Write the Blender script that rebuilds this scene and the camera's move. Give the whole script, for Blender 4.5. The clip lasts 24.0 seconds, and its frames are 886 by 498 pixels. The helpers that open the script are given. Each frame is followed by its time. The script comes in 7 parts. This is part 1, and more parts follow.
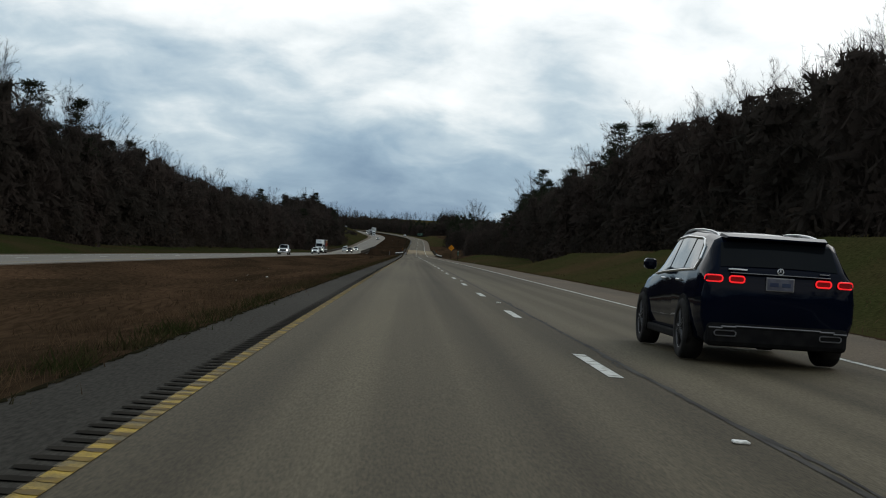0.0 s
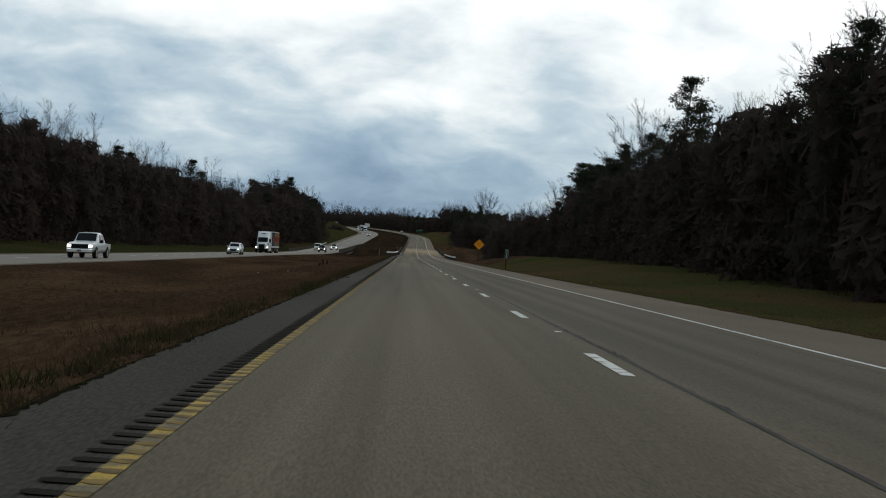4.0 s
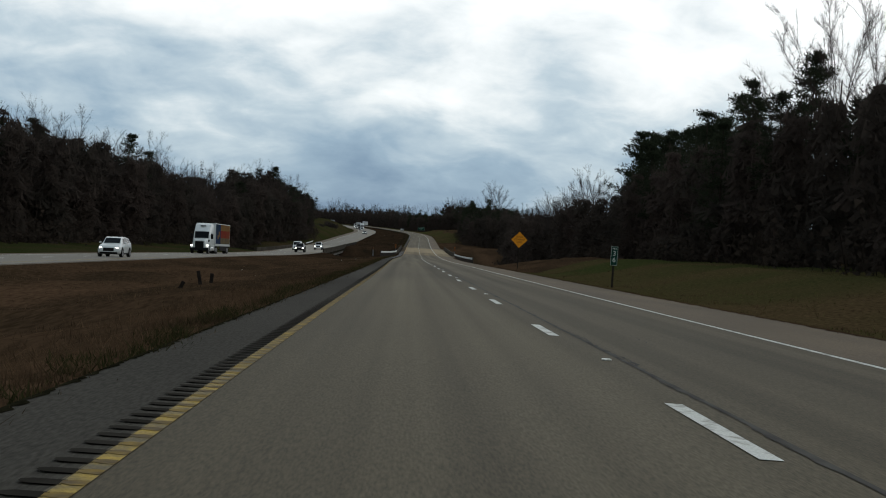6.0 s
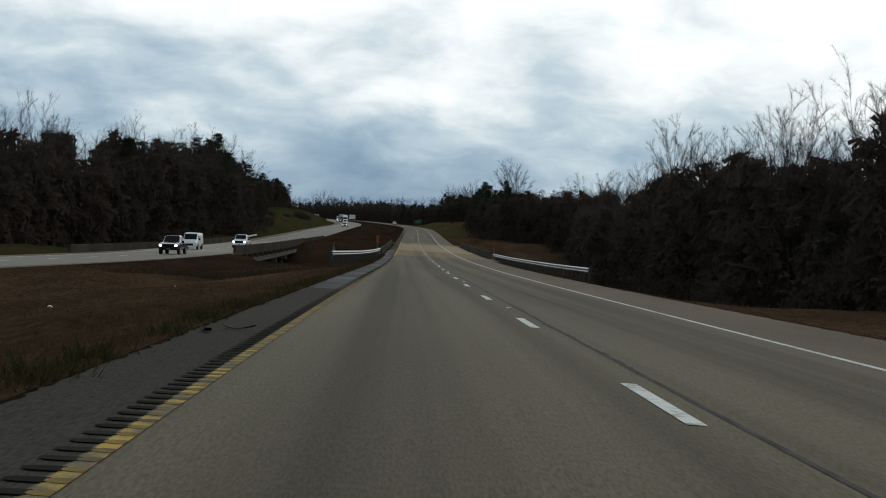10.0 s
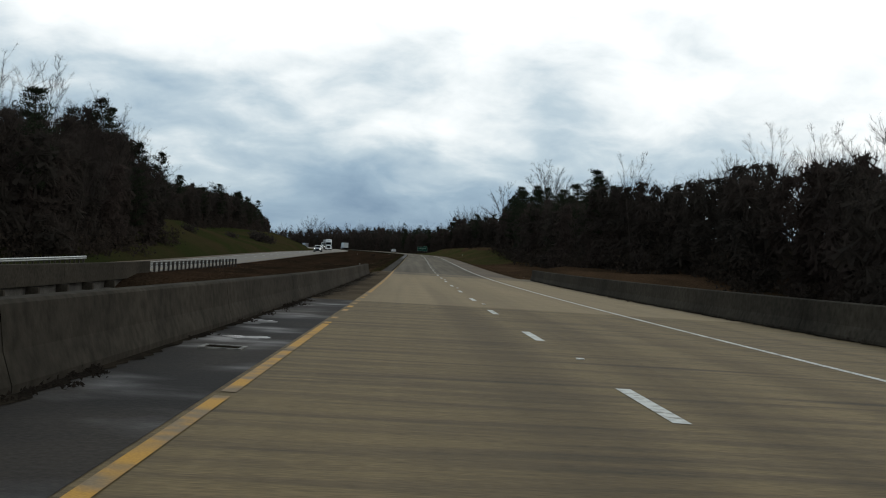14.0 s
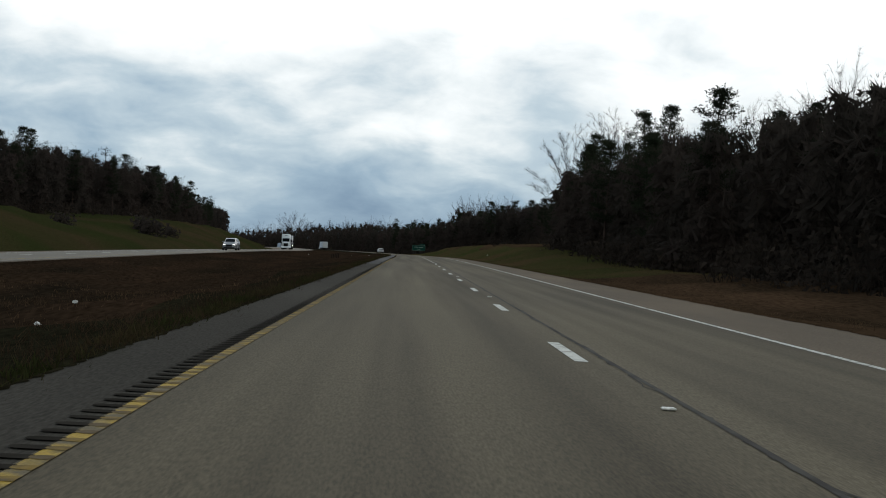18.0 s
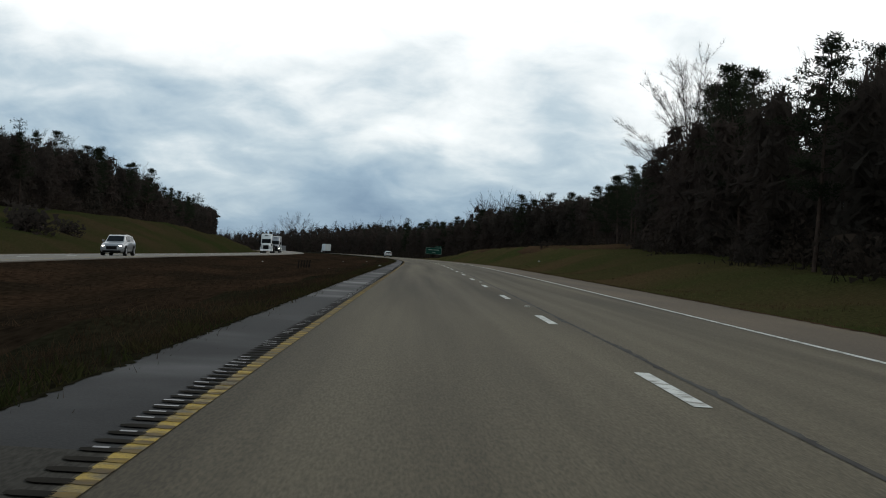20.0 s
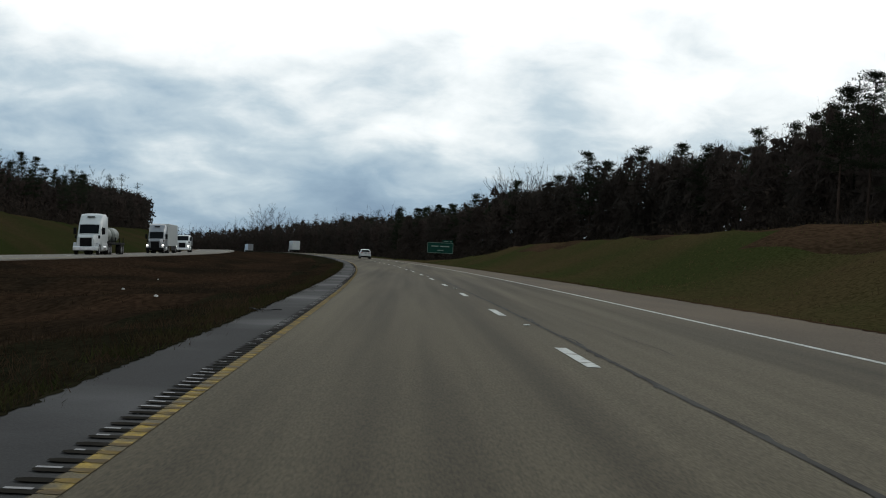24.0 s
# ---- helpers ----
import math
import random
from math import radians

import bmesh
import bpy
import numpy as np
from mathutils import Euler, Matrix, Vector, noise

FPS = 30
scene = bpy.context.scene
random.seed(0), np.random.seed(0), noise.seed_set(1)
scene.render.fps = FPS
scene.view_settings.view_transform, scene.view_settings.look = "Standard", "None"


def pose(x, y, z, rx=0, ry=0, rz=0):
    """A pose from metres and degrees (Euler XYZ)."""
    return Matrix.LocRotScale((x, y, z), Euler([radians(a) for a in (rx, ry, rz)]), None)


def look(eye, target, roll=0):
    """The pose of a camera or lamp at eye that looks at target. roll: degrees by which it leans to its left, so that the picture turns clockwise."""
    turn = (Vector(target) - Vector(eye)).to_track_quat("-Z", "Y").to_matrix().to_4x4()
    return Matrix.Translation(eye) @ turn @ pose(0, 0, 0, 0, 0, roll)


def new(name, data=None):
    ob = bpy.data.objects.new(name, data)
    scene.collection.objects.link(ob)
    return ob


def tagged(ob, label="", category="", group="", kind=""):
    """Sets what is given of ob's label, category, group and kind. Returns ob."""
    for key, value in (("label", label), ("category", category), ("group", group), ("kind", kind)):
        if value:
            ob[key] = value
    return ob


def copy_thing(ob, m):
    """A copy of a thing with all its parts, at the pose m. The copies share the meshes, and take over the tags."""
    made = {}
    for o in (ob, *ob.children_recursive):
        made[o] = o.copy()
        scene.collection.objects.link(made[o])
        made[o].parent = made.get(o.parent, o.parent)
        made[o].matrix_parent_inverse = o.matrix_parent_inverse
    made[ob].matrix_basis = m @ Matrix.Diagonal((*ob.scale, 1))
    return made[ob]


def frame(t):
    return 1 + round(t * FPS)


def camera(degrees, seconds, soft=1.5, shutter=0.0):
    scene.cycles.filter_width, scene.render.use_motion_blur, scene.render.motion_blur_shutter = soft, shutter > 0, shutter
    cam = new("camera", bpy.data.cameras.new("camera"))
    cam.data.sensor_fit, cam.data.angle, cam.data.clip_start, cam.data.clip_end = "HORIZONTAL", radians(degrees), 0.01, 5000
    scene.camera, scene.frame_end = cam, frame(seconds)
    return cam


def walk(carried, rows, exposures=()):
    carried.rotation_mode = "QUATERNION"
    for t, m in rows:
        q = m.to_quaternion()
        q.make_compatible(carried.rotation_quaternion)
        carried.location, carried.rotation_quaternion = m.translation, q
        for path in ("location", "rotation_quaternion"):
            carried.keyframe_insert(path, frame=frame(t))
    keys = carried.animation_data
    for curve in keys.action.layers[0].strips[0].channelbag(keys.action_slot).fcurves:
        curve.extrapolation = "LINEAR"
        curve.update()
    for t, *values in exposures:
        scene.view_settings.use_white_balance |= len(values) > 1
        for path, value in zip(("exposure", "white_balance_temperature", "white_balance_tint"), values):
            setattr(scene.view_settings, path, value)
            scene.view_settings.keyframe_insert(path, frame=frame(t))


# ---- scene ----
# ---- camera and walk ----
cam = camera(35.15, 24.0, soft=1.05)
ROWS = [
    (0.0, 0.02, 0.00, -0.02, -1.41, 0.00, -4.33),
    (0.5, 0.02, 19.77, -0.09, -1.37, 0.01, -4.31),
    (1.0, 0.04, 39.54, -0.15, -1.29, -0.00, -4.31),
    (1.5, 0.04, 59.30, -0.21, -1.44, -0.02, -4.37),
    (2.0, 0.05, 79.07, -0.28, -1.21, -0.01, -4.38),
    (2.5, 0.06, 98.82, -0.36, -1.38, -0.03, -4.44),
    (4.5, 0.12, 177.78, -0.69, -1.53, -0.03, -4.39),
    (5.0, 0.15, 197.50, -0.78, -1.57, -0.03, -4.35),
    (5.5, 0.16, 217.20, -0.87, -1.60, -0.05, -4.33),
    (6.0, 0.17, 236.89, -0.96, -1.48, -0.05, -4.25),
    (6.5, 0.18, 256.56, -1.04, -1.43, -0.05, -4.18),
    (7.0, 0.17, 276.20, -1.12, -1.49, -0.04, -4.12),
    (7.5, 0.15, 295.81, -1.19, -1.43, -0.08, -4.00),
    (8.0, 0.13, 315.41, -1.26, -1.53, -0.05, -3.95),
    (8.5, 0.13, 335.02, -1.33, -1.65, -0.01, -3.82),
    (9.0, 0.12, 354.64, -1.38, -1.61, -0.08, -3.69),
    (9.5, 0.12, 374.29, -1.45, -1.65, -0.08, -3.77),
    (10.0, 0.17, 394.00, -1.53, -1.74, -0.16, -3.70),
    (10.5, 0.24, 413.77, -1.62, -1.65, -0.13, -3.67),
    (12.5, 0.79, 492.40, -1.93, -1.54, -0.02, -3.64),
    (13.0, 0.92, 512.00, -1.93, -1.56, 0.23, -3.58),
    (13.5, 1.01, 531.70, -1.89, -1.57, 0.30, -3.53),
    (14.0, 1.09, 551.35, -1.81, -1.63, 1.19, -3.53),
    (14.5, 1.17, 570.85, -1.65, -1.50, 0.57, -3.53),
    (15.0, 1.25, 590.15, -1.47, -1.69, 0.69, -3.60),
    (15.5, 1.37, 609.35, -1.25, -1.76, 0.71, -3.53),
    (16.0, 1.51, 628.55, -0.99, -1.83, 0.88, -3.52),
    (16.5, 1.66, 647.60, -0.72, -1.86, 0.89, -3.45),
    (17.0, 1.83, 666.59, -0.41, -1.81, 1.02, -3.43),
    (17.5, 2.02, 685.94, -0.06, -1.84, 1.36, -3.34),
    (18.0, 2.21, 705.39, 0.32, -1.88, 1.27, -3.30),
    (18.5, 2.37, 724.92, 0.72, -1.76, 1.50, -3.24),
    (20.5, 2.62, 802.40, 2.40, -1.34, 1.33, -3.18),
    (21.0, 2.70, 821.75, 2.81, -1.52, 1.47, -3.13),
    (21.5, 2.78, 841.05, 3.20, -1.59, 1.36, -3.09),
    (22.0, 2.90, 860.30, 3.60, -1.72, 1.36, -3.02),
    (22.5, 3.04, 879.40, 3.96, -1.76, 1.36, -2.96),
    (23.0, 3.17, 898.50, 4.33, -1.90, 1.31, -2.88),
    (23.5, 3.28, 917.50, 4.69, -1.66, 1.20, -2.76),
    (24.0, 3.38, 936.50, 5.04, -1.49, 1.29, -2.67),
]
walk(cam, [(t, pose(x, y, z, 90 + pitch, roll, yaw)) for t, x, y, z, yaw, pitch, roll in ROWS])

# ---- the road's line: heading and grade in degrees at distances s along it ----
EYE = 1.13
KS = [0.0, 118.6, 236.9, 354.6, 473.2, 551.6, 628.2, 705.4, 783.7, 861.2, 937.5]
PSI = [0.0, -0.049, -0.045, 0.012, -0.41, -0.265, -0.459, -0.466, -0.134, -0.367, -0.254]
GAM = [-0.189, -0.225, -0.252, -0.198, -0.184, 0.359, 0.795, 1.191, 1.246, 1.121, 1.001]
LEAN = [-4.435, -4.528, -4.366, -3.793, -3.789, -3.901, -3.788, -3.571, -3.19, -3.415, -4.246]
# where the walk lies in its lane: distance from the yellow line
LANE_S = [-100, 0, 40, 79, 197, 237, 276, 355, 394, 512, 552, 628, 667, 705, 823, 861, 937, 1000]
LANE_Y = [1.58, 1.58, 1.55, 1.49, 1.41, 1.47, 1.46, 1.43, 1.54, 1.45, 1.48, 1.55, 1.72, 1.79, 1.28, 1.2, 1.48, 1.5]


def natural(xs, ys, q):
    """A natural cubic spline through xs, ys, at q; flat ends are held."""
    xs, ys, q = np.array(xs, float), np.array(ys, float), np.clip(np.array(q, float), xs[0], xs[-1])
    n, h = len(xs), np.diff(xs)
    a, r = np.eye(n), np.zeros(n)
    for i in range(1, n - 1):
        a[i, i - 1], a[i, i], a[i, i + 1] = h[i - 1], 2 * (h[i - 1] + h[i]), h[i]
        r[i] = 6 * ((ys[i + 1] - ys[i]) / h[i] - (ys[i] - ys[i - 1]) / h[i - 1])
    m = np.linalg.solve(a, r)
    i = np.clip(np.searchsorted(xs, q) - 1, 0, n - 2)
    u = (xs[i + 1] - q) / h[i]
    v = 1 - u
    return u * ys[i] + v * ys[i + 1] + ((u ** 3 - u) * m[i] + (v ** 3 - v) * m[i + 1]) * h[i] ** 2 / 6


def ease(a, b, x):
    k = np.clip((np.asarray(x, float) - a) / (b - a), 0, 1)
    return k * k * (3 - 2 * k)


S0, S1, DS = -400.0, 3400.0, 2.0
GS = np.arange(S0, S1 + 1, DS)
_psi = natural(KS, PSI, GS)
# past the last stretch the road bends to the left and keeps climbing for a while
_kappa = 3.8e-4 * ease(890, 950, GS) - 1.2e-4 * ease(1120, 1250, GS)
_psi = _psi + np.degrees(np.cumsum(_kappa) * DS)
_psi = np.minimum(_psi, 34.0)
_gam = natural(KS, GAM, GS) * (1 - ease(1250, 1900, GS))
_px = np.concatenate([[0], np.cumsum(-np.sin(np.radians(_psi[:-1])) * DS)])
_py = np.concatenate([[0], np.cumsum(np.cos(np.radians(_psi[:-1])) * DS)])
_pz = np.concatenate([[0], np.cumsum(np.tan(np.radians(_gam[:-1])) * DS)])
_zero = int(round(-S0 / DS))
_px, _py, _pz = _px - _px[_zero], _py - _py[_zero], _pz - _pz[_zero] - EYE
_lane = natural(LANE_S, LANE_Y, GS) - 1.57
_tilt = -natural(KS, LEAN, GS) - 3.4        # the left lane's fall towards the median, degrees


def place(s, u, dz=0.0):
    """World point at distance s along the road, u metres right of the lane's line, dz above the lane."""
    s, u = np.asarray(s, float), np.asarray(u, float)
    h = np.radians(np.interp(s, GS, _psi))
    v = u - np.interp(s, GS, _lane)
    return np.stack(np.broadcast_arrays(np.interp(s, GS, _px) + v * np.cos(h), np.interp(s, GS, _py) + v * np.sin(h),
                                        np.interp(s, GS, _pz) + np.asarray(dz, float)), -1)


def heading(s):
    return float(np.interp(s, GS, _psi))


def deck(s, u):
    """Height of the carriageway over the lane's line: a crown at the lane line, each side falling away."""
    k = np.tan(np.radians(np.interp(s, GS, _tilt)))
    kr = np.tan(np.radians(np.interp(s, GS, _tilt) - 0.4))
    u = np.asarray(u, float)
    return np.where(u < 2.1, u * k, 2.1 * k + (u - 2.1) * kr)

# ---- world, sun ----
world = bpy.data.worlds.new("overcast_sky")
scene.world = world
world.use_nodes = True
wn, wl = world.node_tree.nodes, world.node_tree.links
wn.clear()


def wnode(kind, **kw):
    n = wn.new(kind)
    for k, v in kw.items():
        n.inputs[k].default_value = v
    return n


def wmath(op, a, b=None, clamp=False):
    n = wn.new("ShaderNodeMath")
    n.operation, n.use_clamp = op, clamp
    for i, v in enumerate((a, b)):
        if v is None:
            continue
        if isinstance(v, (int, float)):
            n.inputs[i].default_value = v
        else:
            wl.new(v, n.inputs[i])
    return n.outputs[0]


sky = wn.new("ShaderNodeTexSky")
sky.sky_type, sky.sun_disc = "NISHITA", False
sky.sun_elevation, sky.sun_rotation = radians(38), radians(35)
coord = wn.new("ShaderNodeTexCoord")
sep = wn.new("ShaderNodeSeparateXYZ")
wl.new(coord.outputs["Generated"], sep.inputs[0])
up = wmath("MAXIMUM", sep.outputs[2], 0.0)
flat = wmath("ADD", up, 0.34)
cx, cy = wmath("DIVIDE", sep.outputs[0], flat), wmath("DIVIDE", sep.outputs[1], flat)
comb = wn.new("ShaderNodeCombineXYZ")
wl.new(cx, comb.inputs[0])
wl.new(cy, comb.inputs[1])
n1 = wnode("ShaderNodeTexNoise", Scale=2.1, Detail=6.0, Roughness=0.48, Distortion=0.25)
n2 = wnode("ShaderNodeTexNoise", Scale=7.0, Detail=7.0, Roughness=0.56, Distortion=0.3)
wl.new(comb.outputs[0], n1.inputs["Vector"])
wl.new(comb.outputs[0], n2.inputs["Vector"])
puff = wmath("ADD", wmath("MULTIPLY", n1.outputs[0], 0.62), wmath("MULTIPLY", n2.outputs[0], 0.38))
puff = wmath("MULTIPLY", wmath("SUBTRACT", puff, 0.5), 1.7)
# brighter with height and towards the hidden sun
side = wmath("MULTIPLY", sep.outputs[0], 0.16)
rise = wmath("SUBTRACT", wmath("MULTIPLY", wmath("MINIMUM", up, 0.2), 3.7), wmath("MULTIPLY", wmath("MAXIMUM", wmath("SUBTRACT", up, 0.22), 0.0), 0.75))
level = wmath("ADD", wmath("ADD", rise, 0.125), wmath("ADD", puff, side), clamp=True)
ramp = wn.new("ShaderNodeValToRGB")
wl.new(level, ramp.inputs[0])
stops = [(0.0, (0.20, 0.31, 0.44)), (0.24, (0.325, 0.455, 0.575)), (0.44, (0.55, 0.665, 0.74)), (0.62, (0.88, 0.94, 0.96)), (0.85, (1.2, 1.22, 1.22))]
while len(ramp.color_ramp.elements) < len(stops):
    ramp.color_ramp.elements.new(0.5)
for e, (p, c) in zip(ramp.color_ramp.elements, stops):
    e.position, e.color = p, (*c, 1)
skybg, cloudbg = wnode("ShaderNodeBackground", Strength=0.07), wnode("ShaderNodeBackground", Strength=1.0)
wl.new(sky.outputs[0], skybg.inputs[0])
wl.new(ramp.outputs[0], cloudbg.inputs[0])
mix = wnode("ShaderNodeMixShader", Fac=0.93)
wl.new(skybg.outputs[0], mix.inputs[1])
wl.new(cloudbg.outputs[0], mix.inputs[2])
wl.new(mix.outputs[0], wn.new("ShaderNodeOutputWorld").inputs[0])

sun = new("sun", bpy.data.lights.new("sun", "SUN"))
sun.data.energy, sun.data.angle, sun.data.color = 0.5, radians(28), (1.0, 0.96, 0.9)
sun.matrix_world = look((0, 0, 0), (-0.45, -0.64, -0.62))
scene.view_settings.exposure = 0.0

# ---- materials ----


def material(name, base, other=None, scale=1.0, rough=0.9, grain=None, grain_scale=40.0, bump=0.0, bump_scale=30.0, metal=0.0,
             stretch=(1, 1, 1), per_object=0.0, per_island=0.0, cover=0.5, sharp=0.2, spec=0.1, tracks=0.0):
    """A surface with two scales of variation: patches of other over base, and a fine grain, with relief."""
    m = bpy.data.materials.new(name)
    m.use_nodes = True
    nd, lk = m.node_tree.nodes, m.node_tree.links
    b = nd["Principled BSDF"]
    b.inputs["Roughness"].default_value, b.inputs["Metallic"].default_value = rough, metal
    b.inputs["Specular IOR Level"].default_value = spec
    tc, mp = nd.new("ShaderNodeTexCoord"), nd.new("ShaderNodeMapping")
    mp.inputs["Scale"].default_value = stretch
    lk.new(tc.outputs["Object"], mp.inputs[0])

    def noise_of(sc, detail=5.0):
        n = nd.new("ShaderNodeTexNoise")
        n.inputs["Scale"].default_value, n.inputs["Detail"].default_value = sc, detail
        lk.new(mp.outputs[0], n.inputs["Vector"])
        return n.outputs[0]

    def blend(fac, a, c, mode="MIX"):
        x = nd.new("ShaderNodeMix")
        x.data_type, x.blend_type = "RGBA", mode
        for i, v in ((0, fac), (6, a), (7, c)):
            if isinstance(v, (int, float)):
                x.inputs[i].default_value = v
            elif isinstance(v, tuple):
                x.inputs[i].default_value = (*v, 1)
            else:
                lk.new(v, x.inputs[i])
        return x.outputs[2]

    def window(v, lo, hi):
        r = nd.new("ShaderNodeMapRange")
        r.inputs[1].default_value, r.inputs[2].default_value = lo, hi
        lk.new(v, r.inputs[0])
        return r.outputs[0]

    col = base
    if other:
        mid = 0.5 + (0.5 - cover) * 0.5
        col = blend(window(noise_of(scale), mid - sharp / 2, mid + sharp / 2), base, other)
    if grain:
        g = window(noise_of(grain_scale, 3.0), 0.3, 0.7)
        col = blend(1.0, col, blend(g, (1 - grain,) * 3, (1 + grain * 0.8,) * 3), "MULTIPLY")
    if tracks:
        # long wheel tracks and oil lines that run with the road
        mt = nd.new("ShaderNodeMapping")
        mt.inputs["Scale"].default_value = (1.15, 0.006, 1.0)
        lk.new(tc.outputs["Object"], mt.inputs[0])
        nt = nd.new("ShaderNodeTexNoise")
        nt.inputs["Scale"].default_value, nt.inputs["Detail"].default_value = 1.0, 3.0
        lk.new(mt.outputs[0], nt.inputs["Vector"])
        col = blend(1.0, col, blend(window(nt.outputs[0], 0.34, 0.66), (1 - tracks, 1 - tracks * 1.04, 1 - tracks * 1.15), (1 + tracks, 1 + tracks * 0.98, 1 + tracks * 0.88)), "MULTIPLY")
    for amount, node, sock in ((per_object, "ShaderNodeObjectInfo", "Random"), (per_island, "ShaderNodeNewGeometry", "Random Per Island")):
        if amount:
            hsv = nd.new("ShaderNodeHueSaturation")
            r = nd.new("ShaderNodeMapRange")
            r.inputs[3].default_value, r.inputs[4].default_value = 1 - amount, 1 + amount
            lk.new(nd.new(node).outputs[sock], r.inputs[0])
            lk.new(r.outputs[0], hsv.inputs["Value"])
            if isinstance(col, tuple):
                hsv.inputs["Color"].default_value = (*col, 1)
            else:
                lk.new(col, hsv.inputs["Color"])
            col = hsv.outputs[0]
    if isinstance(col, tuple):
        b.inputs["Base Color"].default_value = (*col, 1)
    else:
        lk.new(col, b.inputs["Base Color"])
    if bump:
        bp = nd.new("ShaderNodeBump")
        bp.inputs["Strength"].default_value, bp.inputs["Distance"].default_value = bump, 0.02
        lk.new(noise_of(bump_scale, 4.0), bp.inputs["Height"])
        lk.new(bp.outputs[0], b.inputs["Normal"])
    return m


def glow(name, colour, strength):
    m = bpy.data.materials.new(name)
    m.use_nodes = True
    b = m.node_tree.nodes["Principled BSDF"]
    b.inputs["Base Color"].default_value = b.inputs["Emission Color"].default_value = (*colour, 1)
    b.inputs["Emission Strength"].default_value = strength
    return m


ASPHALT = material("asphalt", (0.09, 0.0745, 0.048), (0.06, 0.0505, 0.035), 0.22, 0.85, 0.3, 60, 0.25, 60, stretch=(1, 0.14, 1), sharp=0.5, tracks=0.34)
SHOULDER = material("shoulder_asphalt", (0.053, 0.0485, 0.0405), (0.028, 0.0256, 0.0212), 0.3, 1.0, 0.34, 45, 0.2, 60, stretch=(1, 0.16, 1), sharp=0.5, spec=0.03)
DAMP_SHOULDER = material("damp_shoulder", (0.031, 0.03, 0.0288), (0.016, 0.0158, 0.0152), 0.3, 0.9, 0.22, 70, 0.12, 70, stretch=(1, 0.3, 1), sharp=0.4, spec=0.2)
TAN_SHOULDER = material("tan_shoulder", (0.12, 0.09, 0.06), (0.082, 0.064, 0.045), 0.4, 0.9, 0.3, 45, 0.4, 50, stretch=(1, 0.2, 1), sharp=0.4)
FAR_ASPHALT = material("pale_asphalt", (0.17, 0.155, 0.13), (0.135, 0.124, 0.105), 0.2, 0.85, 0.2, 30, stretch=(1, 0.1, 1), sharp=0.5)
DECK = material("deck_concrete", (0.132, 0.096, 0.047), (0.055, 0.042, 0.027), 0.5, 0.8, 0.42, 14, 0.3, 40, stretch=(0.6, 6.0, 1), cover=0.3, sharp=0.3, tracks=0.2)
PALE_DECK = material("pale_deck_concrete", (0.2, 0.151, 0.086), (0.145, 0.111, 0.066), 0.5, 0.85, 0.22, 14, 0.25, 40, stretch=(0.5, 2.6, 1), cover=0.25, sharp=0.5, tracks=0.12)
# near-black stands for the shade inside the milled slots
GROOVE_SHADE = material("groove_shade", (0.021, 0.019, 0.016), (0.03, 0.027, 0.023), 2, 1.0, spec=0.0)
WET = material("standing_water", (0.012, 0.012, 0.012), (0.02, 0.019, 0.018), 3, 0.32, spec=0.3)
SEAM = material("seam", (0.022, 0.02, 0.018), (0.045, 0.042, 0.037), 1.5, 0.85)
WHITE = material("white_paint", (0.5, 0.5, 0.46), (0.2, 0.19, 0.16), 5.0, 0.7, 0.25, 60, 0.2, 60, cover=0.34, sharp=0.16)
YELLOW = material("yellow_paint", (0.31, 0.205, 0.028), (0.1, 0.079, 0.042), 3.2, 0.7, 0.3, 60, cover=0.54, sharp=0.2)
ORANGE_YELLOW = material("bridge_yellow_paint", (0.4, 0.21, 0.03), (0.17, 0.12, 0.065), 1.6, 0.7, 0.2, 60, cover=0.45, sharp=0.2)
DARK_GRASS = material("dark_verge", (0.029, 0.0175, 0.0108), (0.0135, 0.01, 0.0066), 0.3, 1.0, 0.5, 7, 1.0, 3.0, stretch=(1, 0.2, 1), cover=0.55, sharp=0.35, spec=0.0)
GRASS = material("dry_verge", (0.062, 0.037, 0.0215), (0.028, 0.0185, 0.011), 0.22, 1.0, 0.4, 7, 0.45, 5.0, stretch=(1, 0.2, 1), cover=0.6, sharp=0.35, spec=0.0)
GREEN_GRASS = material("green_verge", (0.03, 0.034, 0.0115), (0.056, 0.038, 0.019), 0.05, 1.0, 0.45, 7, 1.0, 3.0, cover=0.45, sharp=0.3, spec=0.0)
# the green verge again, with shade put into its colours for the left bank
SHADY_GRASS = material("shaded_green_verge", (0.0205, 0.024, 0.0085), (0.036, 0.026, 0.0135), 0.05, 1.0, 0.45, 7, 1.0, 3.0, cover=0.4, sharp=0.3, spec=0.0)
EDGE_GRASS = material("weedy_edge", (0.017, 0.0145, 0.0082), (0.0095, 0.0095, 0.0055), 0.5, 1.0, 0.5, 9, 1.0, 4.0, stretch=(1, 0.3, 1), cover=0.55, sharp=0.35, spec=0.0)
BLADE_BROWN = material("dry_grass", (0.082, 0.053, 0.031), (0.042, 0.028, 0.017), 0.3, 1.0, per_island=0.35, spec=0.0)
BLADE_DARK = material("dead_grass", (0.044, 0.029, 0.018), (0.024, 0.017, 0.0105), 0.3, 1.0, per_island=0.3, spec=0.0)
BLADE_GREEN = material("green_grass", (0.055, 0.062, 0.02), (0.085, 0.062, 0.03), 0.4, 1.0, per_island=0.3, spec=0.0)
CONCRETE = material("weathered_concrete", (0.05, 0.044, 0.034), (0.023, 0.0205, 0.0165), 0.5, 1.0, 0.3, 9, 0.3, 25, stretch=(1, 0.5, 0.6), cover=0.5, sharp=0.45, spec=0.02)
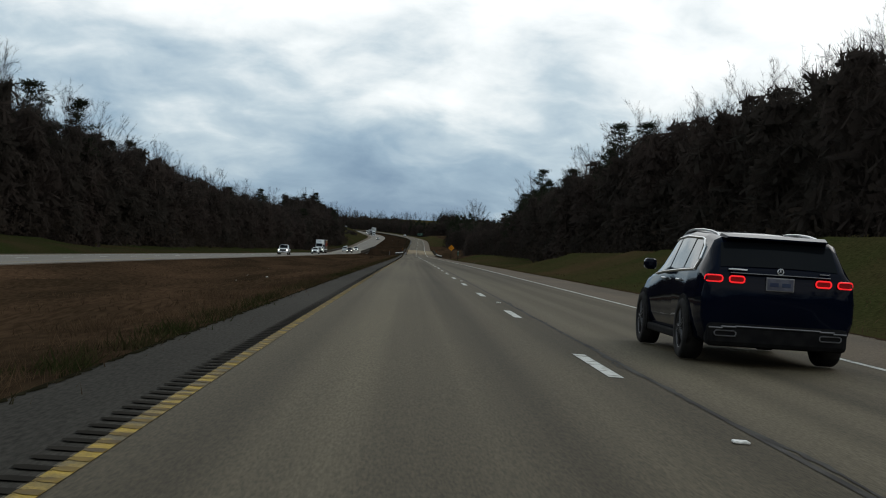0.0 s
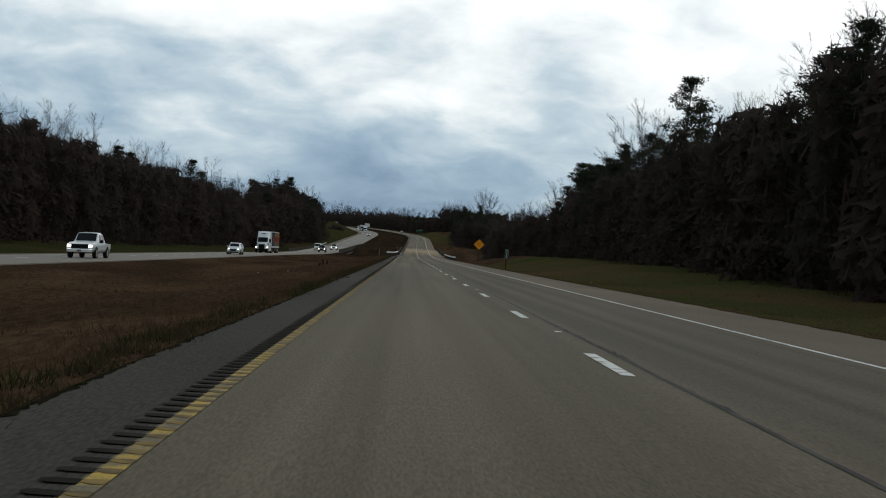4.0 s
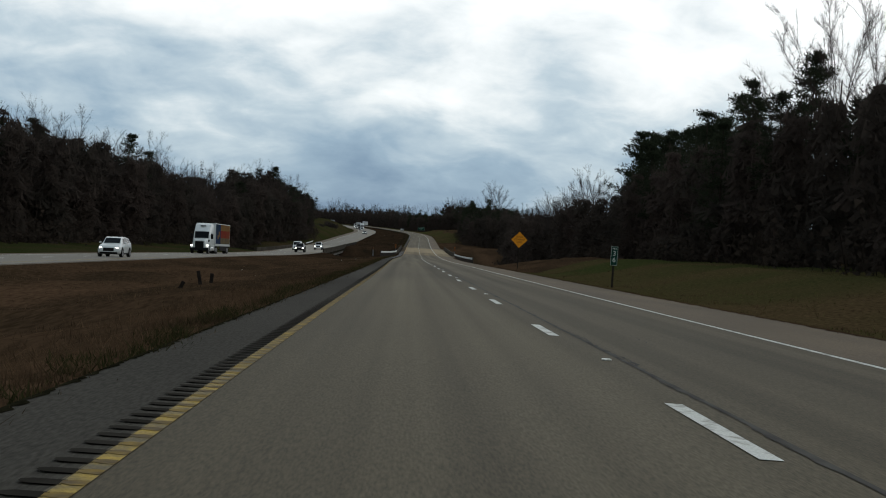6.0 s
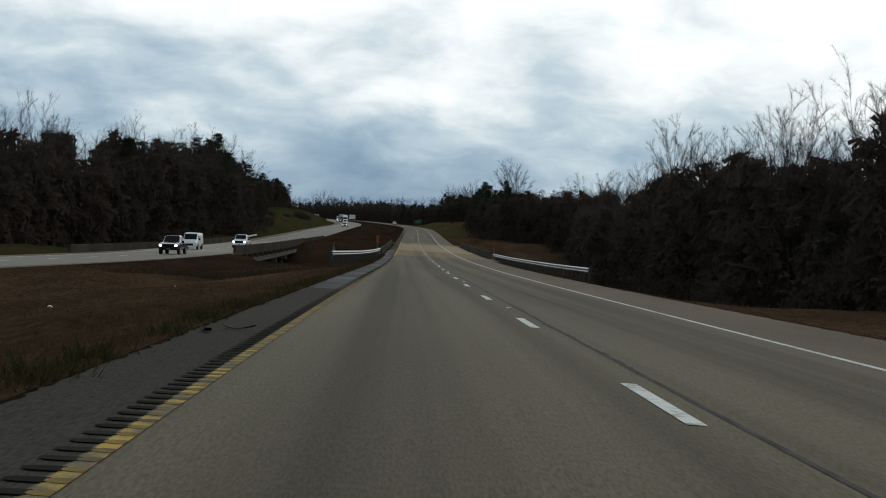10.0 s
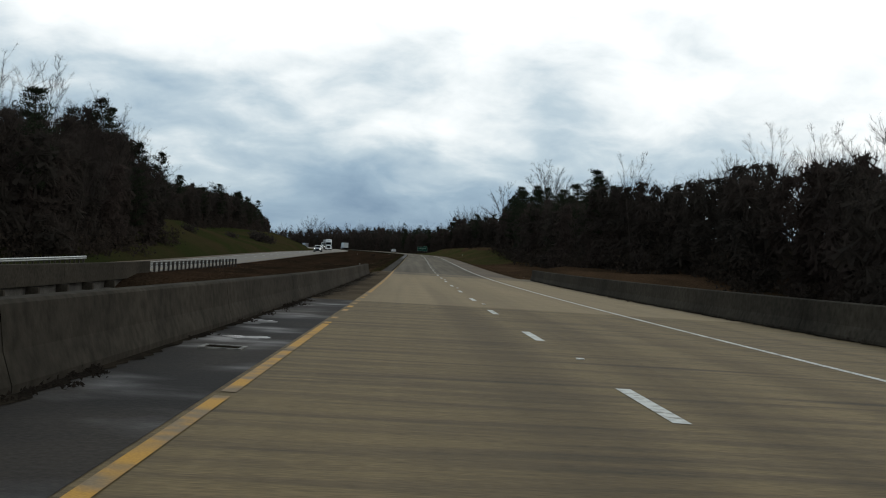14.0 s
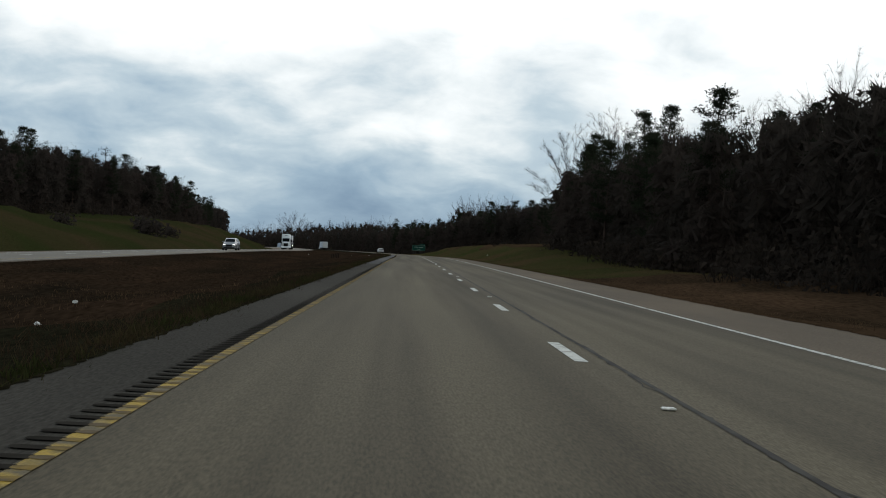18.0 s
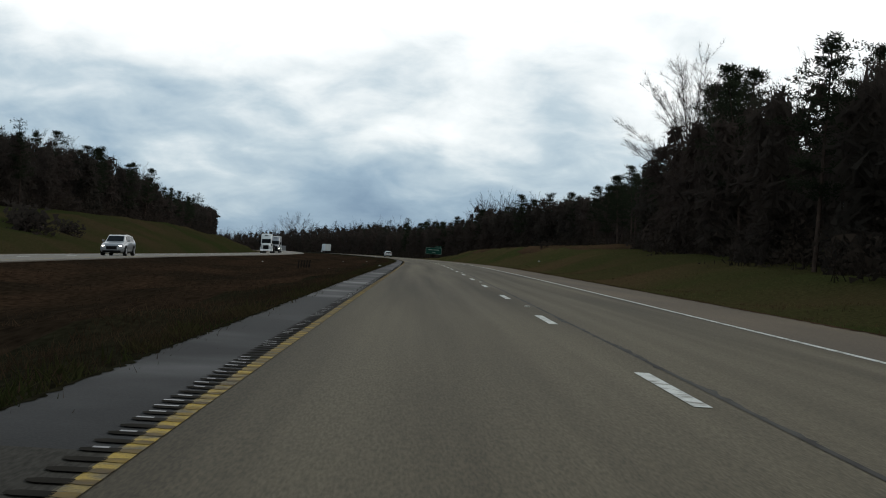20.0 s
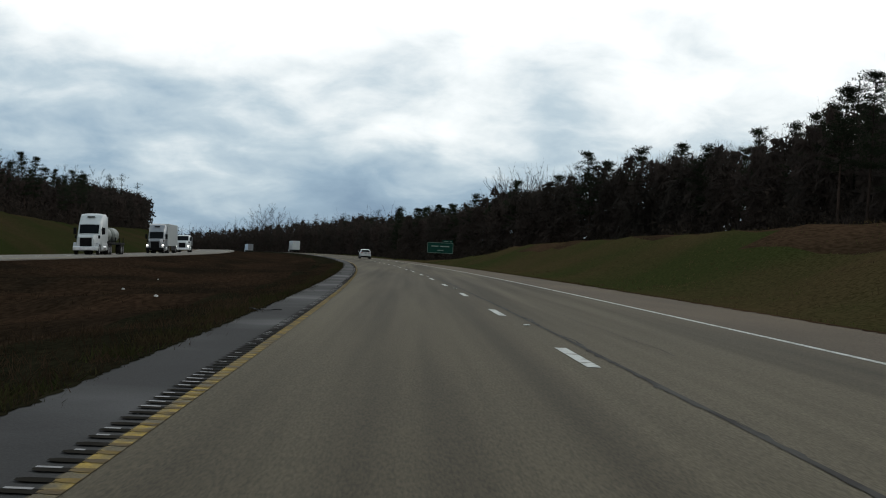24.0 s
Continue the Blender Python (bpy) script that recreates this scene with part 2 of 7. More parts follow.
DARK_CONCRETE = material("damp_concrete", (0.09, 0.086, 0.075), (0.035, 0.033, 0.03), 0.7, 0.9, 0.3, 18, 0.4, 25, stretch=(1, 1, 0.3), cover=0.5, sharp=0.35)
GALV = material("galvanised_steel", (0.32, 0.34, 0.33), (0.22, 0.24, 0.235), 1.4, 0.5, 0.12, 30, metal=0.6, spec=0.5)
POST_WOOD = material("weathered_post", (0.06, 0.054, 0.048), (0.036, 0.032, 0.028), 3, 0.9, 0.3, 25, 0.3, 30, stretch=(1, 1, 0.2))
BARK = material("grey_bark", (0.046, 0.039, 0.034), (0.026, 0.022, 0.019), 0.8, 0.95, 0.3, 6, stretch=(1, 1, 0.3), per_object=0.3, spec=0.0)
TWIG = material("bare_twigs", (0.033, 0.0265, 0.0235), (0.021, 0.017, 0.0152), 0.4, 0.95, per_object=0.3, spec=0.0)
PINE_BARK = material("pine_bark", (0.045, 0.033, 0.027), (0.022, 0.018, 0.015), 1.2, 0.95, 0.3, 6, stretch=(1, 1, 0.3), per_object=0.25, spec=0.0)
NEEDLE = material("pine_needles", (0.024, 0.03, 0.018), (0.017, 0.022, 0.0135), 0.5, 0.9, per_object=0.2, per_island=0.25, spec=0.0)
BRUSH = material("brush_leaves", (0.04, 0.0315, 0.025), (0.027, 0.0225, 0.0185), 0.3, 1.0, per_object=0.15, per_island=0.2, spec=0.0)
BRUSH_DARK = material("evergreen_brush", (0.037, 0.0325, 0.0275), (0.047, 0.037, 0.032), 0.05, 1.0, per_object=0.15, per_island=0.1, spec=0.0)


def damp(m, scale, lo, hi, wet, dry):
    """Soft-edged damp patches: the gloss follows a slow noise."""
    nd, lk = m.node_tree.nodes, m.node_tree.links
    tc, n, r = nd.new("ShaderNodeTexCoord"), nd.new("ShaderNodeTexNoise"), nd.new("ShaderNodeMapRange")
    n.inputs["Scale"].default_value, n.inputs["Detail"].default_value = scale, 4.0
    r.inputs[1].default_value, r.inputs[2].default_value, r.inputs[3].default_value, r.inputs[4].default_value = lo, hi, dry, wet
    lk.new(tc.outputs["Object"], n.inputs["Vector"])
    lk.new(n.outputs[0], r.inputs[0])
    lk.new(r.outputs[0], nd["Principled BSDF"].inputs["Roughness"])


def thin(m, share):
    """Thin leaves and twigs pass part of the light through."""
    nd, lk = m.node_tree.nodes, m.node_tree.links
    b = nd["Principled BSDF"]
    tr, mx = nd.new("ShaderNodeBsdfTranslucent"), nd.new("ShaderNodeMixShader")
    if b.inputs["Base Color"].links:
        lk.new(b.inputs["Base Color"].links[0].from_socket, tr.inputs[0])
    mx.inputs[0].default_value = share
    lk.new(b.outputs[0], mx.inputs[1])
    lk.new(tr.outputs[0], mx.inputs[2])
    lk.new(mx.outputs[0], nd["Material Output"].inputs["Surface"])


for leafy in (BRUSH, BRUSH_DARK, NEEDLE, BLADE_BROWN, BLADE_DARK, BLADE_GREEN):
    thin(leafy, 0.5)
damp(DAMP_SHOULDER, 0.22, 0.45, 0.72, 0.5, 0.98)

# ---- building helpers ----


def mesh_object(name, verts, faces, mat, parent=None, label="", smooth=False):
    me = bpy.data.meshes.new(name)
    me.from_pydata([tuple(map(float, v)) for v in verts] if not isinstance(verts, np.ndarray) else verts.tolist(), [], faces if not isinstance(faces, np.ndarray) else faces.tolist())
    me.update()
    if isinstance(mat, (list, tuple)):
        for x in mat:
            me.materials.append(x)
    elif mat:
        me.materials.append(mat)
    if smooth:
        me.polygons.foreach_set("use_smooth", [True] * len(me.polygons))
    ob = new(name, me)
    ob.parent = parent
    if label:
        ob["label"] = label
    return ob


def part(name, bm, mat, parent=None, label="", smooth=False):
    """Links a bmesh as one mesh object under a thing or a part."""
    me = bpy.data.meshes.new(name)
    bm.to_mesh(me)
    bm.free()
    if mat:
        me.materials.append(mat)
    if smooth:
        me.polygons.foreach_set("use_smooth", [True] * len(me.polygons))
    ob = new(name, me)
    ob.parent = parent
    if label:
        ob["label"] = label
    return ob


def box(bm, x0, x1, y0, y1, z0, z1, bevel=0.0, m=None):
    c = Matrix.Translation(((x0 + x1) / 2, (y0 + y1) / 2, (z0 + z1) / 2)) @ Matrix.Diagonal((x1 - x0, y1 - y0, z1 - z0, 1))
    r = bmesh.ops.create_cube(bm, size=1.0, matrix=c)
    if bevel:
        ed = list({e for v in r["verts"] for e in v.link_edges})
        r = bmesh.ops.bevel(bm, geom=ed, offset=bevel, segments=2, affect="EDGES", profile=0.5)
    if m is not None:
        bmesh.ops.transform(bm, matrix=m, verts=list({v for v in r["verts"]}))
    return bm


def rod(bm, p, q, r0, r1=None, n=8):
    p, q = Vector(p), Vector(q)
    d = q - p
    m = Matrix.Translation((p + q) / 2) @ d.to_track_quat("Z", "Y").to_matrix().to_4x4()
    bmesh.ops.create_cone(bm, cap_ends=True, segments=n, radius1=r0, radius2=r0 if r1 is None else r1, depth=d.length, matrix=m)
    return bm


def empty(name, m=None, **tags):
    e = new(name)
    e.empty_display_size = 0.2
    if m is not None:
        e.matrix_basis = m
    return tagged(e, **tags)


def strip(name, us, s0, s1, ds, zf, mat, parent=None, label="", skirt=0.0, thick_u=None):
    """A band along the road between s0 and s1; us: its lines across, in metres from the lane's line."""
    ss = np.linspace(s0, s1, max(2, int(round((s1 - s0) / ds)) + 1))
    uu = np.array(us, float)
    S, U = np.meshgrid(ss, uu, indexing="ij")
    Z = zf(S, U)
    if skirt:
        S = np.concatenate([S[:, :1], S, S[:, -1:]], 1)
        U = np.concatenate([U[:, :1] - 0.02, U, U[:, -1:] + 0.02], 1)
        Z = np.concatenate([Z[:, :1] - skirt, Z, Z[:, -1:] - skirt], 1)
    V = place(S, U, Z)
    a, b = S.shape
    i = (np.arange(a - 1)[:, None] * b + np.arange(b - 1)).ravel()
    return mesh_object(name, V.reshape(-1, 3), np.stack([i, i + 1, i + b + 1, i + b], -1), mat, parent, label, smooth=False)

# ---- ground and roads ----


def table(xs, ys):
    return lambda s: np.interp(s, xs, ys)


opp_level = table([-400, 650, 760, 900, 1050, 3400], [-1.0, -1.0, -0.75, -0.3, -0.1, -0.1])
left_hill = table([-400, 120, 160, 200, 680, 720, 770, 825, 893, 935, 975, 1015, 1090, 1220, 1400, 1700, 3400],
                  [0.6, 0.3, -0.6, -2.0, -1.6, 0.0, 2.8, 4.2, 2.3, 2.2, 3.3, 4.1, 4.3, 3.0, 5.0, 9.0, 12.0])
right_bank = table([-400, 40, 60, 121, 155, 190, 215, 245, 285, 336, 395, 428, 445, 470, 500, 660, 690, 718, 745, 775, 832, 862, 885, 930, 967, 1010, 1090, 1140, 1185, 1230, 1500, 3400],
                   [2.8, 2.8, 3.0, 2.2, 2.2, 0.5, -0.2, 0.4, 1.2, 1.5, 1.5, 1.0, 0.0, -1.5, -2.5, -1.6, 0.4, 0.9, 0.1, 0.2, 0.5, 1.1, 1.7, 2.3, 2.8, 3.1, 2.8, 1.2, 0.1, -0.2, 0.2, 5.0])
OPP_IN, OPP_OUT = -19.7, -31.8


def opp_deck(s, u):
    return opp_level(s) + (np.asarray(u, float) - OPP_IN) * 0.04


def ground(s, u):
    """Height of the ground beside the roads, over the lane's line."""
    s, u = np.broadcast_arrays(np.asarray(s, float), np.asarray(u, float))
    hl, rb, dl, dr = left_hill(s), right_bank(s), deck(s, -2.7), deck(s, 9.0)
    oi, oo = opp_deck(s, OPP_IN), opp_deck(s, OPP_OUT)
    far = ease(900, 1900, s)
    knots = [(-1500, hl + 40 + 10 * far), (-400, hl + 16 + 10 * far), (-150, hl + 5 + 5 * far), (-75, hl + 1.8), (-47, hl), (-36, oo + (hl - oo) * 0.28), (-33.6, oo - 0.35), (OPP_OUT - 0.1, oo - 0.05), (OPP_OUT + 0.5, oo - 0.2),
             (OPP_IN - 0.5, oi - 0.2), (OPP_IN + 0.1, oi - 0.05), (-17.2, oi - 0.3), (-10.8, (oi + dl) / 2 - 0.75), (-5.2, dl - 0.42), (-2.7, dl - 0.04), (-2.2, dl - 0.2),
             (8.4, dr - 0.2), (9.05, dr - 0.05), (10.6, dr - 0.2 + 0.05 * rb), (12.2, dr - 0.3 + 0.2 * rb), (18, rb), (26, rb * 1.15 + 0.2), (45, rb * 1.35 + 0.9 + 6 * far), (150, rb + 5 + 9 * far), (400, rb + 18 + 14 * far), (1500, rb + 45 + 10 * far)]
    z = np.zeros(s.shape)
    for (ua, za), (ub, zb) in zip(knots[:-1], knots[1:]):
        k = (u - ua) / (ub - ua)
        z = np.where((k >= 0) & (k <= 1), za + (zb - za) * k, z)
    lump = 0.16 * np.sin(s * 0.21 + u * 0.33) * np.sin(s * 0.083 - u * 0.29) + 0.1 * np.sin(s * 0.47 + 1.3 * np.sin(u * 0.6))
    away = np.where(u < -10, np.minimum(ease(-19.3, -16, u) + ease(-33, -36, u), 1), np.where(u < 3, ease(-3.2, -5, u), ease(9.6, 11.5, u)))
    z = z + lump * away * np.where(np.abs(u) > 40, 2.2, 1.0)
    # the creek's hollow under the bridges
    c = ease(548, 574, s) * (1 - ease(626, 652, s))
    side = ease(-5.2, -8, u) * ease(-16.5, -14, u)
    c = np.maximum(c, ease(533, 560, s) * (1 - ease(640, 668, s)) * np.maximum(side, ease(11, 14, u)))
    return z * (1 - c) - 6.5 * c


gs = np.concatenate([np.arange(-400, 0, 20.0), np.arange(0, 1300, 4.0), np.arange(1300, 2000, 14.0), np.arange(2000, 3401, 50.0)])
gu = np.array([-1500, -900, -600, -400, -250, -150, -110, -90, -75, -66, -58, -52, -47, -43, -39.5, -36, -33.6, OPP_OUT - 0.1, OPP_OUT + 0.5, -26, OPP_IN - 0.5, OPP_IN + 0.1, -18.4, -17.2, -15, -13, -10.8, -9, -7, -5.2, -3.9, -2.7, -2.2,
               3, 8.4, 9.05, 10.6, 12.2, 14, 16, 18, 20.5, 23, 26, 30, 35, 40, 45, 55, 70, 90, 120, 150, 250, 400, 600, 900, 1500])
GSS, GUU = np.meshgrid(gs, gu, indexing="ij")
gv = place(GSS, GUU, ground(GSS, GUU))
na, nb = GSS.shape
gi = (np.arange(na - 1)[:, None] * nb + np.arange(nb - 1)).ravel()
land = mesh_object("ground", gv.reshape(-1, 3), np.stack([gi, gi + 1, gi + nb + 1, gi + nb], -1), GRASS, smooth=True)
land.data.materials.append(GREEN_GRASS)
land.data.materials.append(DARK_GRASS)
land.data.materials.append(EDGE_GRASS)
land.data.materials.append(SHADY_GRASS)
cu, cs = (gu[:-1] + gu[1:]) / 2, (gs[:-1] + gs[1:]) / 2
CS, CU = np.meshgrid(cs, cu, indexing="ij")
crest = (CS > 940) & (CS < 1130) & (CU > 17.2 + 1.8 * np.sin(CS * 0.11) * np.sin(CS * 0.043)) & (CU < 46)
green = ((CU > 9) & ((CS < 370) | (CS > 800))) | (CU < -32)
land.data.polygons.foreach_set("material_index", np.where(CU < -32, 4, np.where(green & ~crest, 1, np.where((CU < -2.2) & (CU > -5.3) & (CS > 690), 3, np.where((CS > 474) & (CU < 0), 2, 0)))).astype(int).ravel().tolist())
tagged(land, "brown and dull green winter grass on verges and median", "ground", kind="structure")

BR0, BR1 = 541.0, 668.0            # tan concrete: bridge and approach slabs
YEL, DASH, EDGE, IN_EDGE, OUT_EDGE = -1.47, 2.12, 6.0, -2.5, 9.1


def lift(h):
    return lambda s, u: deck(s, u) + h


road = empty("road", label="grey-brown asphalt dual carriageway with worn lane markings", category="road", kind="structure")
for a, b in ((-150, BR0), (BR1, 2400)):
    strip("lane_surface", [YEL - 0.1, -0.5, 0.6, DASH, 3.4, 4.6, EDGE + 0.15], a, b, 4.0, lift(0), ASPHALT, road, "grey-brown worn asphalt lanes")
    strip("outer_shoulder", [EDGE + 0.15, 7.4, OUT_EDGE], a, b, 4.0, lift(0), TAN_SHOULDER, road, "tan asphalt outer shoulder", skirt=0.25)
for a, b, m in ((-150, 430, SHOULDER), (430, BR0, DAMP_SHOULDER), (BR1, 790, SHOULDER), (790, 2400, DAMP_SHOULDER)):
    strip("inner_shoulder", [IN_EDGE, YEL - 0.1], a, b, 4.0, lift(0), m, road, "dark asphalt inner shoulder", skirt=0.25)
opposite = empty("opposite_road", label="pale asphalt opposite carriageway across the median", category="road", kind="structure")
for a, b in ((-150, 553.0), (658.0, 2400)):
    strip("lane_surface", [OPP_OUT + 2.6, -26.5, -22.8, OPP_IN - 1.2], a, b, 4.0, opp_deck, FAR_ASPHALT, opposite, "pale asphalt lanes")
    strip("inner_shoulder", [OPP_IN - 1.2, OPP_IN], a, b, 4.0, opp_deck, FAR_ASPHALT, opposite, skirt=0.25)
    strip("outer_shoulder", [OPP_OUT, OPP_OUT + 2.6], a, b, 4.0, opp_deck, TAN_SHOULDER, opposite, skirt=0.25)

# ---- trees ----


class Build:
    """Collects tubes and leaves as lists of vertices and faces."""

    def __init__(self, seed):
        self.r = random.Random(seed)
        self.v, self.f = [], []

    def tube(self, p, q, ra, rb, n=3):
        d = (q - p)
        if d.length < 1e-4:
            return
        a = d.orthogonal().normalized()
        b = d.normalized().cross(a)
        k = len(self.v)
        for c, r in ((p, ra), (q, rb)):
            for i in range(n):
                w = 2 * math.pi * i / n
                self.v.append(c + a * (r * math.cos(w)) + b * (r * math.sin(w)))
        for i in range(n):
            j = (i + 1) % n
            self.f.append((k + i, k + j, k + n + j, k + n + i))

    def spike(self, p, q, r):
        """A twig that tapers to a point."""
        d = q - p
        a = d.orthogonal().normalized() * r
        b = d.normalized().cross(a)
        k = len(self.v)
        self.v += [p + a, p - a * 0.5 + b * 0.87, p - a * 0.5 - b * 0.87, q]
        self.f += [(k, k + 1, k + 3), (k + 1, k + 2, k + 3), (k + 2, k, k + 3)]

    def sliver(self, p, q, r):
        """The thinnest twig or needle spray: one narrow face."""
        a = (q - p).cross(Vector((self.r.gauss(0, 1), self.r.gauss(0, 1), self.r.gauss(0, 1)))).normalized() * r
        k = len(self.v)
        self.v += [p - a, p + a, q]
        self.f.append((k, k + 1, k + 2))

    def leaves(self, c, size, count, spread=0.5, flat=0.8):
        """Small leaf sprays at any angle round c."""
        r = self.r
        for _ in range(count):
            o = c + Vector((r.gauss(0, 1), r.gauss(0, 1), r.gauss(0, flat))) * size * spread
            k, l = len(self.v), size * r.uniform(0.35, 0.7)
            a = Vector((r.gauss(0, 1), r.gauss(0, 1), r.gauss(0, 1))).normalized()
            b = a.orthogonal().normalized()
            self.v += [o + a * l, o - a * l * 0.5 + b * l * 0.8, o - a * l * 0.5 - b * l * 0.8]
            self.f.append((k, k + 1, k + 2))

    def limb(self, p, d, length, r0, steps, wander, rise, n=3):
        """A wandering limb; gives its points with their direction and thickness."""
        out = []
        for i in range(steps):
            d = (d + Vector((self.r.gauss(0, wander), self.r.gauss(0, wander), self.r.gauss(rise, wander * 0.5)))).normalized()
            q = p + d * (length / steps)
            ra, rb = r0 * (1 - 0.75 * i / steps), r0 * (1 - 0.75 * (i + 1) / steps)
            self.tube(p, q, ra, rb, n)
            p = q
            out.append((p.copy(), d.copy(), rb))
        return out

    def data(self):
        return np.array([tuple(x) for x in self.v]), [tuple(x) for x in self.f]


def bare_tree(seed, h=20.0, spread=0.5, limbs=8, low=0.35, subs=10, twigs=13, thick=0.9, lite=False):
    """A leafless hardwood: tapered trunk, limbs that arch out to a rounded crown, a haze of fine twigs at its rim."""
    t, c = Build(seed), Build(seed + 1)
    r = c.r
    r0 = h * 0.0095 + 0.03
    trunk = t.limb(Vector((0, 0, -0.4)), Vector((r.gauss(0, 0.03), r.gauss(0, 0.03), 1)), h * 0.72, r0, 8, 0.05, 0.08, 5)
    wide, mid, tall = h * (0.1 + 0.3 * spread), h * (0.42 + 0.35 * low), h * (0.56 - 0.35 * low)

    def rim(w, f):
        k = r.uniform(0.82, 1.08)
        return Vector((wide * math.cos(w) * math.sin(f), wide * math.sin(w) * math.sin(f), mid + tall * math.cos(f) * (1 if f < 1.57 else 0.8))) + Vector((r.gauss(0, 1), r.gauss(0, 1), r.gauss(0, 1))) * h * 0.02 * k
    for i in range(limbs):
        f = 0.12 + 1.75 * ((i + 0.5 * r.random()) / limbs) ** 0.75
        w = i * 2.4 + r.uniform(-0.4, 0.4)
        end = rim(w, f)
        k = min(0.98, max(low * 0.9, low + 0.62 * (end.z / h - 0.45) + r.uniform(-0.06, 0.06)))
        p, d, rr = trunk[min(7, max(2, int(k * 8)))]
        knee = p.lerp(end, 0.5) + Vector((0, 0, h * 0.05 * (1 if f > 0.5 else 0)))
        main, last, ra = [], p, max(rr * 0.55, 0.022 * thick)
        for j in range(1, 6):
            g = j / 5
            q = p * (1 - g) ** 2 + knee * (2 * g * (1 - g)) + end * g * g + Vector((r.gauss(0, 1), r.gauss(0, 1), r.gauss(0, 0.6))) * h * 0.0035
            rb = ra * 0.74
            c.tube(last, q, ra, rb, 3)
            main.append((q, (q - last).normalized(), rb))
            last, ra = q, rb
        for j in range(subs):
            q, e, sr = main[min(4, int(5 * (0.22 + 0.78 * (j + r.random()) / subs)))]
            out = Vector((q.x, q.y, 0)).normalized() if q.x or q.y else Vector((0, 0, 0))
            d = (e * 0.75 + out * 0.3 + Vector((r.gauss(0, 0.34), r.gauss(0, 0.34), r.gauss(0.3, 0.22)))).normalized()
            tip = q + d * h * r.uniform(0.09, 0.17) * (1.1 - 0.3 * j / subs)
            if lite:
                c.spike(q, tip, 0.02 * thick)
                sub = [(q.lerp(tip, g), (tip - q).normalized()) for g in (0.55, 0.95)]
            else:
                bend = q.lerp(tip, 0.5) + Vector((r.gauss(0, 1), r.gauss(0, 1), r.gauss(0.5, 1))) * h * 0.006
                c.tube(q, bend, max(sr * 0.4, 0.009 * thick), 0.007 * thick, 3)
                c.spike(bend, tip, 0.007 * thick)
                sub = [(bend, (bend - q).normalized()), (bend.lerp(tip, 0.6), (tip - bend).normalized()), (tip, (tip - bend).normalized())]
            for n, (q1, e2) in enumerate(sub):
                for _ in range(twigs):
                    q2 = q1.lerp(sub[n - 1][0] if n else q, r.random())
                    tw = (e2 * 0.75 + Vector((r.gauss(0, 0.55), r.gauss(0, 0.55), r.gauss(0.2, 0.45)))).normalized()
                    c.sliver(q2, q2 + tw * (h * r.uniform(0.02, 0.05)), 0.0095 * thick)
    return t.data(), c.data()


def pine_tree(seed, h=22.0, start=0.45, width=0.2, whorls=15, shards=36, lite=False):
    """A tall pine: straight bare trunk, uneven branches with flattened pads of needles and a rounded top."""
    t, c = Build(seed), Build(seed + 1)
    r = c.r
    trunk = t.limb(Vector((0, 0, -0.4)), Vector((r.gauss(0, 0.02), r.gauss(0, 0.02), 1)), h * 0.97, h * 0.009 + 0.04, 8, 0.02, 0.05, 5)

    def at(z):
        for i in range(len(trunk) - 1):
            a, b = trunk[i][0], trunk[i + 1][0]
            if a.z <= z <= b.z:
                return a.lerp(b, (z - a.z) / (b.z - a.z))
        return trunk[-1][0] if z > 1 else Vector((0, 0, z))

    def pad(q, size, n):
        for _ in range(n):
            w, g = r.uniform(0, 6.283), math.sqrt(r.random())
            o = q + Vector((math.cos(w) * size * g, math.sin(w) * size * g, r.gauss(0.0, 0.34) * size))
            d = Vector((math.cos(w) * 0.7 + r.gauss(0, 0.5), math.sin(w) * 0.7 + r.gauss(0, 0.5), r.gauss(0.35, 0.45))).normalized()
            c.sliver(o, o + d * r.uniform(0.2, 0.42), 0.15 if lite else 0.075)
    for i in range(whorls):
        k = start + (0.99 - start) * (i + r.random() * 0.8) / whorls
        top = (k - start) / (1 - start)
        reach = h * width * (0.34 + 0.56 * math.sin(min(1.0, top * 0.85 + 0.2) * math.pi) ** 0.7) * (1 if top < 0.6 else 1.6 - top) * r.uniform(0.8, 1.1)
        turn = r.uniform(0, 6.283)
        count = r.choice((2, 3, 3))
        for b in range(count):
            w = turn + b * 6.283 / count + r.gauss(0, 0.4)
            d = Vector((math.cos(w), math.sin(w), r.uniform(0.05, 0.45))).normalized()
            ln = reach * r.uniform(0.5, 1.2)
            o = at(h * k)
            c.spike(o, o + d * ln, 0.045)
            for g in ((0.35, 0.68, 1.0) if lite else (0.36, 0.58, 0.8, 1.0)):
                q = o + d * (ln * g) + Vector((r.gauss(0, 0.2), r.gauss(0, 0.2), 0.06 * ln * g + r.gauss(0, 0.12)))
                pad(q, r.uniform(0.6, 1.05) if lite else r.uniform(0.38, 0.7), shards)
    for g in range(3):
        pad(at(h * 0.96) + Vector((r.gauss(0, 0.2), r.gauss(0, 0.2), -0.5 + 0.5 * g)), 0.75 - 0.2 * g, shards // (1 + g // 2))
    return t.data(), c.data()


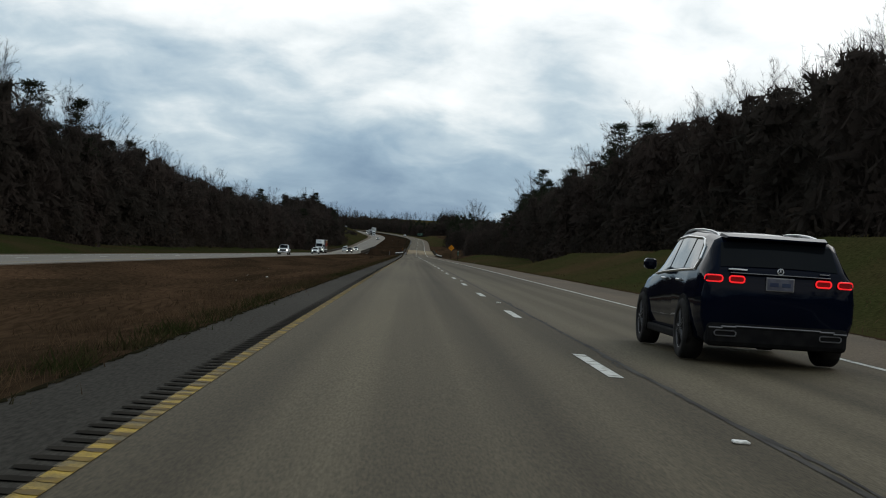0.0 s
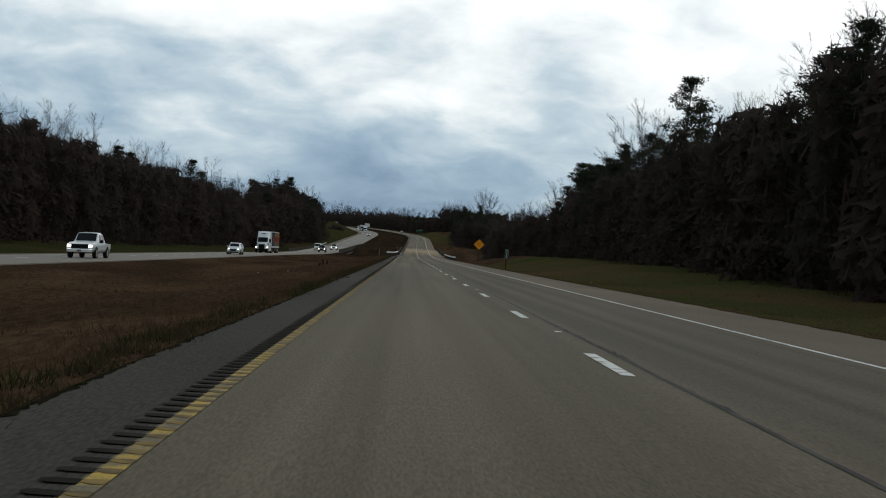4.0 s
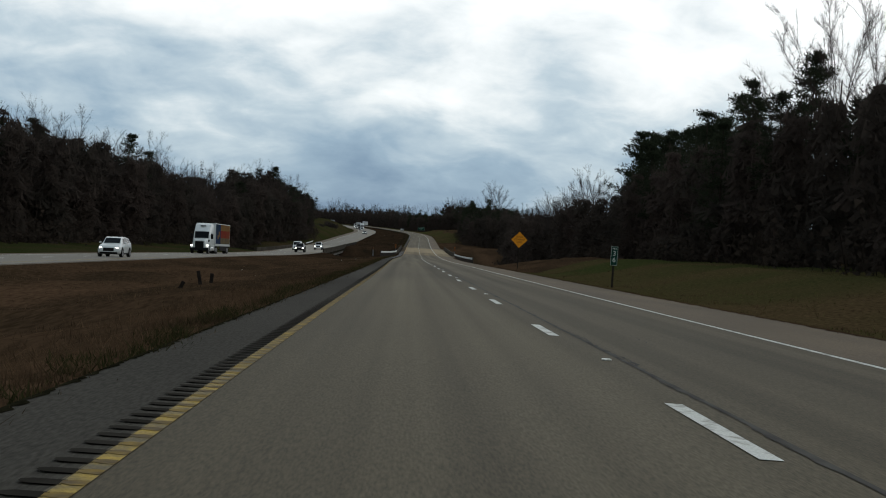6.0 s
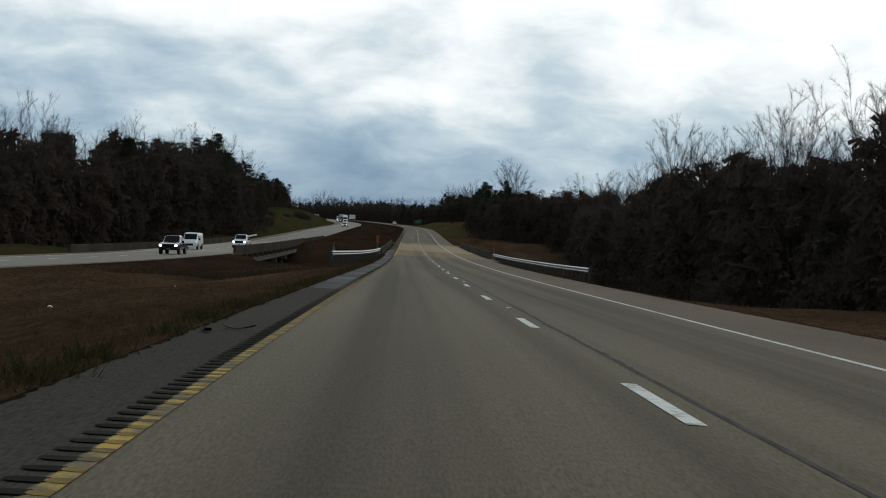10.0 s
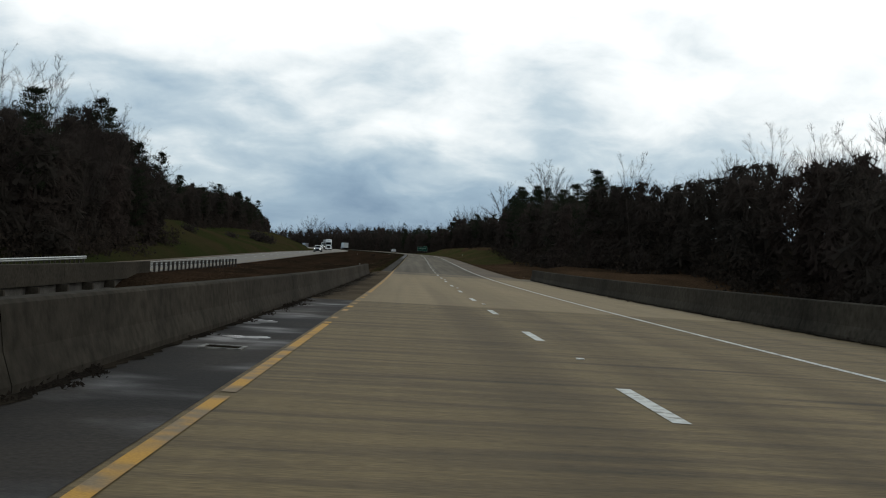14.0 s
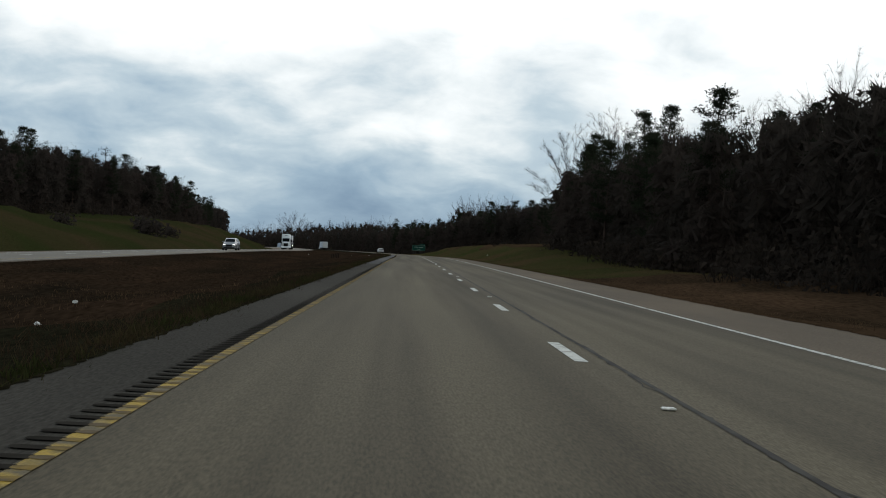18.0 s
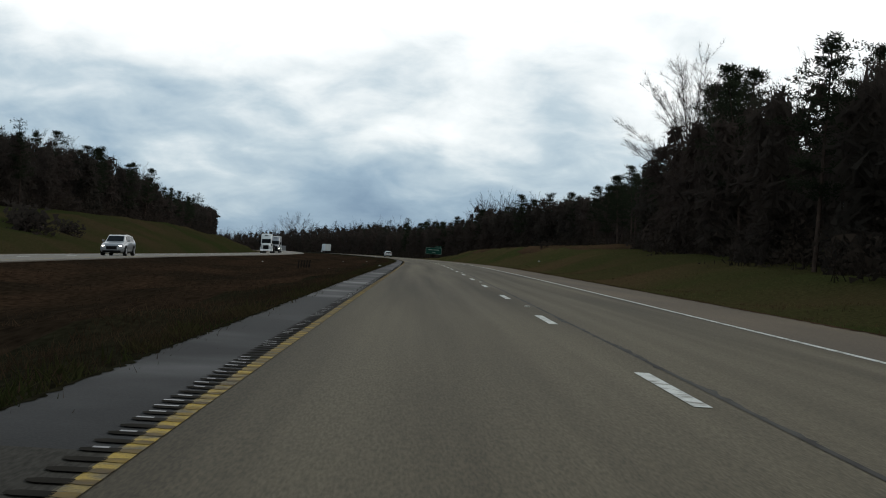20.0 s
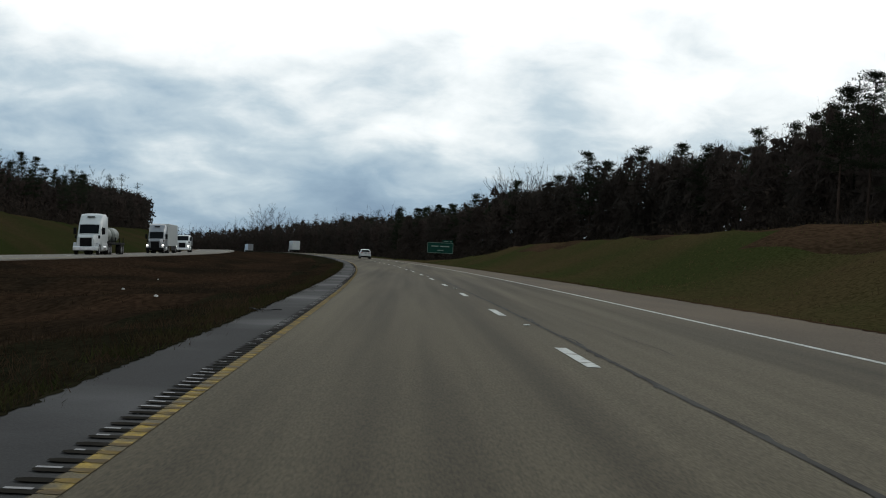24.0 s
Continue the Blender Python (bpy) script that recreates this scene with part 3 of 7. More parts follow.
def brush_clump(seed, h=4.0, w=2.6, stems=7, tufts=22, shards=4):
    """A tangle of thin stems with dead leaves."""
    t = Build(seed)
    r = t.r
    for _ in range(stems):
        p = Vector((r.gauss(0, w * 0.4), r.gauss(0, w * 0.4), -0.3))
        top = p + Vector((r.gauss(0, 0.25), r.gauss(0, 0.25), 1)) * h * r.uniform(0.7, 1.15)
        t.spike(p, top, 0.045)
        for _ in range(2):
            q = p.lerp(top, r.uniform(0.35, 0.95))
            t.spike(q, q + Vector((r.gauss(0, 0.45), r.gauss(0, 0.45), r.uniform(0.4, 1.0))) * h * 0.22, 0.022)
    for _ in range(tufts):
        t.leaves(Vector((r.gauss(0, w * 0.45), r.gauss(0, w * 0.45), abs(r.gauss(0, 0.38)) * h + 0.1)), r.uniform(0.4, 0.75), shards, 1.0)
    return t.data()


def tree_thing(name, kinds, mats, label):
    """The first of a kind of tree: trunk and crown under an Empty, far below the land until it is set."""
    (tv, tf), (cv, cf) = kinds
    e = empty(name, pose(0, 0, 0), label=label, category="tree")
    mesh_object("trunk", tv, tf, mats[0], e, smooth=True)
    mesh_object("crown", cv, cf, mats[1], e)
    return e


tree_line_left = table([-400, 600, 660, 700, 770, 782, 800, 850, 905, 1000, 1150, 1260, 1330, 1480, 1600, 3400], [-50, -50, -43, -36.5, -36.5, -47, -53, -56, -62, -60, -55, -55, -47.5, -46, -52, -52])
tree_line_right = table([-400, 0, 150, 250, 400, 430, 448, 500, 600, 640, 660, 690, 715, 755, 795, 868, 900, 943, 962, 1000, 1050, 1120, 1160, 1200, 1240, 3400],
                        [27, 27, 27, 24, 22, 20, 17, 19, 22, 30, 31, 29, 20, 19, 20, 19, 20, 24, 31, 37, 41, 43, 34, 24, 19, 19])
hard_h = [bare_tree(11, 20, 0.55, 9, 0.34), bare_tree(23, 18.5, 0.7, 10, 0.3, 9, 11), bare_tree(37, 21, 0.42, 9, 0.42), bare_tree(41, 17, 0.85, 11, 0.26, 9, 11), bare_tree(59, 20.5, 0.35, 8, 0.46), bare_tree(61, 20, 0.75, 11, 0.3, 10, 10, 1.7), bare_tree(67, 19.5, 0.6, 14, 0.3, 13, 15, 0.9)]
pine_h = [pine_tree(71, 21, 0.34, 0.19, 17, 26), pine_tree(83, 19, 0.3, 0.21, 17, 26), pine_tree(97, 20, 0.4, 0.17, 16, 26), pine_tree(103, 17, 0.2, 0.21, 17, 26), pine_tree(131, 20, 0.34, 0.2, 17, 26)]
rng = random.Random(7)


def set_trees(firsts, spots, group):
    """Sets the first tree of each kind and copies of it at the spots (s, u, height factor, kind)."""
    used = set()
    for s, u, k, i in spots:
        i = i % len(firsts)
        p = place(s, u, float(ground(s, u)))
        m = Matrix.Translation(p) @ Matrix.Rotation(rng.uniform(0, 6.28), 4, "Z") @ Matrix.Rotation(rng.gauss(0, 0.03), 4, "X")
        ob = firsts[i]
        if i in used:
            ob = copy_thing(firsts[i], m)
        else:
            used.add(i)
            ob.matrix_basis = m
        ob.scale = (k * rng.uniform(0.85, 1.1), k * rng.uniform(0.85, 1.1), k)
        ob["group"] = group


def spots_along(side, s0, s1, step, depth, heights, kinds):
    out, s = [], s0
    line = tree_line_left if side < 0 else tree_line_right
    while s < s1:
        u = float(line(s)) + side * rng.uniform(depth[0], depth[1])
        out.append((s, u, float(heights(s)) * rng.uniform(0.96, 1.15), rng.randrange(kinds)))
        s += step * rng.uniform(0.5, 1.5)
    return out


tall_l = table([0, 120, 170, 250, 320, 400, 480, 560, 600, 650, 700, 760, 790, 805, 850, 900, 950, 1000, 1050, 1100, 1150, 1250, 1400, 3400], [1.2, 1.15, 1.12, 1.0, 0.96, 0.88, 0.89, 0.94, 1.04, 0.98, 0.78, 0.54, 0.85, 0.98, 0.76, 0.57, 0.66, 0.61, 0.66, 0.69, 0.59, 0.53, 0.74, 1.1])
tall_r = table([0, 40, 100, 150, 200, 250, 300, 340, 370, 400, 430, 460, 500, 540, 580, 620, 650, 680, 700, 720, 760, 800, 840, 870, 900, 950, 1000, 1050, 1100, 1150, 1200, 1250, 1300, 1400, 1500, 1600, 3400], [0.9, 0.87, 0.79, 0.85, 0.94, 0.88, 0.69, 0.62, 0.58, 0.51, 0.5, 0.56, 0.7, 0.76, 0.8, 0.81, 0.71, 0.66, 0.62, 0.53, 0.56, 0.62, 0.67, 0.62, 0.66, 0.5, 0.58, 0.67, 0.66, 0.78, 0.64, 0.57, 0.59, 0.67, 0.76, 0.82, 1.05])
hard_names = [tree_thing("hardwood_tree", k, (BARK, TWIG), "tall leafless hardwood tree with grey-brown twigs at the wood's edge") for k in hard_h]
pine_names = [tree_thing("pine_tree", k, (PINE_BARK, NEEDLE), "tall dark green pine with a bare lower trunk") for k in pine_h]
hard_spots = spots_along(-1, 140, 790, 7, (2, 14), tall_l, 5) + spots_along(1, 60, 250, 4, (3, 14), tall_r, 5) + spots_along(1, 440, 720, 5, (3, 16), tall_r, 5) + spots_along(1, 260, 440, 25, (3, 12), tall_r, 5) + spots_along(-1, 800, 1300, 14, (4, 14), tall_l, 5) + spots_along(1, 720, 1300, 14, (2, 14), tall_r, 5)
pine_spots = spots_along(1, 190, 330, 13, (2, 14), tall_r, 5) + spots_along(1, 330, 408, 5, (2, 10), tall_r, 5) + spots_along(1, 718, 1320, 7.5, (1, 14), tall_r, 5) + spots_along(-1, 800, 1300, 8, (0, 14), tall_l, 5) + spots_along(-1, 200, 790, 40, (3, 12), tall_l, 5)
# single trees that stand out over the wood
hard_spots = [(334, 29.4, 0.98, 6), (330, 31, 0.9, 6), (690, 55, 1.38, 6), (695, 60, 1.3, 6), (900, 22, 0.85, 6), (424, 24, 0.62, 3), (434, 23, 0.6, 1), (463, 24, 0.66, 3), (483, 23, 0.62, 3), (572, 38, 1.0, 6), (449, 27, 0.66, 6), (458, 25, 0.68, 6), (470, 26, 0.68, 6), (481, 24, 0.68, 6), (494, 27, 0.74, 6), (708, 24.5, 0.6, 2), (731, 25, 0.56, 4), (712, 26, 0.55, 0), (826, 62, 1.0, 5), (988, 42, 1.32, 6), (993, 46, 1.2, 6), (1370, 60, 0.8, 5), (1750, 26, 1.35, 5), (1756, 32, 1.25, 5), (1748, 20, 1.2, 5), (1540, -70, 1.1, 5), (690, -42, 1.0, 0), (704, -41, 0.97, 2), (716, -42, 0.95, 4), (730, -41, 0.95, 1), (744, -42, 0.92, 0), (756, -41, 0.9, 3), (680, 38, 0.68, 4), (690, 41, 0.7, 2), (702, 34, 0.64, 1), (668, 40, 0.72, 0), (637, 41, 0.76, 2), (645, 42, 0.74, 0), (658, 44, 0.76, 4), (968, 38, 1.12, 1), (479, -63, 1.1, 1), (600, 48, 0.95, 6), (545, 33, 0.85, 6)] + hard_spots
pine_spots = [(468, 36, 1.2, 0), (464, 39, 1.22, 4), (461, 37, 1.16, 1), (470, 42, 1.2, 0), (456, 40, 1.12, 1), (452, 37, 1.08, 2), (446, 40, 1.08, 4), (440, 38, 1.02, 0), (432, 36, 0.98, 1), (424, 38, 0.98, 2), (436, 41, 1.04, 3), (428, 41, 1.0, 0), (458, 35, 1.0, 3), (450, 36, 1.1, 1), (444, 35.5, 1.04, 0), (447, 43, 1.14, 2), (300, 27, 0.93, 0), (301.5, 28.5, 0.9, 1), (937, 36, 0.9, 2), (905, 25, 0.82, 0), (898, 26.5, 0.78, 4), (890, 23, 0.76, 1), (912, 27, 0.8, 2)] + [(342 + 5.5 * i, 35.5 + 2.5 * math.sin(i * 2.3), 0.88 + 0.04 * math.sin(i * 3.7), i) for i in range(15)] + [(984 + 4.2 * i, 38.5 + 4 * math.sin(i * 2.1) + 0.05 * i, 0.61 + 0.05 * math.sin(i * 3.1), i * 3) for i in range(16)] + pine_spots
set_trees(hard_names, hard_spots[:298], "hardwoods along the road")
set_trees(pine_names, pine_spots[:295], "pines along the road")


def scatter(name, bases, spots, mat, label, category):
    """Many plants that nobody could count, joined into one object of stuff."""
    V, F, k = [], [], 0
    faces_by = [np.array([f if len(f) == 4 else (*f, f[-1]) for f in b[1]]) for b in bases]
    for s, u, h, i in spots:
        b = bases[i % len(bases)][0]
        w = rng.uniform(0, 6.28)
        c, n = math.cos(w), math.sin(w)
        x = b * np.array([h * rng.uniform(0.85, 1.25), h * rng.uniform(0.85, 1.25), h])
        p = place(s, u, float(ground(s, u)))
        V.append(np.stack([x[:, 0] * c - x[:, 1] * n, x[:, 0] * n + x[:, 1] * c, x[:, 2]], -1) + p)
        F.append(faces_by[i % len(bases)] + k)
        k += len(b)
    V, F = np.concatenate(V), np.concatenate(F)
    faces = [tuple(f) if f[2] != f[3] else tuple(f[:3]) for f in F.tolist()]
    ob = mesh_object(name, V, faces, mat)
    return tagged(ob, label, category, kind="stuff")


def joined(k):
    (tv, tf), (cv, cf) = k
    return np.concatenate([tv, cv]), list(tf) + [tuple(i + len(tv) for i in f) for f in cf]


lite_hard = [joined(bare_tree(200 + i, 19 + 1.5 * i, 0.5, 7, 0.4, 6, 6, 1.2, True)) for i in range(3)]
lite_pine = [joined(pine_tree(300 + i, 20 + 2 * i, 0.24, 0.2, 12, 6, True)) for i in range(3)]
brushes = [brush_clump(400 + i, 4.0 + i, 2.6) for i in range(3)]


def wood_spots(s0, s1, step, depth, k, kinds, side):
    out, s = [], s0
    line = tree_line_left if side < 0 else tree_line_right
    while s < s1:
        out.append((s, float(line(s)) + side * rng.uniform(*depth), k * float((tall_l if side < 0 else tall_r)(s)) * rng.uniform(0.72, 1.02), rng.randrange(kinds)))
        s += step * rng.uniform(0.4, 1.6)
    return out


deep = wood_spots(130, 800, 3.6, (6, 40), 1.12, 3, -1) + wood_spots(60, 700, 3.6, (6, 34), 1.12, 3, 1)
scatter("bare_woods", lite_hard, deep, TWIG, "dense leafless hardwood forest behind the verges", "woods")
deep = wood_spots(800, 1500, 6, (6, 40), 1.0, 3, -1) + wood_spots(250, 425, 7, (4, 30), 1.0, 3, 1) + wood_spots(690, 1500, 5.5, (6, 36), 1.0, 3, 1)
scatter("pine_woods", lite_pine, deep, NEEDLE, "dense dark pine forest behind the verges", "woods")
hill = [(1325 + 4.5 * (i % 12) + rng.uniform(-2, 2), 62 + 7 * (i // 12) + rng.uniform(-3, 3), rng.uniform(0.95, 1.15)) for i in range(36)]
far = wood_spots(1500, 2500, 7, (2, 120), 1.1, 3, -1) + wood_spots(1500, 2500, 5, (2, 160), 1.1, 3, 1)
far_hard = [joined(bare_tree(220 + i, 19 + 1.5 * i, 0.6, 6, 0.4, 4, 4, 2.6, True)) for i in range(3)]
scatter("far_woods", far_hard + lite_pine[:1], [(s, u, k, rng.randrange(4)) for s, u, k, i in far] + [(s, u, k, rng.randrange(3)) for s, u, k in hill], TWIG, "hazy forest on the far rise where the road bends", "woods")

def scrub(seed, h=18.0, w=4.0, lobes=8, core=44, leaves=16, wisps=26, size=0.18, shoots=0):
    """A dense sapling thicket in rounded lobes from the ground to h: dead leaves inside, a haze of thin twigs at the rim."""
    t = Build(seed)
    r = t.r
    for i in range(lobes):
        z = (i + 0.6) / lobes
        fall = 1.0 if z < 0.65 else 1.0 - 0.3 * (z - 0.65) / 0.35
        rad = w * r.uniform(0.52, 0.68) * fall
        high = h * r.uniform(0.85, 1.0) / lobes
        c = Vector((r.gauss(0, w * 0.2), r.gauss(0, w * 0.2), (z * 0.95 - 0.03) * h))
        for _ in range(core):
            w0, w1 = r.uniform(0, 6.283), r.uniform(0, 6.283)
            g0, g1 = rad * r.uniform(0.2, 0.8), rad * r.uniform(0.2, 0.75)
            o = c + Vector((g0 * math.cos(w0), g0 * math.sin(w0), r.uniform(-0.95, 0.25) * high))
            e = c + Vector((g1 * math.cos(w1), g1 * math.sin(w1), r.uniform(-0.1, 0.72) * high))
            t.sliver(o, e, r.uniform(0.14, 0.34) * (1 if size < 0.5 else 2.4))
        for k in range(leaves + wisps):
            d = Vector((r.gauss(0, 1), r.gauss(0, 1), r.gauss(0.15, 1))).normalized()
            o = c + Vector((d.x * rad, d.y * rad, d.z * high)) * r.uniform(0.7, 1.02)
            if k < leaves:
                t.leaves(o, size * r.uniform(0.7, 1.2), 1, 0.0)
            else:
                e = (d + Vector((r.gauss(0, 0.4), r.gauss(0, 0.4), r.gauss(0.45, 0.4)))).normalized()
                t.sliver(o, o + e * r.uniform(0.5, 1.2), 0.03 if size < 0.5 else 0.06)
    for _ in range(shoots):
        w0, g = r.uniform(0, 6.283), w * 0.5 * math.sqrt(r.random())
        o = Vector((g * math.cos(w0), g * math.sin(w0), h * (0.97 - 0.22 * (g / w) - r.uniform(0, 0.16))))
        d = Vector((0.16 * math.cos(w0) + r.gauss(0, 0.1), 0.16 * math.sin(w0) + r.gauss(0, 0.1), 1)).normalized()
        ln = r.uniform(1.2, 2.6)
        t.sliver(o, o + d * ln, 0.016)
        for k in range(7):
            q = o + d * (ln * r.uniform(0.3, 0.95))
            e = (d + Vector((r.gauss(0, 0.45), r.gauss(0, 0.45), r.gauss(0, 0.15)))).normalized()
            t.sliver(q, q + e * ln * r.uniform(0.2, 0.45), 0.01)
    return t.data()


scrubs = [scrub(500 + i, 18.0 + 0.75 * i, 5.2, shoots=22) for i in range(5)]
far_scrubs = [scrub(520 + i, 18.0 + i, 4.6, 7, 12, 6, 5, 0.8) for i in range(4)]


def thick_rows(s0, s1, side, steps, k, kinds=5):
    """Rows of scrub one behind the other, the rear ones a little taller."""
    out = []
    for i, (step, d0, d1) in enumerate(zip(steps, (1.5, 6, 13), (6, 13, 24))):
        for s, u, h, j in wood_spots(s0, s1, step, (d0, d1), 1.0, kinds, side):
            h = float((tall_l if side < 0 else tall_r)(s)) * k * (0.88 + 0.05 * i) * rng.uniform(0.9, 1.04)
            out.append((s, u, h, j))
    return out


fill = thick_rows(120, 800, -1, (3.4, 3.2, 4.2), 1.06) + thick_rows(800, 1160, -1, (3.2, 3.4, 5), 1.06) + thick_rows(40, 190, 1, (2.6, 2.8, 4), 1.06) + thick_rows(190, 430, 1, (2.6, 2.8, 4), 1.06) + thick_rows(430, 560, 1, (2.5, 2.6, 3.6), 0.97) + thick_rows(560, 720, 1, (2.5, 2.6, 3.6), 1.06) + thick_rows(720, 960, 1, (2.6, 2.8, 4), 1.06) + thick_rows(960, 985, 1, (3.0, 3.2, 5), 1.06) + thick_rows(985, 1050, 1, (3.4, 3.4, 5), 0.55) + thick_rows(1050, 1300, 1, (3.0, 3.2, 5), 1.06)
far_fill = thick_rows(1150, 1500, -1, (3, 3, 4), 0.95, 4) + thick_rows(1300, 1500, 1, (3, 3, 4), 0.95, 4) + thick_rows(1500, 2300, -1, (7, 7, 7), 0.9, 4) + thick_rows(1500, 2300, 1, (5, 5, 6), 0.9, 4)
scatter("dense_scrub", scrubs, fill, BRUSH_DARK, "dense dark scrub filling the wood between trunks", "undergrowth")
scatter("far_scrub", far_scrubs, far_fill + [(s, u, k * 0.9, rng.randrange(4)) for s, u, k in hill], BRUSH_DARK, "dense dark scrub in the far woods", "undergrowth")
# woods out of view, added so that the car's rear reflects less bright sky
behind = wood_spots(-330, 60, 5.0, (2, 30), 1.0, 3, -1) + wood_spots(-330, 40, 5.0, (2, 30), 1.0, 3, 1)
scatter("rear_woods", [*lite_pine[:2], far_scrubs[0]], behind, BRUSH_DARK, "unseen forest added on both sides behind the start of the drive to darken reflections", "woods")
low = wood_spots(130, 1300, 3.2, (-1, 6), 1.1, 3, -1) + wood_spots(50, 1300, 2.6, (-1, 6), 1.1, 3, 1)
scatter("thicket", brushes, low, BRUSH, "tangled brown undergrowth along the forest edge", "undergrowth")
# ---- lane markings, rumble strip, markers ----


def bands(name, spans, u0, u1, h, mat, parent, label="", ds=6.0, zf=None):
    """One flat paint line laid over the spans (s0, s1)."""
    V, F, k = [], [], 0
    for a, b in spans:
        ss = np.linspace(a, b, max(2, int((b - a) / ds) + 1))
        z = (zf or deck)(ss, (u0 + u1) / 2) + h
        V += [place(ss, u0, z), place(ss, u1, z)]
        n = len(ss)
        F += [(k + i, k + n + i, k + n + i + 1, k + i + 1) for i in range(n - 1)]
        k += 2 * n
    return mesh_object(name, np.concatenate(V), F, mat, parent, label)


bands("yellow_line", [(-100, BR0), (BR1, 1500)], YEL - 0.075, YEL + 0.04, 0.006, YELLOW, road, "worn yellow edge line")
bands("edge_line", [(-100, BR0), (BR1, 1500)], EDGE - 0.06, EDGE + 0.06, 0.006, WHITE, road, "white outer edge line")
bands("lane_seam", [(-100, BR0 - 4), (BR1 + 3, 1200)], DASH + 0.3, DASH + 0.36, 0.004, SEAM, road, "dark tar seam beside the lane line")
# the painting crew's spacing drifts a little
DASH_AT = [12, 90, 210, 308, 410, 525, 565, 590, 603, 640, 680, 725, 815, 835, 873, 911, 950]
DASH_OFF = [-0.2, -0.28, -0.17, -0.34, 0.06, 0.59, -0.12, -1.0, -1.26, -0.47, 0.17, -0.39, 0.08, -0.6, -0.3, -0.66, -1.24]
for k in range(-4, 112):
    s0 = 13.66 + 12.19 * k
    s0 += float(np.interp(s0, DASH_AT, DASH_OFF))
    on = BR0 < s0 < BR1
    ss = np.array([s0, s0 + 3.05])
    z = deck(ss, DASH) + 0.006 + (0.002 if on else 0)
    a, b = place(ss, DASH - 0.075, z), place(ss, DASH + 0.075, z)
    mesh_object("lane_dash", [a[0], b[0], b[1], a[1]], [(0, 1, 2, 3)], WHITE, road)
# raised markers halfway between every second pair of dashes
marker_mesh = bmesh.new()
box(marker_mesh, -0.055, 0.055, -0.05, 0.05, 0, 0.02, 0.012)
first = None
MARKER = material("marker_plastic", (0.7, 0.7, 0.66), (0.45, 0.44, 0.4), 20, 0.4)
for k in range(-2, 44):
    s0 = 8.9 + 24.38 * k
    p = place(s0, DASH + 0.12, float(deck(s0, DASH)) + 0.003)
    if first is None:
        first = part("lane_marker", marker_mesh, MARKER, road, "white raised lane marker")
        first.matrix_basis = Matrix.Translation(p)
    else:
        ob = new("lane_marker", first.data)
        ob.parent = road
        ob.matrix_basis = Matrix.Translation(p)


gr_wet = random.Random(31)


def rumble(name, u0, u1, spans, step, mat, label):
    """Milled grooves: shallow dished slots laid over the shoulder's edge, their shade put into the colour, too many to
    count.
    """
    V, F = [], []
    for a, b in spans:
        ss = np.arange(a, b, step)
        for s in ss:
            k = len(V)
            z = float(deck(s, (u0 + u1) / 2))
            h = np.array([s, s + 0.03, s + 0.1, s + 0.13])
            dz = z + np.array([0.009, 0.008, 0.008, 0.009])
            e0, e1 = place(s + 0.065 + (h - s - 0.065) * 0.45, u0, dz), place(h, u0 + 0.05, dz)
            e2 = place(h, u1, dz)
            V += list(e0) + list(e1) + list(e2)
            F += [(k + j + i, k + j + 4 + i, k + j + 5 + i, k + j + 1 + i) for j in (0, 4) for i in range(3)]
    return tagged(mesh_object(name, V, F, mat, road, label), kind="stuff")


rumble("rumble_strip", YEL - 0.26, YEL - 0.06, [(-5, BR0 - 1), (BR1 + 6, 1080)], 0.31, GROOVE_SHADE, "milled rumble strip grooves beside the yellow line, their shade painted in")
puddles = []
for s in np.arange(790.04, 1080, 0.31):
    if gr_wet.random() < 0.55:
        a, b = YEL - gr_wet.uniform(0.2, 0.26), YEL - gr_wet.uniform(0.1, 0.16)
        z = float(deck(s, YEL - 0.16)) + 0.011
        puddles.append([place(s, a, z), place(s, b, z), place(s + 0.05, b, z), place(s + 0.05, a, z)])
tagged(mesh_object("groove_water", np.concatenate(puddles), np.arange(len(puddles) * 4).reshape(-1, 4), WET, road, "rain water standing in the grooves"), kind="stuff")
# darker yellow bars carry the grooves' shade as well as the wear
rumble("painted_groove", YEL - 0.075, YEL + 0.04, [(-5, BR0 - 1), (BR1 + 6, 1080)], 0.31, material("worn_shaded_yellow", (0.17, 0.11, 0.022), (0.08, 0.055, 0.025), 4, 0.8), "worn yellow paint, darkened for the shade in the rumble grooves")


def crack(s0, s1, u, wide, seed):
    """A wandering crack along the lane."""
    r = np.random.RandomState(seed)
    ss = np.arange(s0, s1, 0.22)
    uu = u + 0.05 * np.sin(ss * 0.4 + seed) * np.sin(ss * 0.13) + 0.03 * np.sin(ss * 1.3 + 2 * seed) + r.normal(0, 0.014, len(ss))
    w = np.abs(r.normal(wide, wide * 0.5, len(ss))) + 0.003
    z = deck(ss, uu) + 0.005
    n = len(ss)
    return mesh_object("crack", np.concatenate([place(ss, uu - w, z), place(ss, uu + w, z)]), [(i, n + i, n + i + 1, i + 1) for i in range(n - 1)], SEAM, road, "narrow dark crack")


cr = random.Random(12)
for s in list(range(25, 520, 45)) + list(range(660, 1080, 24)):
    a = s + cr.uniform(0, 12)
    crack(a, a + cr.uniform(4, 14), cr.choice((-0.75, 0.2, 0.75, 3.4, 4.6)) + cr.gauss(0, 0.15), cr.uniform(0.0015, 0.004), s)
for s in range(0, 1080, 24):
    if not 515 < s < 655:
        crack(s, s + cr.uniform(12, 24), DASH + 0.34, cr.uniform(0.008, 0.018), s + 5)


def opp_z(s, u):
    return opp_deck(s, u)


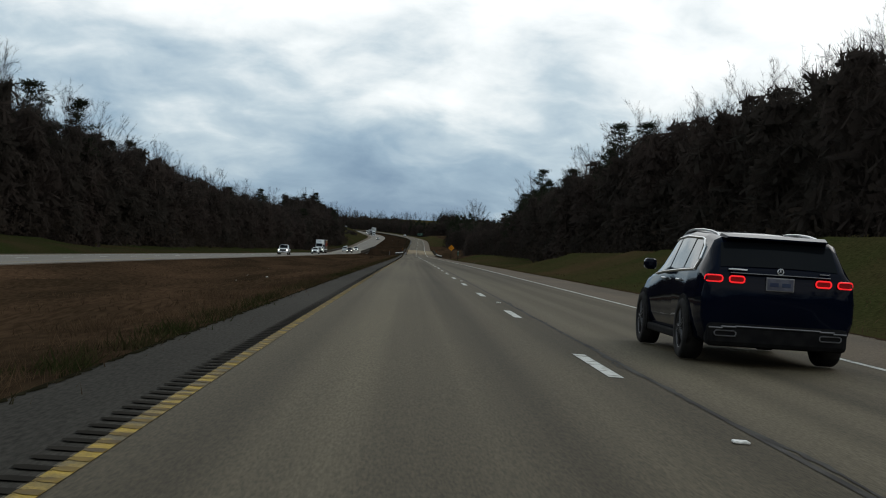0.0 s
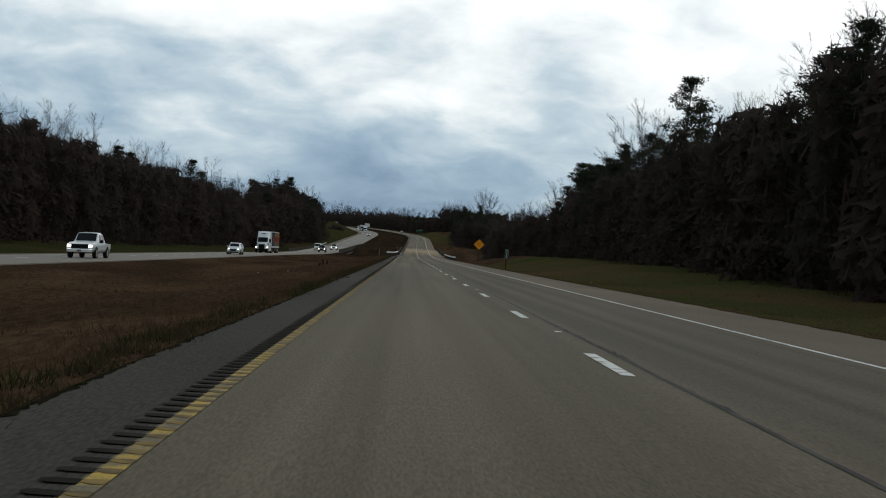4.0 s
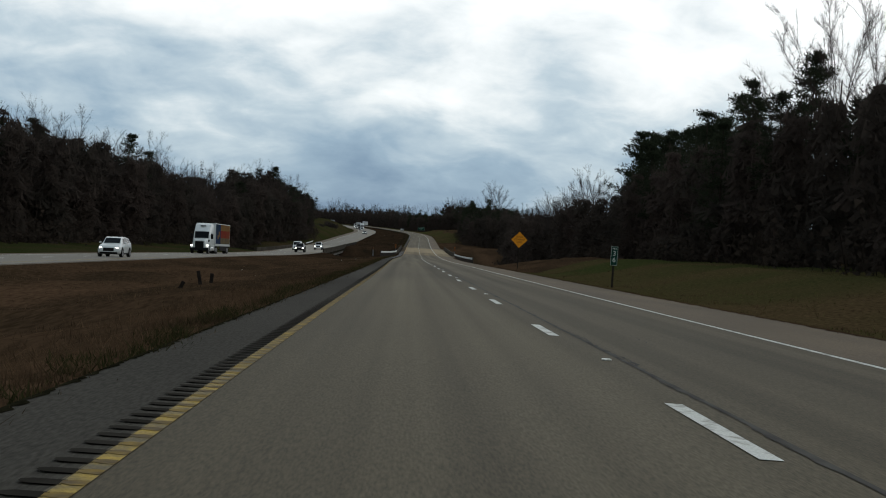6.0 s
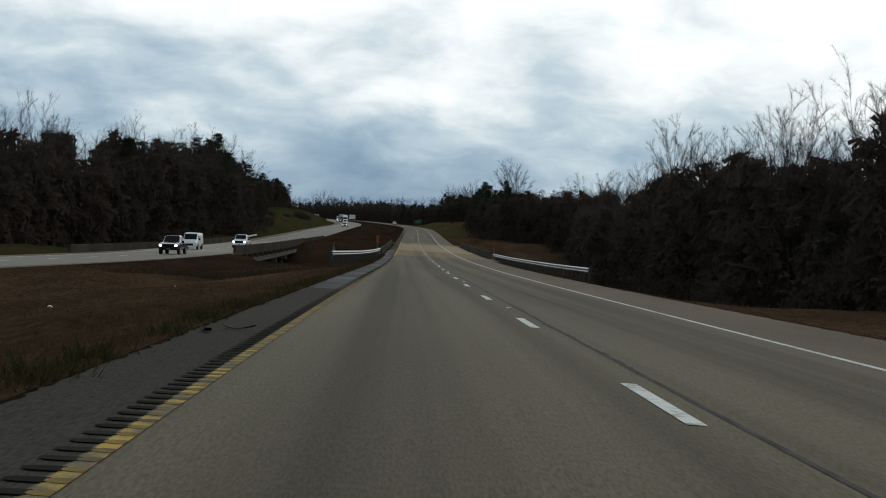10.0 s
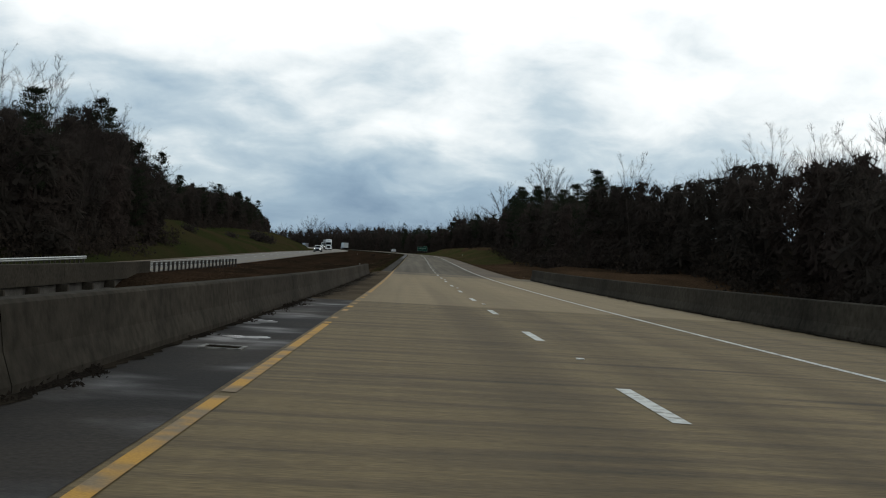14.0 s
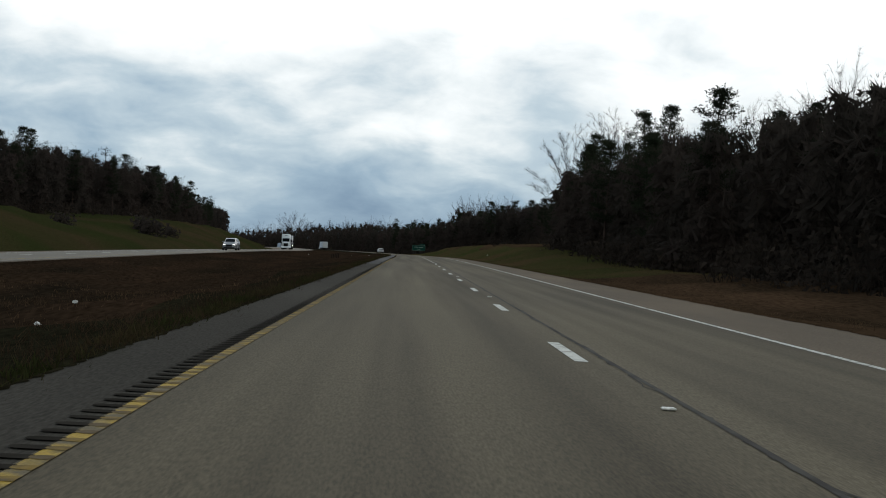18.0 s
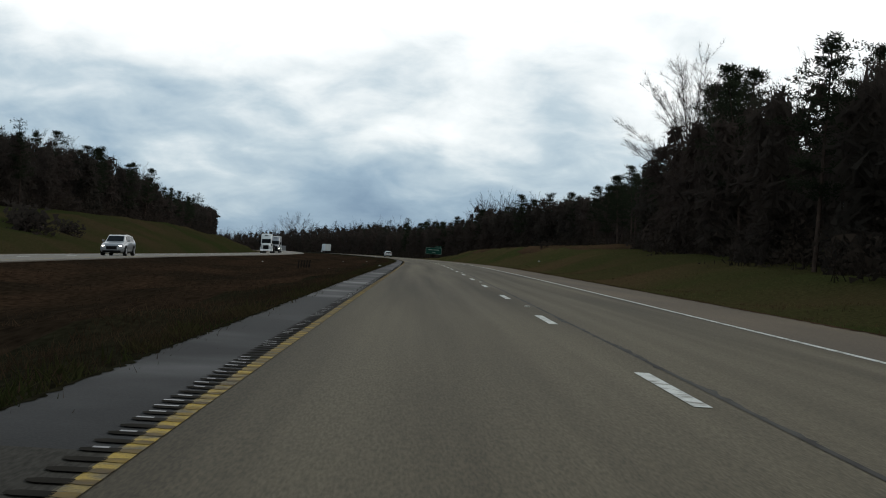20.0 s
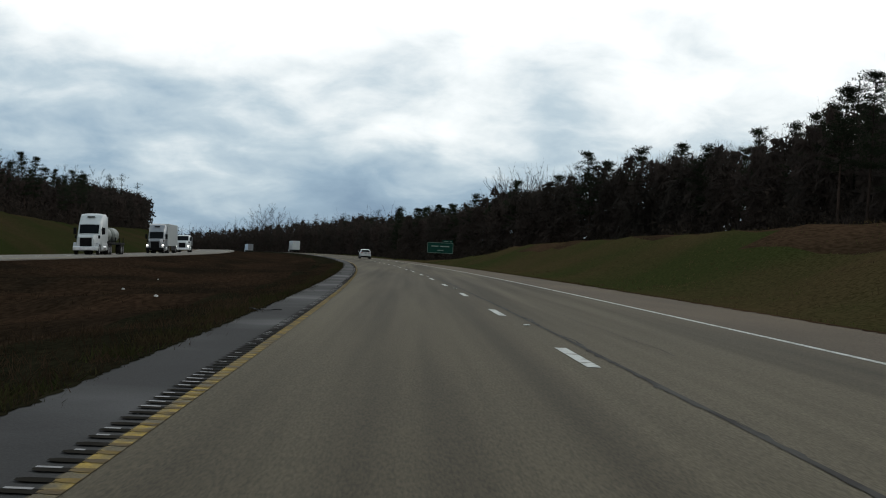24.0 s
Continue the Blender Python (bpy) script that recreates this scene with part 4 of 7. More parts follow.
bands("yellow_line", [(-150, 553), (658, 1700)], OPP_IN - 1.4, OPP_IN - 1.25, 0.008, YELLOW, opposite, zf=opp_z)
bands("edge_line", [(-150, 553), (658, 1700)], OPP_OUT + 2.65, OPP_OUT + 2.8, 0.008, WHITE, opposite, zf=opp_z)
for k in range(0, 130):
    ss = np.array([5.0 + 12.19 * k, 8.05 + 12.19 * k])
    z = opp_deck(ss, -25.2) + 0.008
    a, b = place(ss, -25.28, z), place(ss, -25.12, z)
    mesh_object("lane_dash", [a[0], b[0], b[1], a[1]], [(0, 1, 2, 3)], WHITE, opposite)

# ---- bridges ----
PAR_L, PAR_R = -3.05, 9.9


def box_along(name, s0, s1, u0, u1, zb, zt, mat, parent, label="", ds=6.0, zf=None, batter=0.0, flare=None):
    """A long solid along the road with rounded top edges; zb, zt: heights over the deck."""
    ss = np.linspace(s0, s1, max(2, int((s1 - s0) / ds) + 1))
    f = zf or deck
    zz = f(ss, (u0 + u1) / 2)
    c = min(0.03, (u1 - u0) * 0.2)
    sec = [(u0 - batter, zb), (u0, zt - c), (u0 + c, zt), (u1 - c, zt), (u1, zt - c), (u1 + batter, zb)]
    if flare:
        sec = [(u0 - (0.13 if flare < 0 else 0), zb)] + ([(u0 - 0.13, 0.08), (u0 - 0.05, 0.32)] if flare < 0 else []) + sec[1:5] + ([(u1 + 0.05, 0.32), (u1 + 0.13, 0.08)] if flare > 0 else []) + [(u1 + (0.13 if flare > 0 else 0), zb)]
    V = np.concatenate([place(ss, u, zz + z) for u, z in sec])
    n, m = len(ss), len(sec)
    F = [(k * n + i, ((k + 1) % m) * n + i, ((k + 1) % m) * n + i + 1, k * n + i + 1) for k in range(m) for i in range(n - 1)]
    F += [tuple(k * n for k in range(m))[::-1], tuple(k * n + n - 1 for k in range(m))]
    return mesh_object(name, V, F, mat, parent, label)


bridge = empty("road_bridge", label="concrete road bridge with stained tan deck over a creek", category="bridge", kind="structure")
APPROACH = material("approach_slab", (0.15, 0.115, 0.069), (0.092, 0.072, 0.047), 0.35, 0.85, 0.25, 30, 0.3, 40, stretch=(0.8, 0.4, 1), sharp=0.6, tracks=0.15)
BROWN_SLAB = material("brown_slab", (0.1, 0.074, 0.044), (0.066, 0.051, 0.034), 0.5, 0.85, 0.3, 30, 0.3, 40, stretch=(0.8, 0.5, 1), sharp=0.5, tracks=0.12)
for a, b, m, u in ((BR0, 548.0, BROWN_SLAB, IN_EDGE), (548.0, 591.0, DECK, PAR_L + 0.02), (591.0, 651.0, PALE_DECK, PAR_L + 0.02), (651.0, 657.0, PALE_DECK, PAR_L + 0.15), (657.0, BR1, APPROACH, PAR_L + 0.15)):
    strip("bridge_deck", [u, -1.9, 0.1, 2.1, 4.0, 6.5, PAR_R - 0.02], a, b, 3.0, lift(0.003), m, bridge, "stained tan concrete deck", skirt=0.6)
for i in range(8):
    a = 549.0 + i * 12.72
    box_along("parapet_panel", a, a + 12.69, PAR_L - 0.24, PAR_L, -0.3, 0.7, CONCRETE, bridge, "grey concrete parapet with dark stains", flare=1)
    a = 560.0 + i * 13.2
    box_along("parapet_panel", a, a + 13.17, PAR_R, PAR_R + 0.24, -0.3, 0.84, CONCRETE, bridge, "grey concrete parapet with dark stains", flare=-1)
PALE_END = material("pale_concrete_end", (0.13, 0.12, 0.1), (0.07, 0.064, 0.054), 1.6, 0.95, 0.25, 20, 0.3, 25, cover=0.45, sharp=0.4, spec=0.02)
box_along("parapet_end", 547.0, 549.0, PAR_L - 0.3, PAR_L - 0.06, -0.3, 0.5, PALE_END, bridge, "pale flared concrete end block", batter=0.12)
box_along("parapet_end", 558.2, 560.0, PAR_R + 0.04, PAR_R + 0.3, -0.3, 0.58, PALE_END, bridge, "pale flared concrete end block", batter=0.12)
box_along("deck_beam", 549, 651, PAR_L - 0.3, PAR_L + 0.5, -1.5, -0.25, DARK_CONCRETE, bridge)
box_along("deck_beam", 560, 664, PAR_R - 0.5, PAR_R + 0.3, -1.5, -0.25, DARK_CONCRETE, bridge)


def skew_joint(s0, slope, u0, u1, wide, seed, h=0.009):
    """A joint that crosses the deck at a slant, a little uneven and chipped."""
    r = np.random.RandomState(seed)
    uu = np.arange(u0, u1, 0.12)
    ss = s0 + slope * uu + 0.015 * np.sin(uu * 3.1 + seed) + r.normal(0, 0.008, len(uu))
    w = wide * r.uniform(0.55, 1.2, len(uu))
    n = len(uu)
    V = np.concatenate([place(ss - w, uu, deck(ss, uu) + h), place(ss + w, uu, deck(ss, uu) + h)])
    return mesh_object("expansion_joint", V, [(i, i + 1, n + i + 1, n + i) for i in range(n - 1)], SEAM, bridge, "dark slanting expansion joint")


skew_joint(548.4, 1.25, PAR_L + 0.2, PAR_R - 0.2, 0.035, 1)
skew_joint(548.75, 1.25, -1.2, 6.5, 0.012, 2)
skew_joint(653.7, 1.25, PAR_L + 0.3, PAR_R - 0.2, 0.03, 3)
skew_joint(653.95, 1.25, -2.6, 4.0, 0.022, 4)
skew_joint(591.2, 1.25, PAR_L + 0.3, PAR_R - 0.2, 0.014, 5)
strip("pavement_seam", [IN_EDGE + 0.05, 2.1, OUT_EDGE - 0.1], BR0 - 0.03, BR0 + 0.03, 0.06, lift(0.009), SEAM, bridge, "straight seam between asphalt and slab")
rngb = random.Random(5)
spans, s = [], BR0 + 0.5
while s < BR1 - 1:
    worn = 573 < s < 597
    e = min(BR1 - 0.5, s + (rngb.uniform(0.5, 1.4) if worn or s < 548 else rngb.uniform(1.2, 6)))
    spans.append((s, e))
    s = e + (rngb.uniform(1.2, 3.4) if worn or s < 548 else rngb.uniform(0.1, 0.5) if s < 615 else 0.1)
bands("yellow_line", spans, YEL - 0.065, YEL + 0.06, 0.011, ORANGE_YELLOW, bridge, "patchy orange-yellow edge line", ds=4)
bands("edge_line", [(BR0, BR1)], EDGE - 0.06, EDGE + 0.06, 0.009, WHITE, bridge)
# dirt and wet silt along the kerb side of the deck
SILT = material("dark_silt", (0.012, 0.0105, 0.0085), (0.026, 0.021, 0.0155), 0.7, 1.0, 0.4, 20, sharp=0.3, spec=0.0)
def ragged(name, s0, s1, ua, ub, h, mat, parent, label, ds=0.35, seed=1, zf=None, rough=0.5):
    """A band along the road from a straight line at ua to an uneven edge about ub."""
    r = np.random.RandomState(seed)
    ss = np.arange(s0, s1, ds)
    k = r.uniform(1 - rough, 1 + rough * 0.6, len(ss)) * (0.9 + 0.2 * np.sin(ss * 0.83 + seed) * np.sin(ss * 0.29))
    ue = ua + (ub - ua) * k
    f = zf or deck
    a, b = place(ss, ua, f(ss, ua + 0 * ss) + h), place(ss, ue, f(ss, ue) + h)
    n = len(ss)
    up = ub > ua
    F = [(i, n + i, n + i + 1, i + 1) if up else (i, i + 1, n + i + 1, n + i) for i in range(n - 1)]
    return mesh_object(name, np.concatenate([a, b]), F, mat, parent, label)


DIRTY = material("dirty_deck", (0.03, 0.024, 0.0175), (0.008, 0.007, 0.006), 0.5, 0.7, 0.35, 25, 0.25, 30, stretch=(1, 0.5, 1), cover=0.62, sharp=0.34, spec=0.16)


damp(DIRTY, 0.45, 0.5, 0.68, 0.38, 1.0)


DIRTY_PALE = material("silty_deck", (0.1, 0.077, 0.052), (0.042, 0.034, 0.025), 0.5, 0.95, 0.22, 60, 0.3, 60, stretch=(1, 0.5, 1), cover=0.5, sharp=0.5, spec=0.0)
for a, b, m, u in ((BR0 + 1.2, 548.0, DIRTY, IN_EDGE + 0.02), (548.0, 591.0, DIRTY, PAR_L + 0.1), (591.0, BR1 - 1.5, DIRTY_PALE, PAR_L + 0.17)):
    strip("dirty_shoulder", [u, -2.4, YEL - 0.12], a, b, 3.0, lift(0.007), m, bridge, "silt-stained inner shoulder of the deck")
ragged("silt_drift", 592, 652, PAR_L + 0.1, PAR_L + 0.62, 0.01, material("grey_grit", (0.045, 0.037, 0.028), (0.02, 0.017, 0.0135), 0.9, 1.0, 0.45, 30, sharp=0.4, spec=0.0), bridge, "drifted silt and grit", 0.1, 8, None, 0.35)
ragged("silt_band", 549, 650, PAR_L + 0.1, PAR_L + 0.3, 0.013, SILT, bridge, "dark silt at the parapet's foot", 0.3, 4)
ragged("silt_band", 560, 664, PAR_R - 0.1, PAR_R - 0.38, 0.012, SILT, bridge, "dark silt at the parapet's foot", 0.3, 5)
db = Build(77)
for side, u, s0, s1 in ((1, PAR_L + 0.2, 546, 650), (-1, PAR_R - 0.2, 560, 664)):
    for _ in range(70):
        s = db.r.uniform(s0, s1)
        uu = u + side * abs(db.r.gauss(0, 0.1))
        c = Vector(place(s, uu, float(deck(s, uu)) + 0.03))
        for _ in range(db.r.choice((1, 2, 4))):
            db.leaves(c + Vector((db.r.gauss(0, 0.08), db.r.gauss(0, 0.35), 0)), db.r.uniform(0.03, 0.06), 12, 1.2, 0.3)
tagged(mesh_object("leaf_litter", *db.data(), BRUSH), "dead leaves and twigs along the parapet's foot", "debris", kind="stuff")
# wet patches, grit and rubble along the inner shoulder
WET_DECK = material("wet_deck", (0.014, 0.0135, 0.013), (0.022, 0.02, 0.018), 1.2, 0.3, spec=0.4)
damp(WET_DECK, 1.3, 0.4, 0.62, 0.22, 0.8)
pr = np.random.RandomState(17)
for s, u, ls, wu in ((548.0, -2.3, 0.35, 0.45), (551.0, -2.55, 0.7, 0.35), (553.6, -2.5, 1.1, 0.42), (555.5, -2.2, 0.5, 0.3), (570.6, -2.25, 0.5, 0.3), (575.5, -2.6, 0.9, 0.25)):
    w = np.linspace(0, 2 * np.pi, 28, endpoint=False)
    k = 1 + 0.25 * np.sin(3 * w + s) + pr.normal(0, 0.09, 28)
    ps, pu = s + ls * k * np.cos(w), np.clip(u + wu * k * np.sin(w), PAR_L + 0.14, YEL - 0.14)
    mesh_object("wet_patch", place(ps, pu, deck(ps, pu) + 0.0105), [tuple(range(28))], WET_DECK, bridge, "shallow rain puddle on the stained deck")


def stones(name, spots, sizes, mat, label):
    """Loose grit and rubble, too many to count."""
    r = np.random.RandomState(len(spots))
    V, F = [], []
    for s, u in spots:
        k, q = len(V), r.uniform(*sizes)
        c = place(s, u, float(deck(s, u)) + 0.012 + q * 0.3)
        for d in ((1, 0, 0), (-1, 0, 0), (0, 1, 0), (0, -1, 0), (0, 0, 0.7), (0, 0, -0.6)):
            V.append(c + np.array(d) * q * r.uniform(0.6, 1.3, 3))
        F += [(k + a, k + b, k + c2) for a, b, c2 in ((0, 2, 4), (2, 1, 4), (1, 3, 4), (3, 0, 4), (2, 0, 5), (1, 2, 5), (3, 1, 5), (0, 3, 5))]
    return tagged(mesh_object(name, V, F, mat), label, "debris", kind="stuff")


stones("grit", [(pr.uniform(594, 655), PAR_L + 0.2 + abs(pr.normal(0, 0.32))) for _ in range(700)], (0.006, 0.022), material("pale_grit", (0.1, 0.09, 0.075), (0.04, 0.035, 0.03), 30, 0.95, per_island=0.5), "pale grit and gravel along the parapet's foot")
stones("rubble", [(pr.uniform(536, 549), -2.55 - abs(pr.normal(0, 0.45))) for _ in range(220)], (0.015, 0.075), material("brown_rubble", (0.045, 0.034, 0.025), (0.02, 0.016, 0.012), 6, 1.0, per_island=0.4, spec=0.0), "dark soil clods and rubble under the end of the rail")
# a square drain in the inner shoulder
drain = empty("deck_drain", label="square iron drain grate with pale worn rim in the deck shoulder", category="drain")
bm = bmesh.new()
for x0, x1, y0, y1 in ((-0.26, 0.26, -0.36, -0.3), (-0.26, 0.26, 0.3, 0.36), (-0.26, -0.21, -0.3, 0.3), (0.21, 0.26, -0.3, 0.3)):
    box(bm, x0, x1, y0, y1, -0.01, 0.012, 0.003)
part("frame", bm, material("pale_rim", (0.2, 0.19, 0.17), (0.1, 0.095, 0.085), 6, 0.7), drain, "pale worn rim")
for k in range(6):
    bm = bmesh.new()
    box(bm, -0.21, 0.21, -0.27 + k * 0.1, -0.23 + k * 0.1, -0.008, 0.004, 0.003)
    part("grate_bar", bm, SILT, drain)
drain.matrix_basis = Matrix.Translation(place(568.3, -2.25, float(deck(568.3, -2.25)) + 0.012)) @ Matrix.Rotation(radians(heading(568)), 4, "Z")

far_bridge = empty("opposite_bridge", label="older concrete bridge of the opposite carriageway", category="bridge", kind="structure")
strip("bridge_deck", [OPP_OUT + 0.2, -26, OPP_IN - 0.1], 553, 658, 3.0, lambda s, u: opp_deck(s, u), material("pale_deck", (0.22, 0.2, 0.165), (0.17, 0.155, 0.13), 0.3, 0.85, 0.2, 30), far_bridge, "pale concrete deck", skirt=0.3)
for i in range(8):
    a = 553 + i * 13.0
    box_along("parapet_panel", a, a + 12.95, OPP_IN - 0.14, OPP_IN + 0.1, -0.35, 0.8, CONCRETE, far_bridge, "streaked grey parapet", zf=opp_z)
    box_along("parapet_panel", a, a + 12.95, OPP_OUT - 0.1, OPP_OUT + 0.14, -0.35, 0.8, CONCRETE, far_bridge, zf=opp_z)
for a in (526.0, 539.5):
    box_along("parapet_panel", a, a + 13.45, OPP_OUT - 0.1, OPP_OUT + 0.14, -0.45, 0.8, CONCRETE, far_bridge, "streaked grey parapet", zf=opp_z)
for u in (OPP_IN - 0.35, -23.6, -27.5, OPP_OUT + 0.4):
    box_along("girder", 554, 657, u - 0.2, u + 0.2, -1.55, -0.3, DARK_CONCRETE, far_bridge, "stained concrete girder", zf=opp_z)
for s in np.arange(556, 657, 6.2):
    bm = bmesh.new()
    box(bm, -0.6, 0.6, -0.16, 0.16, -0.45, 0.0, 0.02)
    p = part("deck_bracket", bm, CONCRETE, far_bridge)
    p.matrix_basis = Matrix.Translation(place(s, OPP_IN - 0.1, float(opp_deck(s, OPP_IN)) - 0.38)) @ Matrix.Rotation(radians(heading(s)), 4, "Z")
for s in (572, 590, 608, 626, 644):
    for u in (OPP_IN - 1.2, -25.5, OPP_OUT + 1.2):
        bm = bmesh.new()
        rod(bm, (0, 0, -7.5), (0, 0, 0), 0.32, 0.32, 12)
        p = part("pier", bm, DARK_CONCRETE, far_bridge, smooth=False)
        p.matrix_basis = Matrix.Translation(place(s, u, float(opp_deck(s, u)) - 1.5))
    box_along("pier_cap", s - 0.45, s + 0.45, OPP_OUT + 0.4, OPP_IN - 0.3, -2.1, -1.5, DARK_CONCRETE, far_bridge, zf=lambda q, w: opp_deck(q, -25.5))
for s in (572, 608, 644):
    for u in (PAR_L + 1.0, 3.2, PAR_R - 1.0):
        bm = bmesh.new()
        rod(bm, (0, 0, -7.5), (0, 0, 0), 0.35, 0.35, 12)
        p = part("pier", bm, DARK_CONCRETE, bridge)
        p.matrix_basis = Matrix.Translation(place(s, u, float(deck(s, u)) - 1.2))

# ---- guard rails ----


def guard_rail(name, pts, zf, face, label, post_step=1.9):
    """A W-beam rail on posts along pts (s, u); face: +1 when its front looks to the right."""
    e = empty(name, label=label, category="guard rail")
    ss = np.array([p[0] for p in pts], float)
    fine = np.linspace(ss[0], ss[-1], int((ss[-1] - ss[0]) / 1.9) + 1)
    uu = np.interp(fine, ss, [p[1] for p in pts])
    zz = zf(fine, uu)
    prof = [(0.0, 0.69), (0.045, 0.67), (0.085, 0.625), (0.085, 0.595), (0.03, 0.55), (0.0, 0.53), (0.03, 0.51), (0.085, 0.465), (0.085, 0.435), (0.045, 0.39), (0.0, 0.37)]
    n = len(fine)
    seg = 4
    for a in range(0, n - 1, seg):
        b = min(n - 1, a + seg)
        idx = np.arange(a, b + 1)
        V, m = [], len(idx)
        for d, h in prof:
            V.append(place(fine[idx], uu[idx] + face * d, zz[idx] + h + 0.03))
        for d, h in prof[::-1]:
            V.append(place(fine[idx], uu[idx] + face * (d - 0.006), zz[idx] + h + 0.03))
        k2 = len(prof) * 2
        F = [(k * m + i, ((k + 1) % k2) * m + i, ((k + 1) % k2) * m + i + 1, k * m + i + 1) for k in range(k2) for i in range(m - 1)]
        mesh_object("rail_beam", np.concatenate(V), F, GALV, e, "galvanised W-beam")
    post_m = None
    for s in np.arange(ss[0] + 0.6, ss[-1] - 0.3, post_step):
        u = float(np.interp(s, ss, [p[1] for p in pts]))
        m = Matrix.Translation(place(s, u - face * 0.12, float(zf(s, u)))) @ Matrix.Rotation(radians(heading(s)), 4, "Z")
        if post_m is None:
            bm = bmesh.new()
            box(bm, -0.08, 0.08, -0.075, 0.075, -0.7, 0.74, 0.008)
            box(bm, face * 0.08 - 0.035, face * 0.08 + 0.035, -0.07, 0.07, 0.4, 0.7, 0.006)
            p = part("post", bm, POST_WOOD, e, "grey weathered post")
            post_m = p.data
        else:
            p = new("post", post_m)
            p.parent = e
        p.matrix_basis = m
    return e


def road_side(s, u):
    u = np.asarray(u, float)
    return np.where((u > IN_EDGE) & (u < OUT_EDGE), deck(s, u), np.minimum(deck(s, np.clip(u, IN_EDGE, OUT_EDGE)), deck(s, np.clip(u, IN_EDGE, OUT_EDGE)) - 0.05))


guard_rail("guard_rail", [(488, -5.2), (510, -3.9), (530, -3.42), (549.6, -3.2)], road_side, 1, "galvanised W-beam guard rail leading to the bridge parapet")
guard_rail("guard_rail", [(478, 10.9), (500, 10.4), (530, 10.15), (561.5, 10.05)], road_side, -1, "galvanised W-beam guard rail along the outer shoulder")
guard_rail("guard_rail", [(658.5, OPP_IN - 0.1), (675, OPP_IN + 0.2), (700, OPP_IN + 1.1)], lambda s, u: opp_deck(s, OPP_IN) - 0.05 + 0 * u, -1, "galvanised guard rail at the far end of the opposite bridge")
guard_rail("guard_rail", [(658.5, OPP_OUT), (690, OPP_OUT - 0.3)], lambda s, u: opp_deck(s, OPP_OUT) + 0 * u, 1, "galvanised guard rail beside the opposite carriageway")

# ---- signs ----
SIGN_YELLOW = material("sign_yellow", (0.6, 0.23, 0.01), (0.52, 0.2, 0.01), 3, 0.5)
MARKER_ORANGE = material("marker_orange", (0.24, 0.07, 0.01), (0.18, 0.055, 0.009), 5, 0.6)
SIGN_GREEN = material("sign_green", (0.003, 0.038, 0.027), (0.003, 0.03, 0.021), 3, 0.5)
SIGN_WHITE = material("sign_white", (0.5, 0.54, 0.5), (0.42, 0.45, 0.42), 6, 0.5)
FADED_WHITE = material("faded_lettering", (0.2, 0.26, 0.22), (0.15, 0.2, 0.17), 6, 0.6)
BLACK = material("sign_black", (0.02, 0.015, 0.012), (0.03, 0.02, 0.015), 5, 0.6)
STEEL = material("sign_post_steel", (0.13, 0.13, 0.13), (0.08, 0.078, 0.075), 4, 0.6, metal=0.5)


def set_at(ob, s, u, dz=0.0, turn=0.0, on_ground=True):
    """Stands a thing at s, u, on the ground or at dz over the lane, turned with the road."""
    z = float(ground(s, u)) if on_ground else 0.0
    ob.matrix_basis = Matrix.Translation(place(s, u, z + dz)) @ Matrix.Rotation(radians(heading(s) + turn), 4, "Z")
    return ob


def words(text, size, mat, parent, x, z, y=-0.02, narrow=1.0):
    """Raised lettering on a sign's front, which looks along -y."""
    cu = bpy.data.curves.new("lettering", "FONT")
    cu.body, cu.size, cu.extrude, cu.align_x, cu.align_y = text, size, 0.003, "CENTER", "CENTER"
    tmp = bpy.data.objects.new("lettering", cu)
    me = bpy.data.meshes.new_from_object(tmp)
    bpy.data.objects.remove(tmp)
    me.materials.clear()
    me.materials.append(mat)
    ob = new("lettering", me)
    ob.parent = parent
    ob.matrix_basis = Matrix.Translation((x, y, z)) @ Matrix.Rotation(radians(90), 4, "X") @ Matrix.Diagonal((narrow, 1, 1, 1))
    return ob


def plate(name, outline, y0, y1, mat, parent, label="", bevel=0.0):
    bm = bmesh.new()
    vs = [bm.verts.new((x, y0, z)) for x, z in outline]
    f = bm.faces.new(vs)
    r = bmesh.ops.extrude_face_region(bm, geom=[f])
    bmesh.ops.translate(bm, vec=(0, y1 - y0, 0), verts=[v for v in r["geom"] if isinstance(v, bmesh.types.BMVert)])
    bmesh.ops.recalc_face_normals(bm, faces=bm.faces)
    return part(name, bm, mat, parent, label)


def rounded(cx, cz, w, h, r, n=4, spin=0.0):
    out = []
    for k, (sx, sz) in enumerate(((1, 1), (-1, 1), (-1, -1), (1, -1))):
        for i in range(n + 1):
            a = math.pi / 2 * (k + i / n)
            out.append((sx * (w / 2 - r) + r * math.cos(a), sz * (h / 2 - r) + r * math.sin(a)))
    c, s = math.cos(spin), math.sin(spin)
    return [(cx + x * c - z * s, cz + x * s + z * c) for x, z in out]


def post_part(parent, x, z0, z1, y=0.03, w=0.05, mat=None):
    bm = bmesh.new()
    box(bm, x - w / 2, x + w / 2, y, y + 0.04, z0, z1, 0.004)
    box(bm, x - w * 0.9, x + w * 0.9, y + 0.04, y + 0.05, z0, z1)
    return part("post", bm, mat or STEEL, parent, "steel channel post")


